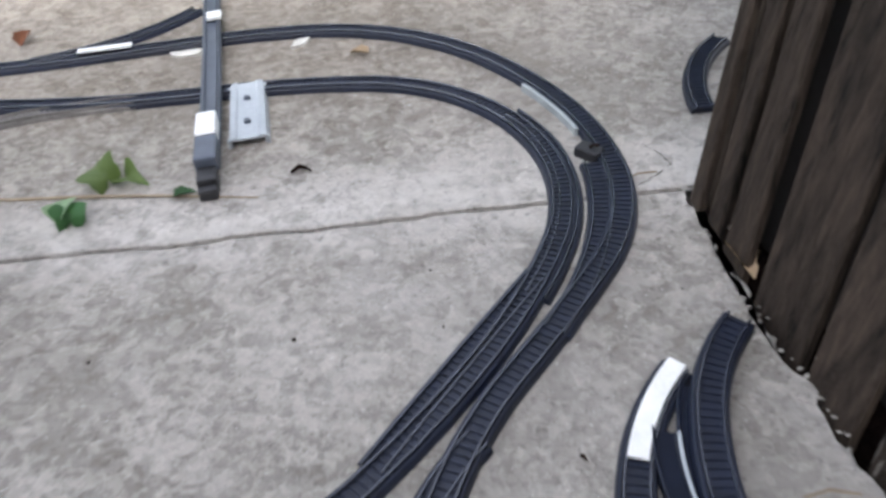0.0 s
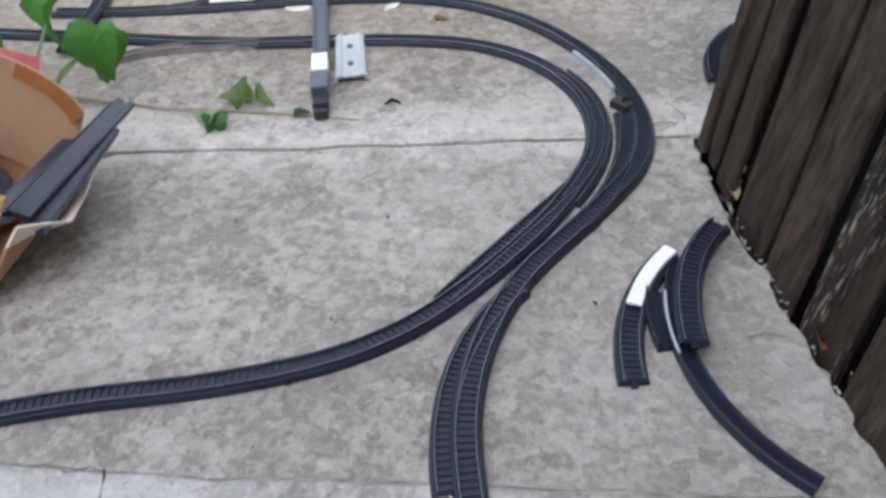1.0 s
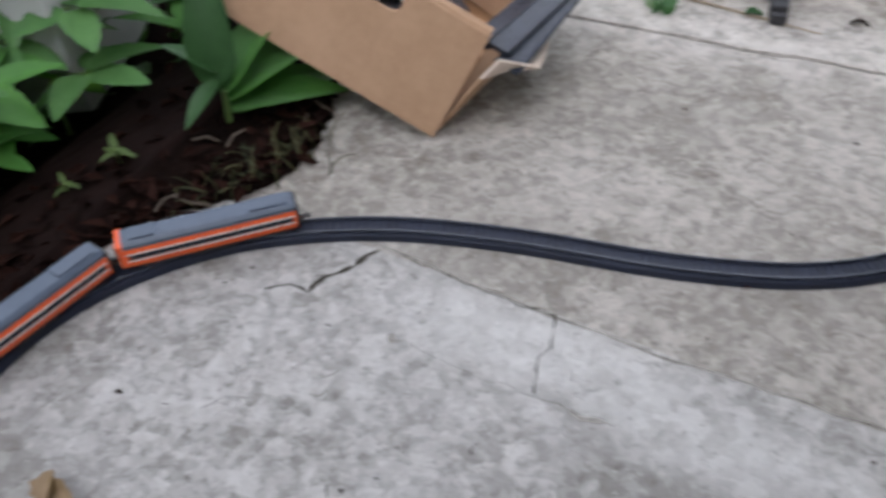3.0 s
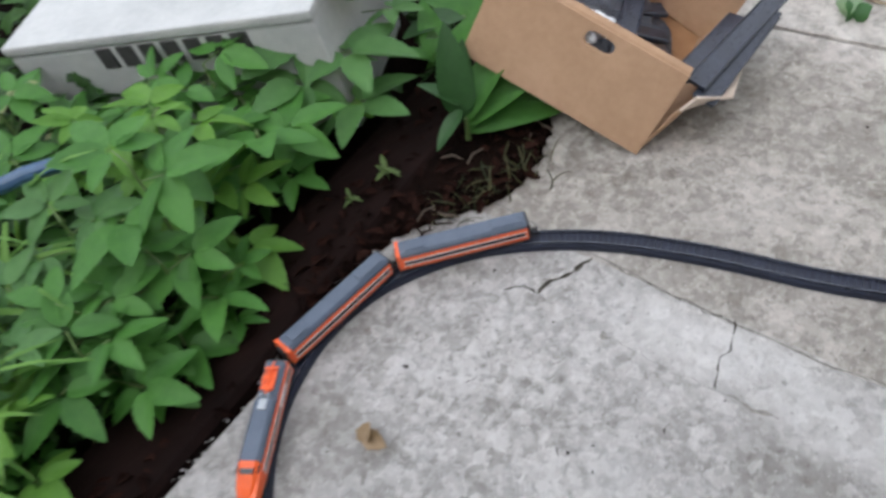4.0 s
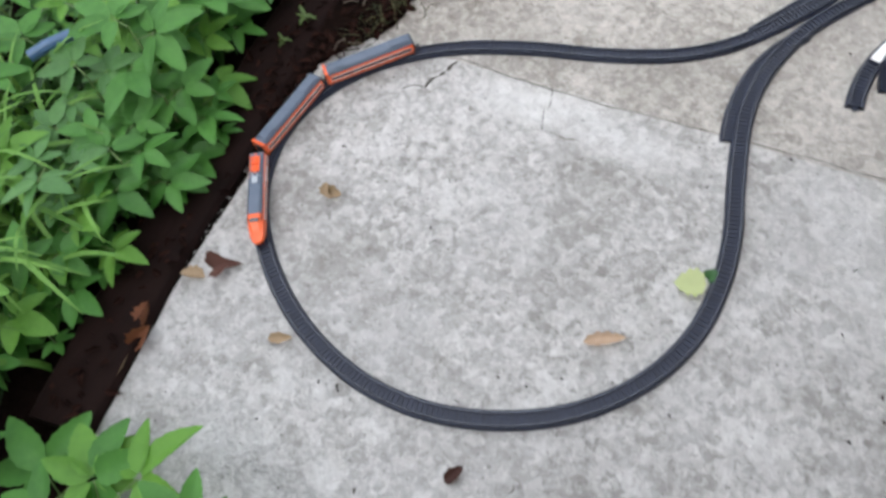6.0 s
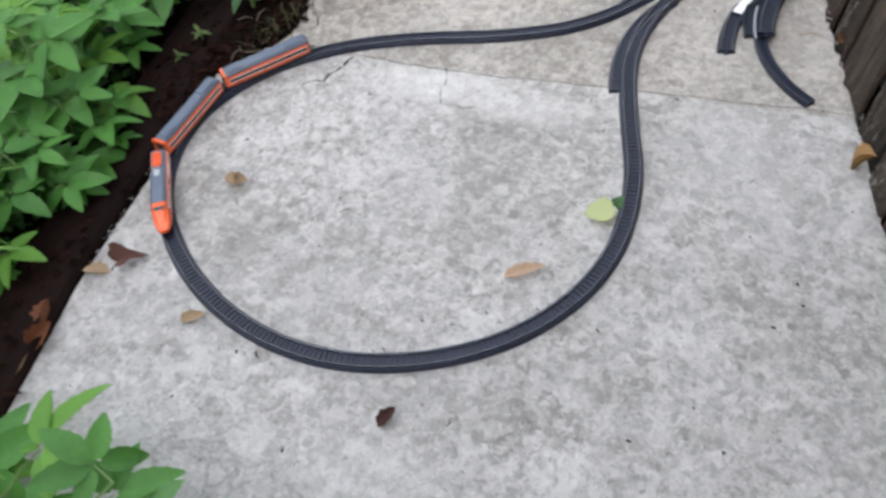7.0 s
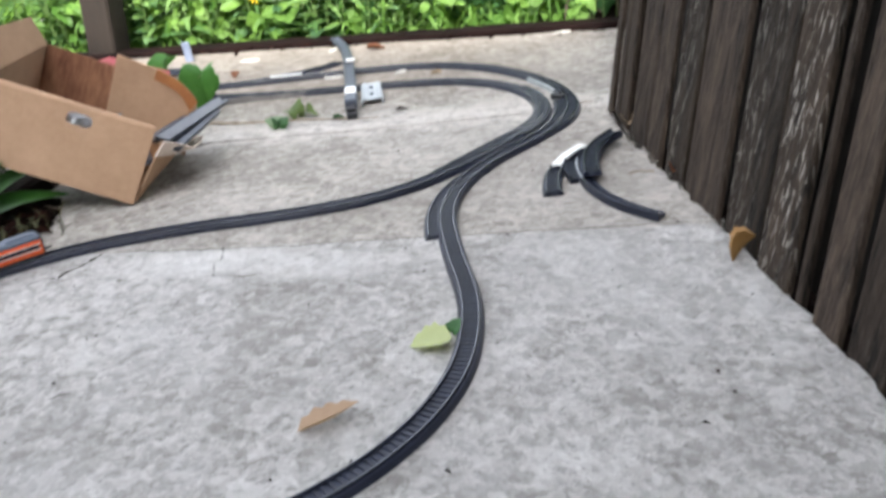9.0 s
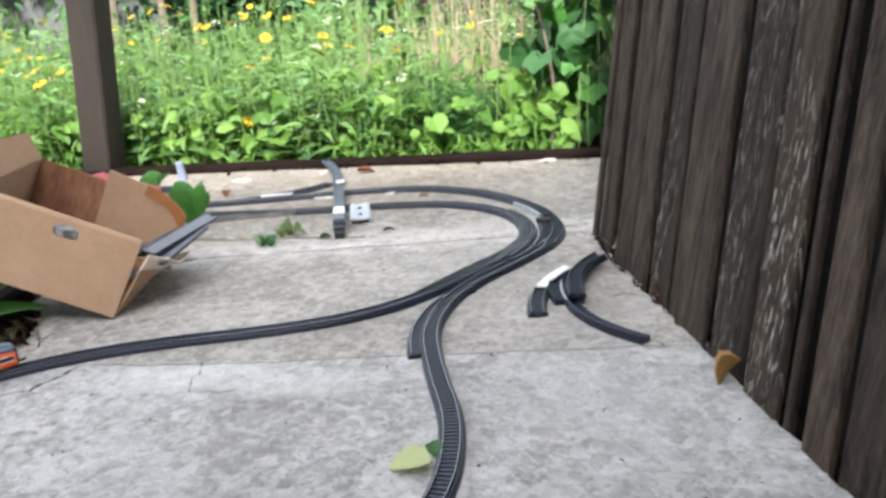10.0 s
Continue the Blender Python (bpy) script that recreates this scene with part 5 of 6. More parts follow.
def palmate(size, n, rnd):
    """A leaf of n toothed leaflets round one stalk end."""
    parts = []
    for k in range(n):
        a = (k - (n - 1) / 2) * (290 / n)
        L = size * (1 - 0.30 * abs(k - (n - 1) / 2) / (n / 2)) * rnd.uniform(0.88, 1.12)
        lf = leaf_shape(L, L * rnd.uniform(0.46, 0.56), rnd.uniform(0.08, 0.2), rnd.uniform(0.02, 0.26), 0.045, 12)
        parts.append(place(lf, pose(0, 0, 0, rnd.uniform(-14, 14), rnd.uniform(-10, 12), a + rnd.uniform(-9, 9)) @ pose(size * 0.07, 0, 0)))
    return joined(parts)


rl = random.Random(11)
PALM = [mesh_of("palmate_leaf", *palmate(rl.uniform(0.066, 0.088), 5, rl), M_LEAF, True) for _ in range(10)]
PALM_BRIGHT = [mesh_of("palmate_leaf", *palmate(rl.uniform(0.062, 0.085), 5, rl), M_LEAF_BRIGHT, True) for _ in range(4)]
PALM_BLUE = [mesh_of("palmate_leaf", *palmate(rl.uniform(0.068, 0.09), 5, rl), M_LEAF_BLUE, True) for _ in range(5)]
PALM_SMALL = [mesh_of("small_palmate_leaf", *palmate(0.05, 5, rl), M_LEAF) for _ in range(3)]
BROAD = [mesh_of("broad_leaf", *leaf_shape(rl.uniform(0.115, 0.145), rl.uniform(0.050, 0.062), 0.14, rl.uniform(0.15, 0.45), 0.01, 12), M_LEAF_BROAD, True) for _ in range(4)]

BROAD_FRESH = [mesh_of("broad_leaf", *leaf_shape(rl.uniform(0.12, 0.145), rl.uniform(0.046, 0.056), 0.16, rl.uniform(0.25, 0.45), 0.01, 12), M_LEAF, True) for _ in range(4)]


def stem_mesh(pts, r0, r1, material):
    bm = bmesh.new()
    tube(bm, pts, [r0 + (r1 - r0) * i / (len(pts) - 1) for i in range(len(pts))], 5)
    me = bpy.data.meshes.new("stem")
    bm.to_mesh(me)
    bm.free()
    me.materials.append(material)
    return me


def plant(x, y, h, lean_x, lean_y, leaves, meshes, label, rnd, scale=1.0, z0=-0.035):
    """A leafy stem with leaves set round it in a spiral."""
    ob = thing("leafy_plant", pose(x, y, z0), label, "plant", "plants of the bed")
    pts = [Vector((lean_x * t * t, lean_y * t * t, h * t)) for t in [i / 6 for i in range(7)]]
    shared("stem", stem_mesh(pts, 0.0035, 0.0018, M_STEM), ob)
    for k in range(leaves):
        t = 0.35 + 0.65 * (k + 1) / leaves
        p = Vector((lean_x * t * t, lean_y * t * t, h * t))
        yaw = k * 137.5 + rnd.uniform(-25, 25)
        up = rnd.uniform(-25, 15) - 25 * (t > 0.9)
        s = scale * rnd.uniform(0.75, 1.2)
        reach = 0.03 + 0.075 * (1 - t) * rnd.uniform(0.6, 1.3)
        d = Vector((math.cos(radians(yaw)), math.sin(radians(yaw)), 0.25))
        tip = p + d * reach
        lf = shared("leaf", rnd.choice(meshes), ob, pose(*tip, 0, 0, 0) @ pose(0, 0, 0, 0, 0, yaw) @ pose(0, 0, 0, rnd.uniform(-14, 14), up * 0.6, 0) @ Matrix.Diagonal((s, s, s, 1)))
        bm = bmesh.new()
        tube(bm, [p, tip], 0.0012, 4)
        part("stalk", bm, M_STEM, ob)
    return ob


# the bed beside the sill: (x, y, height, lean x, lean y, leaves)
rb = random.Random(23)
BED_PLANTS = [
    (-0.68, 0.12, 0.22, 0.0, 0.00, 8), (-0.65, -0.02, 0.20, 0.02, -0.02, 8), (-0.67, -0.14, 0.22, 0.02, -0.02, 9), 
    (-0.72, 0.28, 0.17, 0.02, 0.02, 9), (-0.73, 0.44, 0.17, -0.02, 0.04, 8), (-0.79, 0.20, 0.23, 0.0, 0.02, 9), (-0.85, 0.33, 0.19, 0.0, 0.0, 7), (-0.93, 0.25, 0.17, 0.0, 0.0, 7), (-0.63, 0.04, 0.12, 0.03, 0.0, 6),
    (-0.64, -0.38, 0.20, 0.0, -0.03, 7), (-0.63, -0.48, 0.22, 0.0, 0.0, 8), (-0.53, -0.56, 0.20, 0.03, 0.0, 8), 
    (-0.90, 0.04, 0.24, 0, 0, 8), (-0.93, -0.10, 0.20, 0, 0, 8), (-1.0, -0.28, 0.18, 0, 0, 8), (-0.80, -0.20, 0.15, 0, 0, 7), (-0.88, -0.36, 0.14, 0.02, 0, 7), (-1.05, 0.08, 0.22, 0, 0, 8), 
    (-0.79, 0.46, 0.13, 0.0, 0.0, 7), (-0.92, 0.52, 0.25, 0, 0, 8), (-0.80, 0.58, 0.25, 0, 0, 8), (-1.25, 0.02, 0.25, 0, 0, 8), 
    (-0.34, -0.58, 0.15, 0.05, 0.06, 7), (-0.25, -0.57, 0.15, 0.06, 0.08, 7), (-0.15, -0.64, 0.19, 0.13, 0.17, 8), (-0.10, -0.72, 0.17, 0.10, 0.20, 7), (-0.72, -0.60, 0.25, 0, 0, 8), (-0.86, -0.48, 0.25, 0, 0, 8),
]
BED_PLANTS += [
    (-0.685, 0.19, 0.16, 0.0, 0.01, 8), (-0.625, 0.07, 0.15, 0.02, 0.0, 8), (-0.61, -0.07, 0.14, 0.02, 0.0, 8), 
    (-0.61, -0.20, 0.13, 0.0, -0.02, 7), (-0.62, -0.29, 0.17, 0.03, 0.0, 8), (-0.74, 0.02, 0.20, 0.02, 0.0, 8), (-0.73, -0.08, 0.20, 0.02, 0.0, 8), (-0.79, 0.34, 0.13, 0.0, 0.0, 8), (-0.87, 0.14, 0.19, 0.0, 0.0, 8), (-0.70, -0.44, 0.20, 0.02, 0.0, 8), (-0.60, -0.62, 0.20, 0.02, 0.0, 8), (-1.02, 0.12, 0.14, 0.0, 0.0, 7),
]
for x, y, h, lx, ly, k in BED_PLANTS:
    tone = rb.random()
    plant(x, y, h * rb.uniform(0.75, 1.2), lx, ly, k - 3, PALM_BRIGHT if tone < 0.16 else PALM_BLUE if tone < 0.42 else PALM, "leafy green plant with five-fingered toothed leaves in the bed", rb, rb.uniform(0.82, 1.2))
for k in range(16):
    plant(rb.uniform(-0.69, -0.60), rb.uniform(-0.45, 0.14), rb.uniform(0.05, 0.10), rb.uniform(0, 0.04), 0, 4, PALM_SMALL, "low seedling with small five-fingered leaves by the sill", rb)

WILT = [mesh_of("wilted_leaf", *palmate(rl.uniform(0.05, 0.07), 3, rl), M_LEAF_STRAW, True) for _ in range(3)]
for x, y, h in ((-1.20, 0.0, 0.16), (-1.12, 0.08, 0.18), (-1.08, -0.02, 0.14)):
    plant(x, y, h, 0.02, 0.01, 4, WILT, "half-withered plant with pale yellowish leaves in the bed", rb)

# broad-leaved plant between the sill and the box
BLADES_AT = {
    (-0.520, 0.530): ((70, -14, 1.22), (48, -14, 1.18), (66, -32, 1.32), (88, -46, 1.15), (150, -80, 0.96), (116, -72, 0.80), (-92, 18, 0.48), (200, -40, 0.60)),
    (-0.640, 0.610): ((-30, -40, 0.8), (70, -60, 0.9), (150, -55, 0.9), (235, -45, 0.8)),
    (-0.690, 0.715): ((-40, -45, 0.9), (40, -50, 1.0), (110, -40, 0.9), (190, -35, 0.9), (270, -30, 0.9)),
}
rr = random.Random(6)
for (x, y), blades_at in BLADES_AT.items():
    ob = thing("broad_leaved_plant", pose(x, y, 0.0), "plant with long dark oval leaves between the sill and the box", "plant")
    for k, (yaw, pitch, s) in enumerate(blades_at):
        shared("leaf", (BROAD_FRESH if k < 4 else BROAD)[k % 4], ob, pose(0, 0, 0.022 + 0.008 * k, 0, 0, yaw) @ pose(0, 0, 0, rr.uniform(-15, 15), pitch, 0) @ Matrix.Diagonal((s, s, s, 1)))
    bm = bmesh.new()
    tube(bm, [(0, 0, 0), (0.004, 0, 0.055)], [0.005, 0.003], 6)
    part("stem", bm, M_STEM, ob)

# seedlings where the soil runs out over the slab's corner
SEEDLING = mesh_of("seedling_leaf", *leaf_shape(0.028, 0.010, 0.2, 0.3, 0.03, 6), M_LEAF_LIMP, True)
for x, y, h, size in ((-0.562, 0.400, 0.040, 1.0), (-0.575, 0.335, 0.030, 0.7)):
    ob = thing("seedling", pose(x, y, -0.004), "small dull green seedling in the dark litter by the slab", "plant")
    shared("stem", stem_mesh([Vector((0, 0, h * k / 3)) for k in range(4)], 0.0012, 0.0009, M_STEM), ob)
    for k in range(5):
        q = size * rr.uniform(0.7, 1.1)
        shared("leaf", SEEDLING, ob, pose(0, 0, h - 0.003 * k, 0, 0, 137 * k + rr.uniform(-20, 20)) @ pose(0, 0, 0, rr.uniform(-15, 15), rr.uniform(-35, 5), 0) @ Matrix.Diagonal((q, q, q, 1)))

# undergrowth: countless small leaves over the soil of the bed
def scatter(name, template_list, transforms, material, label, category):
    """Many small pieces in one mesh."""
    vs, fs, k = [], [], 0
    for i, m in enumerate(transforms):
        v, f = template_list[i % len(template_list)]
        mm = np.array(m)
        vs.append(v @ mm[:3, :3].T + mm[:3, 3])
        fs += [tuple(a + k for a in q) for q in f]
        k += len(v)
    me = mesh_of(name, np.concatenate(vs), fs, material)
    return tagged(new(name, me), label, category, kind="stuff")


ru = random.Random(5)
small = [leaf_shape(0.04, 0.018, 0.2, 0.4, 0.05, 4), leaf_shape(0.055, 0.02, 0.2, 0.3, 0.05, 4), leaf_shape(0.03, 0.02, 0.15, 0.3, 0.0, 4)]
ms = []
for _ in range(5200):
    x, y = ru.uniform(-2.2, -0.57), ru.uniform(-1.6, 1.25)
    if x > (-0.60 if y < 0.15 else -0.64) - 0.14 * y and y < 0.6:
        continue
    if math.hypot((x + 1.25) / 0.95, (y + 0.15) / 1.4) + 0.25 * noise.noise(Vector((x * 3, y * 3, 0))) > 1.0:
        continue
    h = ru.uniform(0.0, 0.11) + (0.05 if x < -0.8 else 0)
    ms.append(pose(x, y, -0.03 + h, ru.uniform(-40, 40), ru.uniform(-70, 20), ru.uniform(0, 360)) @ Matrix.Diagonal((ru.uniform(0.7, 1.5),) * 3 + (1,)))
scatter("undergrowth", small, ms, M_UNDER_LEAF, "low green undergrowth covering the soil of the bed", "undergrowth")


def blade(length, width, bend, n=6):
    vs, fs = [], []
    for i in range(n + 1):
        t = i / n
        a = radians(bend) * t
        x = length * (1 - math.cos(a)) / radians(bend) if bend else 0
        z = length * math.sin(a) / radians(bend) if bend else length * t
        w = width * (1 - t) ** 0.5 / 2 + 0.0002
        vs += [(x, -w, z), (x, w, z)]
    for i in range(n):
        fs.append((2 * i, 2 * i + 1, 2 * i + 3, 2 * i + 2))
    return np.array(vs), fs


blades = [blade(ru.uniform(0.22, 0.38), ru.uniform(0.010, 0.016), ru.uniform(80, 170), 9) for _ in range(12)]
ms = []
for _ in range(330):
    cx, cy = ru.choice([(-0.74, -0.27), (-0.80, -0.20), (-0.72, -0.36), (-0.86, -0.28), (-0.78, -0.36), (-0.95, -0.40), (-0.84, -0.14), (-1.02, -0.12), (-1.15, -0.2), (-1.05, -0.30), (-0.98, -0.55)])
    ms.append(pose(cx + ru.gauss(0, 0.06), cy + ru.gauss(0, 0.06), -0.01, ru.uniform(-12, 12), ru.uniform(-12, 12), ru.uniform(0, 360)))
scatter("grass_tuft", blades, ms, M_GRASS, "tuft of long arching grass in the bed", "grass")


ms = []
short = [blade(ru.uniform(0.025, 0.05), ru.uniform(0.002, 0.0035), ru.uniform(60, 150), 5) for _ in range(8)]
for _ in range(75):
    t = ru.random()
    x, y = -0.455 + 0.055 * t + ru.gauss(0, 0.016), 0.41 + 0.16 * t + ru.gauss(0, 0.022)
    ms.append(pose(x, y, 0.002, ru.uniform(-35, 35), ru.uniform(-35, 35), ru.uniform(0, 360)))
scatter("short_grass", short, ms, M_GRASS_DULL, "short dull grass growing at the slab's corner", "grass")


# ---- single fallen leaves and scraps on the concrete ----
def fallen(name, vf, x, y, yaw, material, label, z=0.0015, tilt=0.0, roll=0.0, curlup=0.0, category="leaf"):
    v, f = vf
    v = v.copy()
    if curlup:
        v[:, 2] += curlup * (v[:, 1] ** 2) * 18 + curlup * 6 * np.maximum(0, v[:, 0] - v[:, 0].max() * 0.6) ** 2
    bm = bmesh.new()
    bv = [bm.verts.new(p) for p in v]
    for q in f:
        bm.faces.new([bv[i] for i in q])
    m = pose(0, 0, 0, 0, 0, yaw) @ pose(0, 0, 0, roll, tilt, 0)
    bmesh.ops.transform(bm, matrix=m, verts=bm.verts[:])
    low = min(p.co.z for p in bm.verts)
    return tagged(part(name, bm, material, m=pose(x, y, z - low), smooth=True), label, category)


fallen("fallen_leaf", leaf_shape(0.050, 0.052, 0.16, 0.10, 0.12, 9), 0.362, 0.236, 200, M_LEAF_LIME, "pale lime leaf lying on the concrete beside the track")
fallen("fallen_leaf", round_leaf(0.022, 3, 0.1, 0.6), 0.360, 0.252, 60, M_LEAF_DARK, "dark green withered leaf scrap beside the track", tilt=-50)
fallen("fallen_leaf", leaf_shape(0.066, 0.024, 0.55, -0.25, 0.12, 9), 0.238, 0.060, 30, M_LEAF_PALE, "curled dry tan leaf on the concrete inside the loop")
fallen("fallen_leaf", leaf_shape(0.034, 0.026, 0.6, -0.3, 0.1, 6), -0.295, 0.095, 10, M_LEAF_TAN, "small crumpled yellow-brown leaf on the concrete", roll=20)
fallen("fallen_leaf", leaf_shape(0.028, 0.022, 0.7, -0.3, 0.1, 6), -0.285, 0.085, 120, M_LEAF_TAN, "small crumpled yellow-brown leaf on the concrete", roll=-20)
fallen("fallen_leaf", round_leaf(0.044, 5, 0.2, 1.8), -0.372, -0.130, 40, M_LEAF_BROWN, "crumpled reddish-brown leaf by the sill", tilt=-28, roll=12)
fallen("fallen_leaf", leaf_shape(0.045, 0.03, 0.5, -0.2, 0.1, 8), -0.385, -0.150, 205, M_LEAF_TAN, "dry tan leaf beside the reddish one", roll=15)
fallen("fallen_leaf", leaf_shape(0.045, 0.02, 0.5, -0.2, 0.1, 6), -0.215, -0.185, 30, M_LEAF_TAN, "dry yellowish leaf on the concrete by the bend", roll=15)
fallen("fallen_leaf", leaf_shape(0.036, 0.022, 0.6, -0.2, 0.1, 6), 0.165, -0.235, 70, M_LEAF_BROWN, "crumpled brown leaf on bare concrete")
fallen("fallen_leaf", leaf_shape(0.052, 0.034, 0.9, -0.3, 0.12, 8), -0.412, -0.315, 78, M_LEAF_RUST, "rust-brown leaf crumpled against the sill", tilt=-14, roll=25)
fallen("fallen_leaf", leaf_shape(0.045, 0.03, 0.9, -0.3, 0.12, 8), -0.415, -0.275, 100, M_LEAF_RUST, "rust-brown leaf crumpled against the sill", tilt=-20, roll=-25)
fallen("fallen_leaf", leaf_shape(0.05, 0.03, 0.5, -0.2, 0.1, 8), -0.40, -0.37, 95, M_LEAF_TAN, "dry tan leaf against the sill", roll=-20)
fallen("fallen_leaf", leaf_shape(0.044, 0.044, 0.55, 0.25, 0.06, 9), 0.716, 0.452, 190, M_LEAF_AMBER, "dry tan-brown leaf leaning on the shed boards", tilt=38, roll=20, z=-0.004)
fallen("fallen_leaf", leaf_shape(0.04, 0.025, 0.4, 0.2, 0.1, 8), 0.625, 0.735, 80, M_LEAF_RUST, "rust-brown leaf at the foot of the shed", roll=20)
fallen("fallen_leaf", leaf_shape(0.04, 0.022, 0.5, 0.1, 0.1, 8), 0.645, 0.69, 20, M_LEAF_BROWN, "brown leaf at the foot of the shed", roll=-20)
fallen("fallen_leaf", leaf_shape(0.06, 0.028, 0.5, 0.2, 0.2, 8), 0.546, 1.04, -80, M_LEAF_TAN, "dry tan leaf at the foot of the shed", tilt=-20)
fallen("fallen_leaf", round_leaf(0.040, 5, 0.12, 1.5), -0.190, 1.062, 115, M_LEAF_DARK, "dark green lobed leaf standing folded on the concrete", tilt=-48, roll=18)
fallen("fallen_leaf", round_leaf(0.034, 4, 0.15, 1.2), -0.203, 1.066, 60, M_LEAF_SAGE, "pale green underside of a folded leaf", tilt=-58)
fallen("fallen_leaf", round_leaf(0.036, 5, 0.18, 1.6), -0.158, 1.148, -30, M_LEAF_LIMP, "limp olive-green leaf crumpled on the concrete", tilt=-35, roll=20)
fallen("fallen_leaf", round_leaf(0.050, 5, 0.16, 1.5), -0.182, 1.142, 150, M_LEAF_LIMP, "limp olive-green leaf crumpled on the concrete", tilt=-30, roll=-22)
fallen("fallen_leaf", leaf_shape(0.028, 0.018, 0.4, 0.1, 0.1, 6), -0.085, 1.115, 30, M_LEAF_DARK, "small green leaf on the pale joint")
fallen("fallen_leaf", leaf_shape(0.035, 0.02, 0.4, 0.1, 0.1, 6), 0.085, 1.475, 160, M_LEAF_TAN, "small greenish-tan leaf between the lines")
fallen("fallen_leaf", leaf_shape(0.04, 0.03, 0.5, 0.1, 0.1, 6), -0.515, 1.53, 90, M_LEAF_RUST, "rust-red leaf by the far lines", tilt=-20)
fallen("fallen_leaf", leaf_shape(0.06, 0.035, 0.4, 0.1, 0.1, 6), -0.215, 1.80, 10, M_LEAF_RUST, "rust-brown leaf by the far sill")
for x, y, a, s in ((-0.209, 1.493, 5, 1.0), (-0.035, 1.522, 60, 0.7), (-0.57, 1.75, 15, 1.1), (0.36, 1.90, 10, 1.0), (-0.33, 1.83, 80, 0.9)):
    bm = bmesh.new()
    k = [(0.025 * s * math.cos(t) * (1 + 0.25 * math.sin(3 * t + a)), 0.011 * s * math.sin(t) * (1 + 0.3 * math.cos(2 * t + a))) for t in [2 * math.pi * i / 11 for i in range(11)]]
    loft(bm, [[Vector((u, v, z + 0.05 * abs(u) * (z > 0))) for u, v in k] for z in (0.0, 0.003)])
    tagged(part("paper_scrap", bm, M_PAPER, m=at_xy(x, y, a)), "dirty white scrap lying on the concrete", "scrap")
bm = bmesh.new()
tube(bm, [(-0.012, -0.003, 0.003), (-0.002, 0.004, 0.006), (0.008, 0.002, 0.003), (0.013, -0.003, 0.002)], [0.002, 0.003, 0.002, 0.001], 6)
tagged(part("twig", bm, M_LEAF_DEAD, m=at_xy(0.058, 1.173, 10)), "short dark twig on the concrete", "twig")
bm = bmesh.new()
tube(bm, [(-0.62, 1.135, 0.004), (-0.45, 1.118, 0.006), (-0.30, 1.108, 0.003), (-0.19, 1.115, 0.004), (-0.10, 1.120, 0.002), (0.02, 1.118, 0.002)], [0.0028, 0.0026, 0.002, 0.002, 0.0015, 0.001], 6)
tagged(part("vine_stem", bm, M_STEM_DRY), "thin tan vine stem trailing over the concrete", "vine stem")
for x, y, a in ((0.585, 0.965, 120), (0.46, 1.16, 30), (0.575, 0.752, 10)):
    bm = bmesh.new()
    tube(bm, [(-0.02, 0, 0.003), (0.0, 0.003, 0.006), (0.022, -0.002, 0.004)], 0.0012, 5)
    tagged(part("twig", bm, M_STEM_DRY, m=at_xy(x, y, a)), "dry tan twig by the foot of the shed", "twig")
# a drift of dark soil and debris over the slab's corner beside the sill
bm = bmesh.new()
rim = [(-0.505, 0.13), (-0.500, 0.20), (-0.492, 0.27), (-0.484, 0.33), (-0.455, 0.385), (-0.422, 0.435), (-0.398, 0.485), (-0.405, 0.55), (-0.43, 0.62), (-0.47, 0.68)]
rows = []
for i in range(90):
    t = i / 89 * (len(rim) - 1)
    k = min(int(t), len(rim) - 2)
    x, y = (rim[k][j] + (rim[k + 1][j] - rim[k][j]) * (t - k) for j in (0, 1))
    x += 0.016 * noise.noise(Vector((y * 40, 3, 0))) + 0.010 * noise.noise(Vector((y * 130, 5, 0)))
    xi = -0.50 - 0.165 * y
    rows.append([bm.verts.new((x + (xi - x) * u, y, 0.0015 + 0.012 * u ** 0.7 + 0.006 * min(1, u * 4) * noise.noise(Vector((x * 50 + u * 3, y * 50, u)))) ) for u in (0, 0.12, 0.3, 0.5, 0.75, 1.0)])
for r0, r1 in zip(rows, rows[1:]):
    for i in range(5):
        bm.faces.new((r0[i + 1], r0[i], r1[i], r1[i + 1]))
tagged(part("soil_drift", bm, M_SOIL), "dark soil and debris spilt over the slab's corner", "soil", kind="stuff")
rd = random.Random(17)
for k in range(26):
    y = rd.uniform(0.16, 0.62)
    x = -0.455 - 0.1 * y + rd.uniform(-0.03, 0.05) + 0.12 * max(0, y - 0.3)
    bm = bmesh.new()
    L = rd.uniform(0.015, 0.05)
    tube(bm, [(-L / 2, 0, 0.003), (0, 0.15 * L, 0.006), (L / 2, 0, 0.004)], [0.0016, 0.0018, 0.0009], 5)
    tagged(part("twig", bm, rd.choice((M_LEAF_DEAD, M_TWIG, M_LEAF_DEAD)), m=pose(x, y, rd.uniform(0.008, 0.016), 0, rd.uniform(-25, 10), rd.uniform(0, 360))), "short dead stalk in the debris by the sill", "twig", "debris by the sill")
# crumbs of grit
rc = random.Random(8)
pebble = []
for k in range(4):
    bm = bmesh.new()
    bmesh.ops.create_icosphere(bm, subdivisions=1, radius=1.0)
    vv = np.array([[c * (1 + 0.3 * rc.uniform(-1, 1)) for c in v.co] for v in bm.verts])
    bm.verts.index_update()
    pebble.append((vv, [tuple(v.index for v in f.verts) for f in bm.faces]))
    bm.free()
ms = []
for _ in range(350):
    x, y = rc.uniform(-0.4, 0.75), rc.uniform(-1.0, 1.9)
    s = rc.uniform(0.0006, 0.0014)
    ms.append(pose(x, y, 0.0006, 0, 0, rc.uniform(0, 360)) @ Matrix.Diagonal((s * 1.4, s, s * 0.7, 1)))
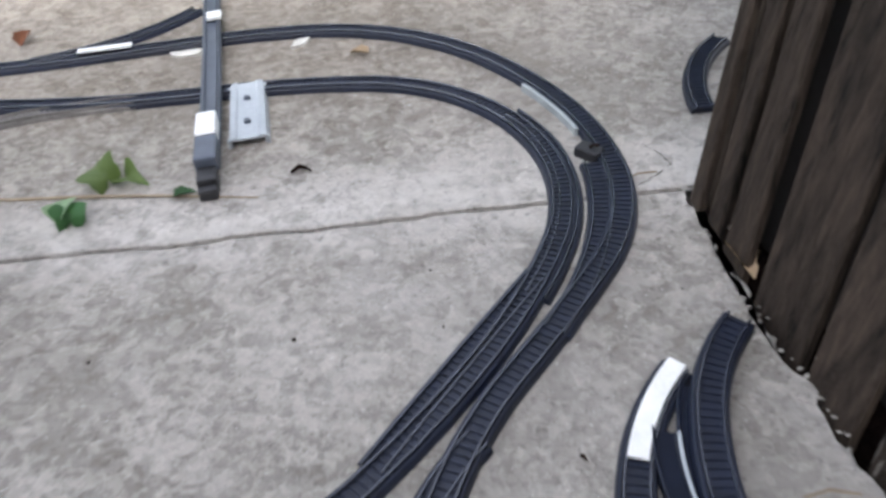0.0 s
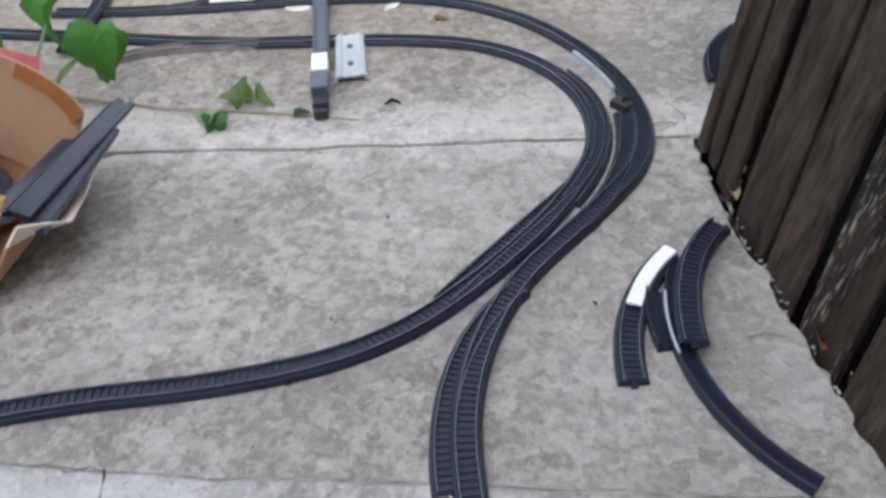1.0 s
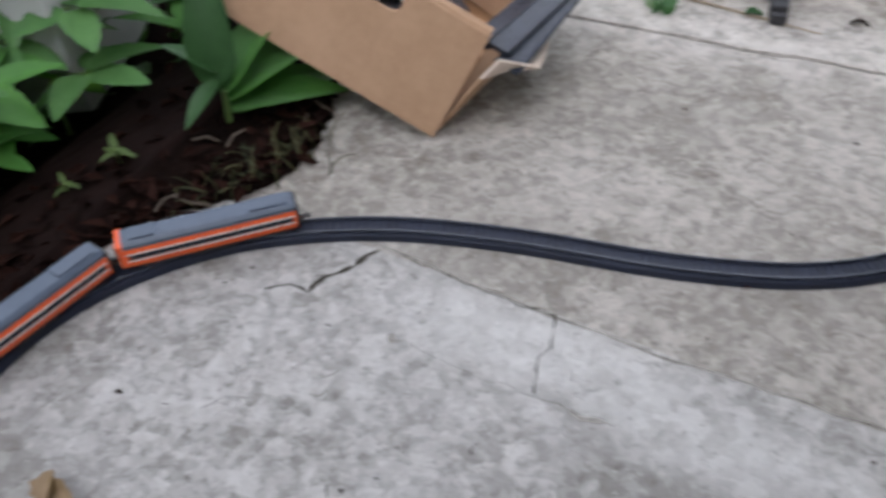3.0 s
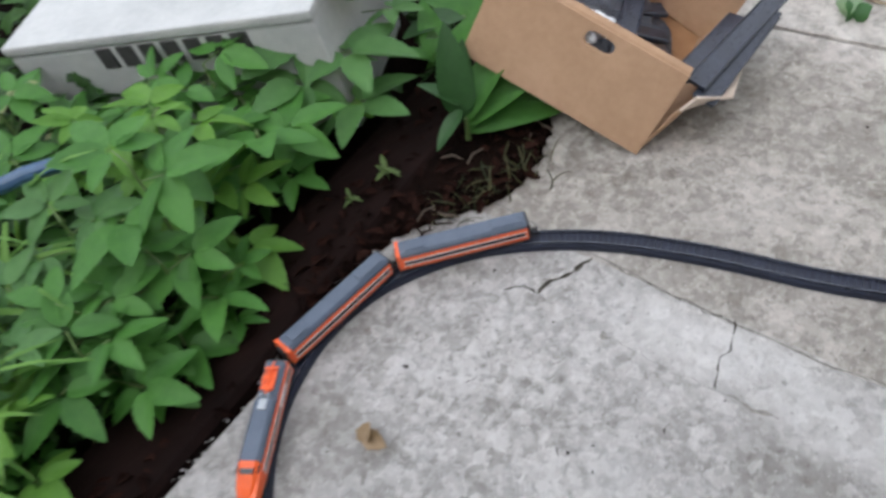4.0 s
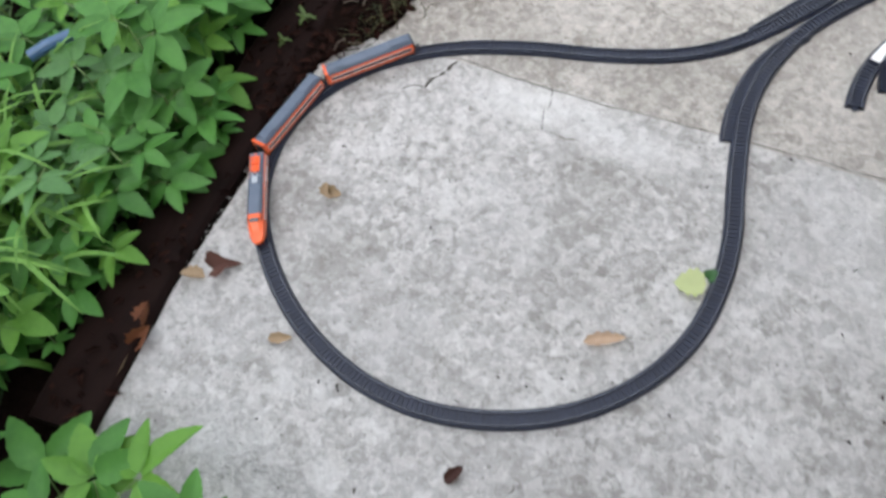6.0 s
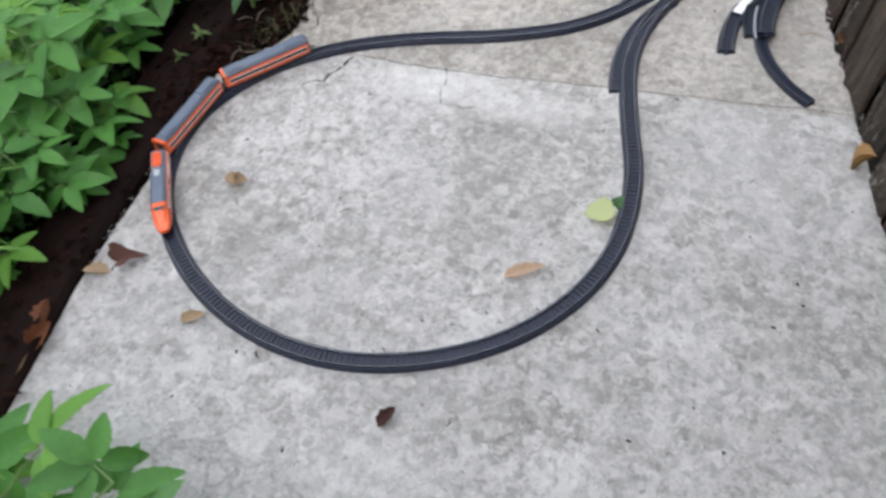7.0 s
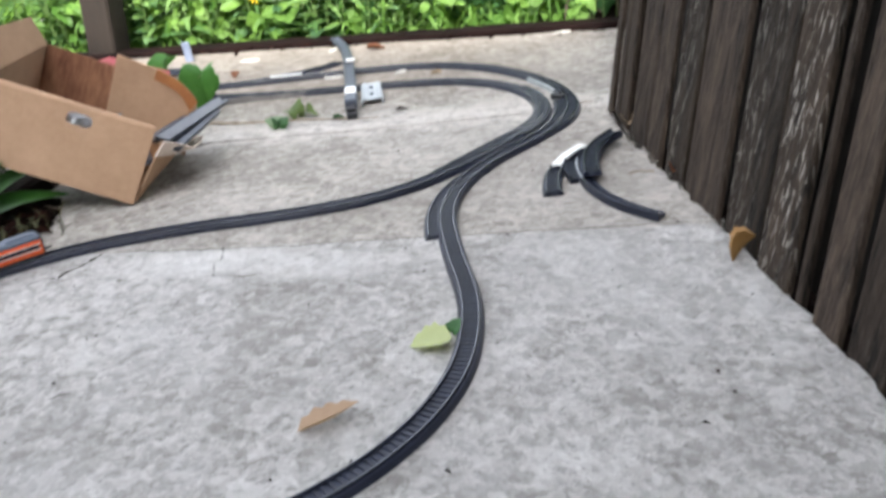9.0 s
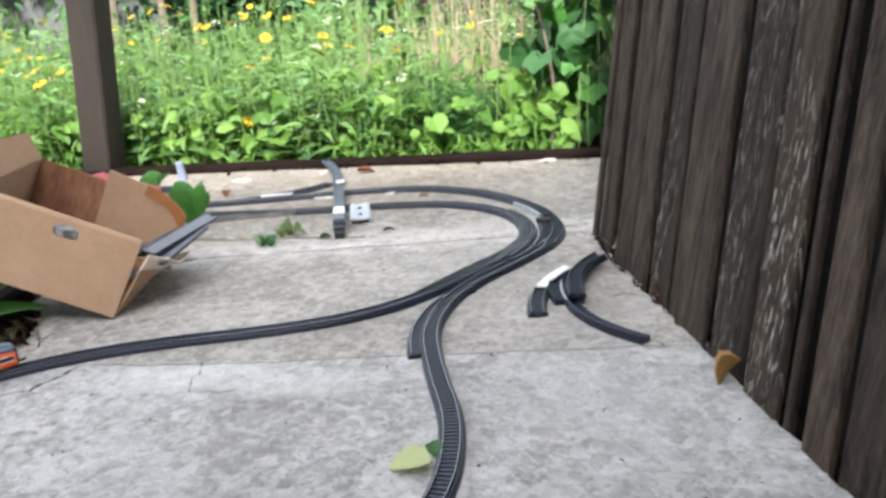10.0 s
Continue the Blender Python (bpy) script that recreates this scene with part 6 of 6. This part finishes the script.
for _ in range(260):
    p = shed_at(rc.uniform(0.02, 1.5), 0.010 + abs(rc.gauss(0.0, 0.012)))
    s = rc.uniform(0.0008, 0.0024)
    ms.append(pose(p.x, p.y, 0.001, 0, 0, rc.uniform(0, 360)) @ Matrix.Diagonal((s * 1.4, s, s * 0.8, 1)))
for _ in range(500):
    y = rc.uniform(-0.45, 0.45)
    ms.append(pose(-0.447 - 0.14 * y + rc.uniform(-0.02, 0.035), y, 0.001, 0, 0, rc.uniform(0, 360)) @ Matrix.Diagonal((rc.uniform(0.001, 0.003), 0.0016, 0.001, 1)))
scatter("grit", pebble, ms, M_CONCRETE, "crumbs of broken concrete and grit", "grit")
ms = []
for _ in range(110):
    s = rc.uniform(0.12, 0.35)
    ms.append(pose(rc.uniform(-0.35, 0.85), rc.uniform(-0.95, 1.0), 0.0015, rc.uniform(-20, 20), rc.uniform(-20, 20), rc.uniform(0, 360)) @ Matrix.Diagonal((s, s, s, 1)))
scatter("debris_specks", [leaf_shape(0.03, 0.013, 0.4, 0.2, 0.1, 3), leaf_shape(0.02, 0.016, 0.5, 0.2, 0.1, 3)], ms, M_LEAF_DEAD, "dark specks of leaf debris on the concrete", "debris")
litter = [leaf_shape(0.03, 0.013, 0.4, 0.2, 0.1, 3), leaf_shape(0.02, 0.012, 0.5, 0.2, 0.1, 3)]
ms = []
for _ in range(130):
    y = rc.uniform(-0.45, 0.62)
    ms.append(pose(-0.500 - 0.15 * y + rc.gauss(-0.01, 0.025), y, rc.uniform(0.012, 0.020), rc.uniform(-30, 30), rc.uniform(-30, 30), rc.uniform(0, 360)))
for _ in range(170):
    y = rc.uniform(0.16, 0.63)
    edge = -0.49 if y < 0.33 else (-0.49 + 0.6 * (y - 0.33) if y < 0.485 else -0.40 - 0.3 * (y - 0.485))
    ms.append(pose(edge - abs(rc.gauss(0, 0.05)) + 0.008, y, rc.uniform(0.006, 0.018), rc.uniform(-40, 40), rc.uniform(-40, 40), rc.uniform(0, 360)))
for _ in range(70):
    ms.append(pose(rc.uniform(-1.1, 0.5), 1.905 - abs(rc.gauss(0, 0.03)), rc.uniform(0.002, 0.008), rc.uniform(-30, 30), rc.uniform(-30, 30), rc.uniform(0, 360)))
scatter("leaf_litter", litter, ms, M_LEAF_DEAD, "dark dead leaf litter along the sill", "leaf litter")


# ---- things in the bed ----
fb = thing("foam_box", pose(-1.018, 0.432, 0.06, 0, -6, 31), "white foam box with black print half hidden in the plants", "box")
bm = bmesh.new()
box(bm, -0.285, 0.285, -0.135, 0.135, -0.095, 0.112, 0.006)
part("box_body", bm, M_STYRO, fb)
bm = bmesh.new()
box(bm, -0.288, 0.288, -0.138, 0.138, 0.1135, 0.132, 0.005)
part("lid", bm, M_STYRO, fb)
for k in range(7):
    bm = bmesh.new()
    x = -0.110 + 0.042 * k
    box(bm, x, x + 0.029, -0.1375, -0.1345, 0.071, 0.109, 0.0005)
    part("print_bar", bm, M_INK, fb)
bm = bmesh.new()
tube(bm, [(-0.04, -0.005, 0), (0.0, 0.0, 0.004), (0.04, 0.006, 0)], 0.011, 12)
tagged(part("hose_piece", bm, M_BLUE, m=pose(-0.805, 0.032, 0.205, 0, 0, 56)), "short piece of blue hose among the leaves", "hose")

# squash seedling by the box
sq = thing("squash_plant", pose(-0.47, 1.02, 0), "young squash plant with round green leaves beside the box", "plant")
SQ = [mesh_of("squash_leaf", *round_leaf(rl.uniform(0.075, 0.095), 5, 0.12, 1.7), M_LEAF) for _ in range(3)]
for x, y, z, yaw, tilt in ((0.09, 0.10, 0.115, -80, 48), (-0.03, 0.17, 0.125, -120, 42), (0.05, 0.14, 0.085, -40, 50), (-0.14, 0.12, 0.10, -100, 40), (-0.08, 0.05, 0.12, -60, 45), (-0.2, 0.16, 0.11, 120, 10)):
    shared("leaf", rl.choice(SQ), sq, pose(x, y, z, 0, tilt, yaw))
    bm = bmesh.new()
    tube(bm, [(0, 0, 0), (x * 0.5, y * 0.5, z * 0.7), (x, y, z)], 0.0025, 5)
    part("stalk", bm, M_STEM, sq)
bm = bmesh.new()
tube(bm, [(0.0, 0.0, -0.004), (-0.002, 0.0, 0.03), (-0.004, 0.0, 0.058)], [0.014, 0.012, 0.013], 10)
tagged(part("plastic_stake", bm, M_STAKE, m=pose(-0.795, 1.80, 0.0)), "stubby pale blue-grey plastic stake by the far sill", "stake")



# ---- the garden beyond the sill ----
rg = random.Random(77)
def slim_leaf(length, width, droop=0.4, n=4):
    """A light leaf blade, three points across."""
    vs, fs = [], []
    for i in range(n + 1):
        t = i / n
        w = max(0.0006, width * math.sin(math.pi * t ** 0.8) ** 0.9)
        z = -droop * length * t * t
        vs += [(length * t, -w / 2, z + 0.16 * w), (length * t, 0, z), (length * t, w / 2, z + 0.16 * w)]
    for i in range(n):
        for j in range(2):
            a = 3 * i + j
            fs.append((a, a + 3, a + 4, a + 1))
    return np.array(vs), fs


lance = [slim_leaf(0.105, 0.030, 0.5), slim_leaf(0.085, 0.034, 0.4), slim_leaf(0.12, 0.026, 0.6)]
oval = [slim_leaf(0.075, 0.046, 0.35), slim_leaf(0.055, 0.036, 0.3)]
narrow = [leaf_shape(0.05, 0.009, 0.2, 0.3, 0.0, 3)]
stem_t = [rod((0, 0, 0), (0, 0, 1), 0.0026, 4)]


def garden_spot(y0=2.05, y1=4.6):
    y = y0 + (y1 - y0) * rg.random() ** 1.3
    return rg.uniform(-1.4 - 0.75 * (y - 1.6), 0.9 + 0.35 * (y - 1.6)), y


leaf_a, leaf_b, leaf_c, stems, yel, whites = [], [], [], [], [], []
for k in range(1900):
    x, y = garden_spot()
    kind = rg.random()
    h = rg.uniform(0.14, 0.38) + 0.07 * (y - 2.0)
    if kind < 0.16:
        h = h * 1.15 + 0.10
    if x > -0.10 and y < 2.75:
        continue
    lx, ly = rg.gauss(0, 5), rg.gauss(0, 5)
    base = pose(x, y, -0.04, lx, ly, rg.uniform(0, 360))
    stems.append(base @ Matrix.Diagonal((0.8, 0.8, h, 1)))
    if kind < 0.62:
        for j in range(rg.randint(7, 12)):
            t = rg.uniform(0.1, 0.98)
            s = rg.uniform(0.6, 1.25) * (1.1 - 0.5 * t)
            leaf_a.append(base @ pose(0, 0, h * t, 0, 0, j * 137.5) @ pose(0, 0, 0, rg.uniform(-20, 20), rg.uniform(-55, -5), 0) @ Matrix.Diagonal((s, s, s, 1)))
    elif kind < 0.84:
        for j in range(rg.randint(8, 14)):
            t = rg.uniform(0.05, 0.95)
            s = rg.uniform(0.7, 1.3) * (1.15 - 0.5 * t)
            leaf_b.append(base @ pose(0, 0, h * t, 0, 0, j * 137.5) @ pose(0, 0, 0, rg.uniform(-20, 20), rg.uniform(-40, 10), 0) @ Matrix.Diagonal((s, s, s, 1)))
    else:
        for j in range(34):
            t = 0.1 + 0.9 * j / 34
            leaf_c.append(base @ pose(0, 0, h * t, 0, 0, j * 137.5) @ pose(0, 0, 0, 0, rg.uniform(-45, -20), 0) @ Matrix.Diagonal((1.2 - 0.5 * t,) * 3 + (1,)))
    top = pose(*(base @ Vector((0, 0, h))), rg.uniform(-15, 40), rg.uniform(-35, 35), 0)
    r = rg.random()
    if (kind < 0.16 and r < 0.26) or (kind < 0.62 and r < 0.022):
        yel.append(top)
    elif 0.62 < kind < 0.84 and r < 0.24:
        for _ in range(5):
            whites.append(top @ pose(rg.gauss(0, 0.02), rg.gauss(0, 0.02), rg.uniform(0, 0.015)))
scatter("meadow_leaves", lance, leaf_a, M_MEADOW, "bright green lance-leaved flowering plants beyond the patio", "garden plants")
scatter("meadow_herbs", oval, leaf_b, M_MEADOW_B, "mid-green bushy herbs beyond the patio", "garden plants")
for k in range(46):
    x, y, h = rg.uniform(-0.14, 0.16), rg.uniform(2.12, 2.6), rg.uniform(0.16, 0.30)
    base = pose(x, y, -0.04, rg.gauss(0, 4), rg.gauss(0, 4), rg.uniform(0, 360))
    stems.append(base @ Matrix.Diagonal((0.8, 0.8, h, 1)))
    for j in range(44):
        t = 0.08 + 0.92 * j / 44
        leaf_c.append(base @ pose(0, 0, h * t, 0, 0, j * 137.5) @ pose(0, 0, 0, 0, rg.uniform(-40, -5), 0) @ Matrix.Diagonal((1.5 - 0.6 * t,) * 3 + (1,)))
for k in range(14):
    x, y, h = rg.uniform(-2.5, -1.65), rg.uniform(2.5, 3.1), rg.uniform(0.30, 0.46)
    base = pose(x, y, -0.04, rg.gauss(0, 5), rg.gauss(0, 5), rg.uniform(0, 360))
    stems.append(base @ Matrix.Diagonal((0.8, 0.8, h, 1)))
    yel.append(pose(*(base @ Vector((0, 0, h))), rg.uniform(5, 50), rg.uniform(-30, 30), 0) @ Matrix.Diagonal((1.1, 1.1, 1.1, 1)))
scatter("feathery_herbs", narrow, leaf_c, M_LEAF_FEATHER, "feathery narrow-leaved herbs beyond the patio", "garden plants")
for k in range(420):
    x, y = garden_spot(2.15, 4.2)
    stems.append(pose(x, y, -0.04, rg.gauss(0, 4), rg.gauss(0, 4), 0) @ Matrix.Diagonal((0.7, 0.7, rg.uniform(0.25, 0.62), 1)))
scatter("meadow_stems", stem_t, stems, M_STEM, "thin green stems of the garden plants", "stems")


def daisy(r, n=11):
    parts = []
    for k in range(n):
        parts.append(place(leaf_shape(r, r * 0.42, 0.05, 0.25, 0.0, 3), pose(0, 0, 0, 0, 0, 360 * k / n) @ pose(0.15 * r, 0, 0)))
    return joined(parts)


scatter("yellow_blooms", [daisy(0.025), daisy(0.020, 9)], yel, M_YELLOW, "yellow daisy-like blooms on tall stems", "flowers")
bm = bmesh.new()
bmesh.ops.create_icosphere(bm, subdivisions=1, radius=0.007)
eye_v = np.array([v.co[:] for v in bm.verts])
bm.verts.index_update()
eye_f = [tuple(v.index for v in f.verts) for f in bm.faces]
bm.free()
scatter("bloom_eyes", [(eye_v, eye_f)], yel, M_EYE, "dark brown centres of the yellow blooms", "flowers")
scatter("white_blooms", [daisy(0.008, 5), daisy(0.010, 6)], whites, M_BLOOM, "small white blooms in loose heads", "flowers")
# a dry brown shrub of bare twigs among the herbs
rt = random.Random(9)
twigs = []
for _ in range(36):
    h = rt.uniform(0.30, 0.56)
    base = pose(rt.gauss(-0.10, 0.13), rt.uniform(2.62, 2.95), -0.04, rt.gauss(0, 7), rt.gauss(0, 7), rt.uniform(0, 360))
    twigs.append(base @ Matrix.Diagonal((1.0, 1.0, h, 1)))
    for _ in range(7):
        t = rt.uniform(0.35, 0.95)
        twigs.append(base @ pose(0, 0, h * t, 0, 0, rt.uniform(0, 360)) @ pose(0, 0, 0, 0, rt.uniform(20, 65), 0) @ Matrix.Diagonal((0.6, 0.6, rt.uniform(0.05, 0.14), 1)))
scatter("dry_shrub", stem_t, twigs, M_STEM_DRY, "dry brown shrub of bare twigs beyond the patio", "shrub")
# long grass along the sill
ms = []
for _ in range(900):
    y = 2.02 + 0.75 * rg.random() ** 2
    ms.append(pose(rg.uniform(-2.2, 0.35), y + rg.uniform(0, 0.8), -0.05, rg.uniform(-10, 10), rg.uniform(-10, 10), rg.uniform(0, 360)) @ Matrix.Diagonal((0.45, 0.75, rg.uniform(0.7, 1.35), 1)))
for _ in range(900):
    y = 2.03 + 0.35 * rg.random()
    ms.append(pose(rg.uniform(-2.2, 0.40), y, -0.05, rg.uniform(-14, 14), rg.uniform(-14, 14), rg.uniform(0, 360)) @ Matrix.Diagonal((0.4, 1.0, rg.uniform(0.35, 0.75), 1)))
scatter("long_grass", blades, ms, M_VERGE, "long light green grass along the far sill", "grass")
# yellow-green round leaves low down by the sill
ms = []
lowleaf = [round_leaf(0.075, 5, 0.08, 0.4, 12, 2), leaf_shape(0.09, 0.048, 0.15, 0.25, 0.0, 5), leaf_shape(0.075, 0.042, 0.15, 0.25, 0.0, 5)]
for _ in range(1500):
    x = rg.uniform(-2.1, 0.42)
    if -0.2 < x < 0.18 and rg.random() < 0.7:
        continue
    y = 2.06 + 1.0 * rg.random() ** 1.4
    sz = rg.uniform(0.5, 1.15)
    ms.append(pose(x, y, rg.uniform(0.0, 0.17) + 0.10 * (y - 2.06), rg.uniform(10, 80), rg.uniform(-40, 40), rg.uniform(-80, 80)) @ Matrix.Diagonal((sz, sz, sz, 1)))
scatter("low_round_leaves", lowleaf, ms, M_LOW, "yellow-green round leaves low along the sill", "garden plants")

# the vine that hangs at the shed's corner
vine = thing("hanging_vine", pose(0.50, 2.25, 0), "dense dark green vine with broad lobed leaves behind the shed corner", "vine")
VL = [mesh_of("vine_leaf", *round_leaf(rl.uniform(0.085, 0.115), 5, 0.13, 0.35, 16, 2), M_LEAF_DARK) for _ in range(4)]
VLL = [mesh_of("vine_leaf_light", *round_leaf(rl.uniform(0.085, 0.115), 5, 0.13, 0.35, 16, 2), M_LEAF) for _ in range(3)]
rv = random.Random(31)
for k in range(16):
    x0, y0 = rv.uniform(-0.17, 0.5), rv.uniform(-0.10, 0.30)
    bm = bmesh.new()
    tube(bm, [(x0 + 0.03 * math.sin(i * 1.3 + k), y0 + 0.03 * math.cos(i * 1.7 + k), -0.04 + 0.16 * i) for i in range(11)], [0.005] * 6 + [0.003] * 5, 5)
    part("stem", bm, M_TWIG, vine)
    for j in range(38):
        z = rv.uniform(0.0, 0.9) if j < 28 else rv.uniform(0.9, 1.5)
        if x0 < -0.02 and z < 0.14 and rv.random() < 0.6:
            continue
        shared("leaf", rv.choice(VL if rv.random() < 0.8 else VLL), vine, pose(x0 + rv.gauss(0, 0.07), y0 + rv.gauss(0, 0.06), z, 0, 0, rv.uniform(0, 360)) @ pose(0, 0, 0, rv.uniform(-25, 25), rv.uniform(25, 80), 0))

# shrubs and trees that close the garden
def shrub(x, y, r, h, leaves, templates, material, label, seed, name="shrub", stems_n=7, stem_mat=None):
    ob = thing(name, pose(x, y, -0.04), label, "shrub", "shrubs at the garden's end")
    rr = random.Random(seed)
    for k in range(stems_n):
        a = rr.uniform(0, 6.28)
        bm = bmesh.new()
        tip = Vector((math.cos(a) * r * rr.uniform(0.2, 0.8), math.sin(a) * r * rr.uniform(0.2, 0.8), h * rr.uniform(0.6, 0.95)))
        mid = tip * 0.5 + Vector((rr.gauss(0, 0.05), rr.gauss(0, 0.05), 0))
        tube(bm, [(0.05 * math.cos(a), 0.05 * math.sin(a), 0), mid, tip], [0.018, 0.012, 0.005], 6)
        part("limb", bm, stem_mat or M_STEM_DRY, ob)
    ms = []
    centres = [Vector((rr.gauss(0, r * 0.45), rr.gauss(0, r * 0.4), h * (0.12 + 0.85 * rr.random()))) for _ in range(26)]
    for _ in range(leaves):
        c = rr.choice(centres)
        p = c + Vector((rr.gauss(0, r * 0.18), rr.gauss(0, r * 0.18), rr.gauss(0, h * 0.06)))
        if p.z < 0.02:
            continue
        s = rr.uniform(0.8, 1.5)
        ms.append(pose(*p, rr.uniform(-60, 60), rr.uniform(-60, 60), rr.uniform(0, 360)) @ Matrix.Diagonal((s, s, s, 1)))
    vs, fs, k = [], [], 0
    for i, m in enumerate(ms):
        v, f = templates[i % len(templates)]
        mm = np.array(m)
        vs.append(v @ mm[:3, :3].T + mm[:3, 3])
        fs += [tuple(q + k for q in t) for t in f]
        k += len(v)
    shared("crown", mesh_of("crown", np.concatenate(vs), fs, material), ob)
    return ob


rough_leaf = [leaf_shape(0.11, 0.055, 0.2, 0.3, 0.04, 3), leaf_shape(0.09, 0.05, 0.2, 0.3, 0.04, 3)]
for k, (x, y, r, h, mat) in enumerate(((-4.2, 6.0, 0.9, 2.0, M_MEADOW_B), (-3.0, 6.6, 0.9, 2.3, M_LEAF_DARK), (-2.5, 5.6, 0.6, 1.2, M_LEAF_DARK), (-1.5, 5.7, 0.7, 1.3, M_MEADOW_B), (-0.6, 5.8, 0.6, 1.3, M_LEAF_DARK), (0.15, 5.9, 0.6, 1.4, M_MEADOW_B), (-3.6, 6.0, 0.7, 1.6, M_LEAF_DARK), (1.0, 5.2, 0.6, 1.5, M_LEAF_DARK), (-2.0, 6.1, 0.8, 1.9, M_MEADOW_B), (-1.0, 6.7, 0.9, 2.4, M_LEAF_DARK), (0.6, 6.5, 0.8, 2.2, M_MEADOW_B), (1.6, 6.0, 0.9, 2.4, M_LEAF_DARK), (2.4, 4.6, 0.9, 2.2, M_LEAF_DARK), (1.5, 3.9, 0.6, 1.8, M_LEAF_DARK), (-5.2, 4.6, 0.9, 2.1, M_LEAF_DARK), (-3.6, 2.2, 0.7, 1.5, M_MEADOW_B), (-3.4, 0.6, 0.8, 1.5, M_LEAF_DARK), (-3.3, -1.0, 0.8, 1.6, M_MEADOW_B), (-2.8, -2.6, 0.8, 1.6, M_LEAF_DARK))):
    shrub(x, y, r, h, 1500, rough_leaf, mat, "tall green leafy shrub at the end of the garden", 100 + k)
shrub(-0.30, 4.7, 0.34, 1.0, 1800, narrow, M_TWIG, "dry brown twiggy bush behind the flowers", 300, "dry_bush", 34, M_TWIG)
for k, (x, y, h) in enumerate(((-2.68, 4.5, 2.6), (-2.30, 4.5, 2.6), (-2.22, 4.7, 2.4), (-3.3, 5.0, 2.5))):
    bm = bmesh.new()
    tube(bm, [(0, 0, -0.05), (0.03 * (-1) ** k, 0.02, h * 0.4), (-0.02, 0.0, h * 0.7), (0.06, 0.03, h)], [0.028, 0.022, 0.018, 0.010], 8)
    tagged(part("sapling_trunk", bm, M_TWIG, m=pose(x, y, 0)), "pale tan trunk of a slim sapling in the garden", "tree trunk")
bm = bmesh.new()
box(bm, -6.0, -2.9, -0.06, 0.06, -0.1, 1.1, 0.01)
tagged(part("wall_garden", bm, M_FARWALL, m=pose(0, 5.75, 0, 0, 0, 0)), "low grey plastered garden wall behind the shrubs", "wall", kind="structure")
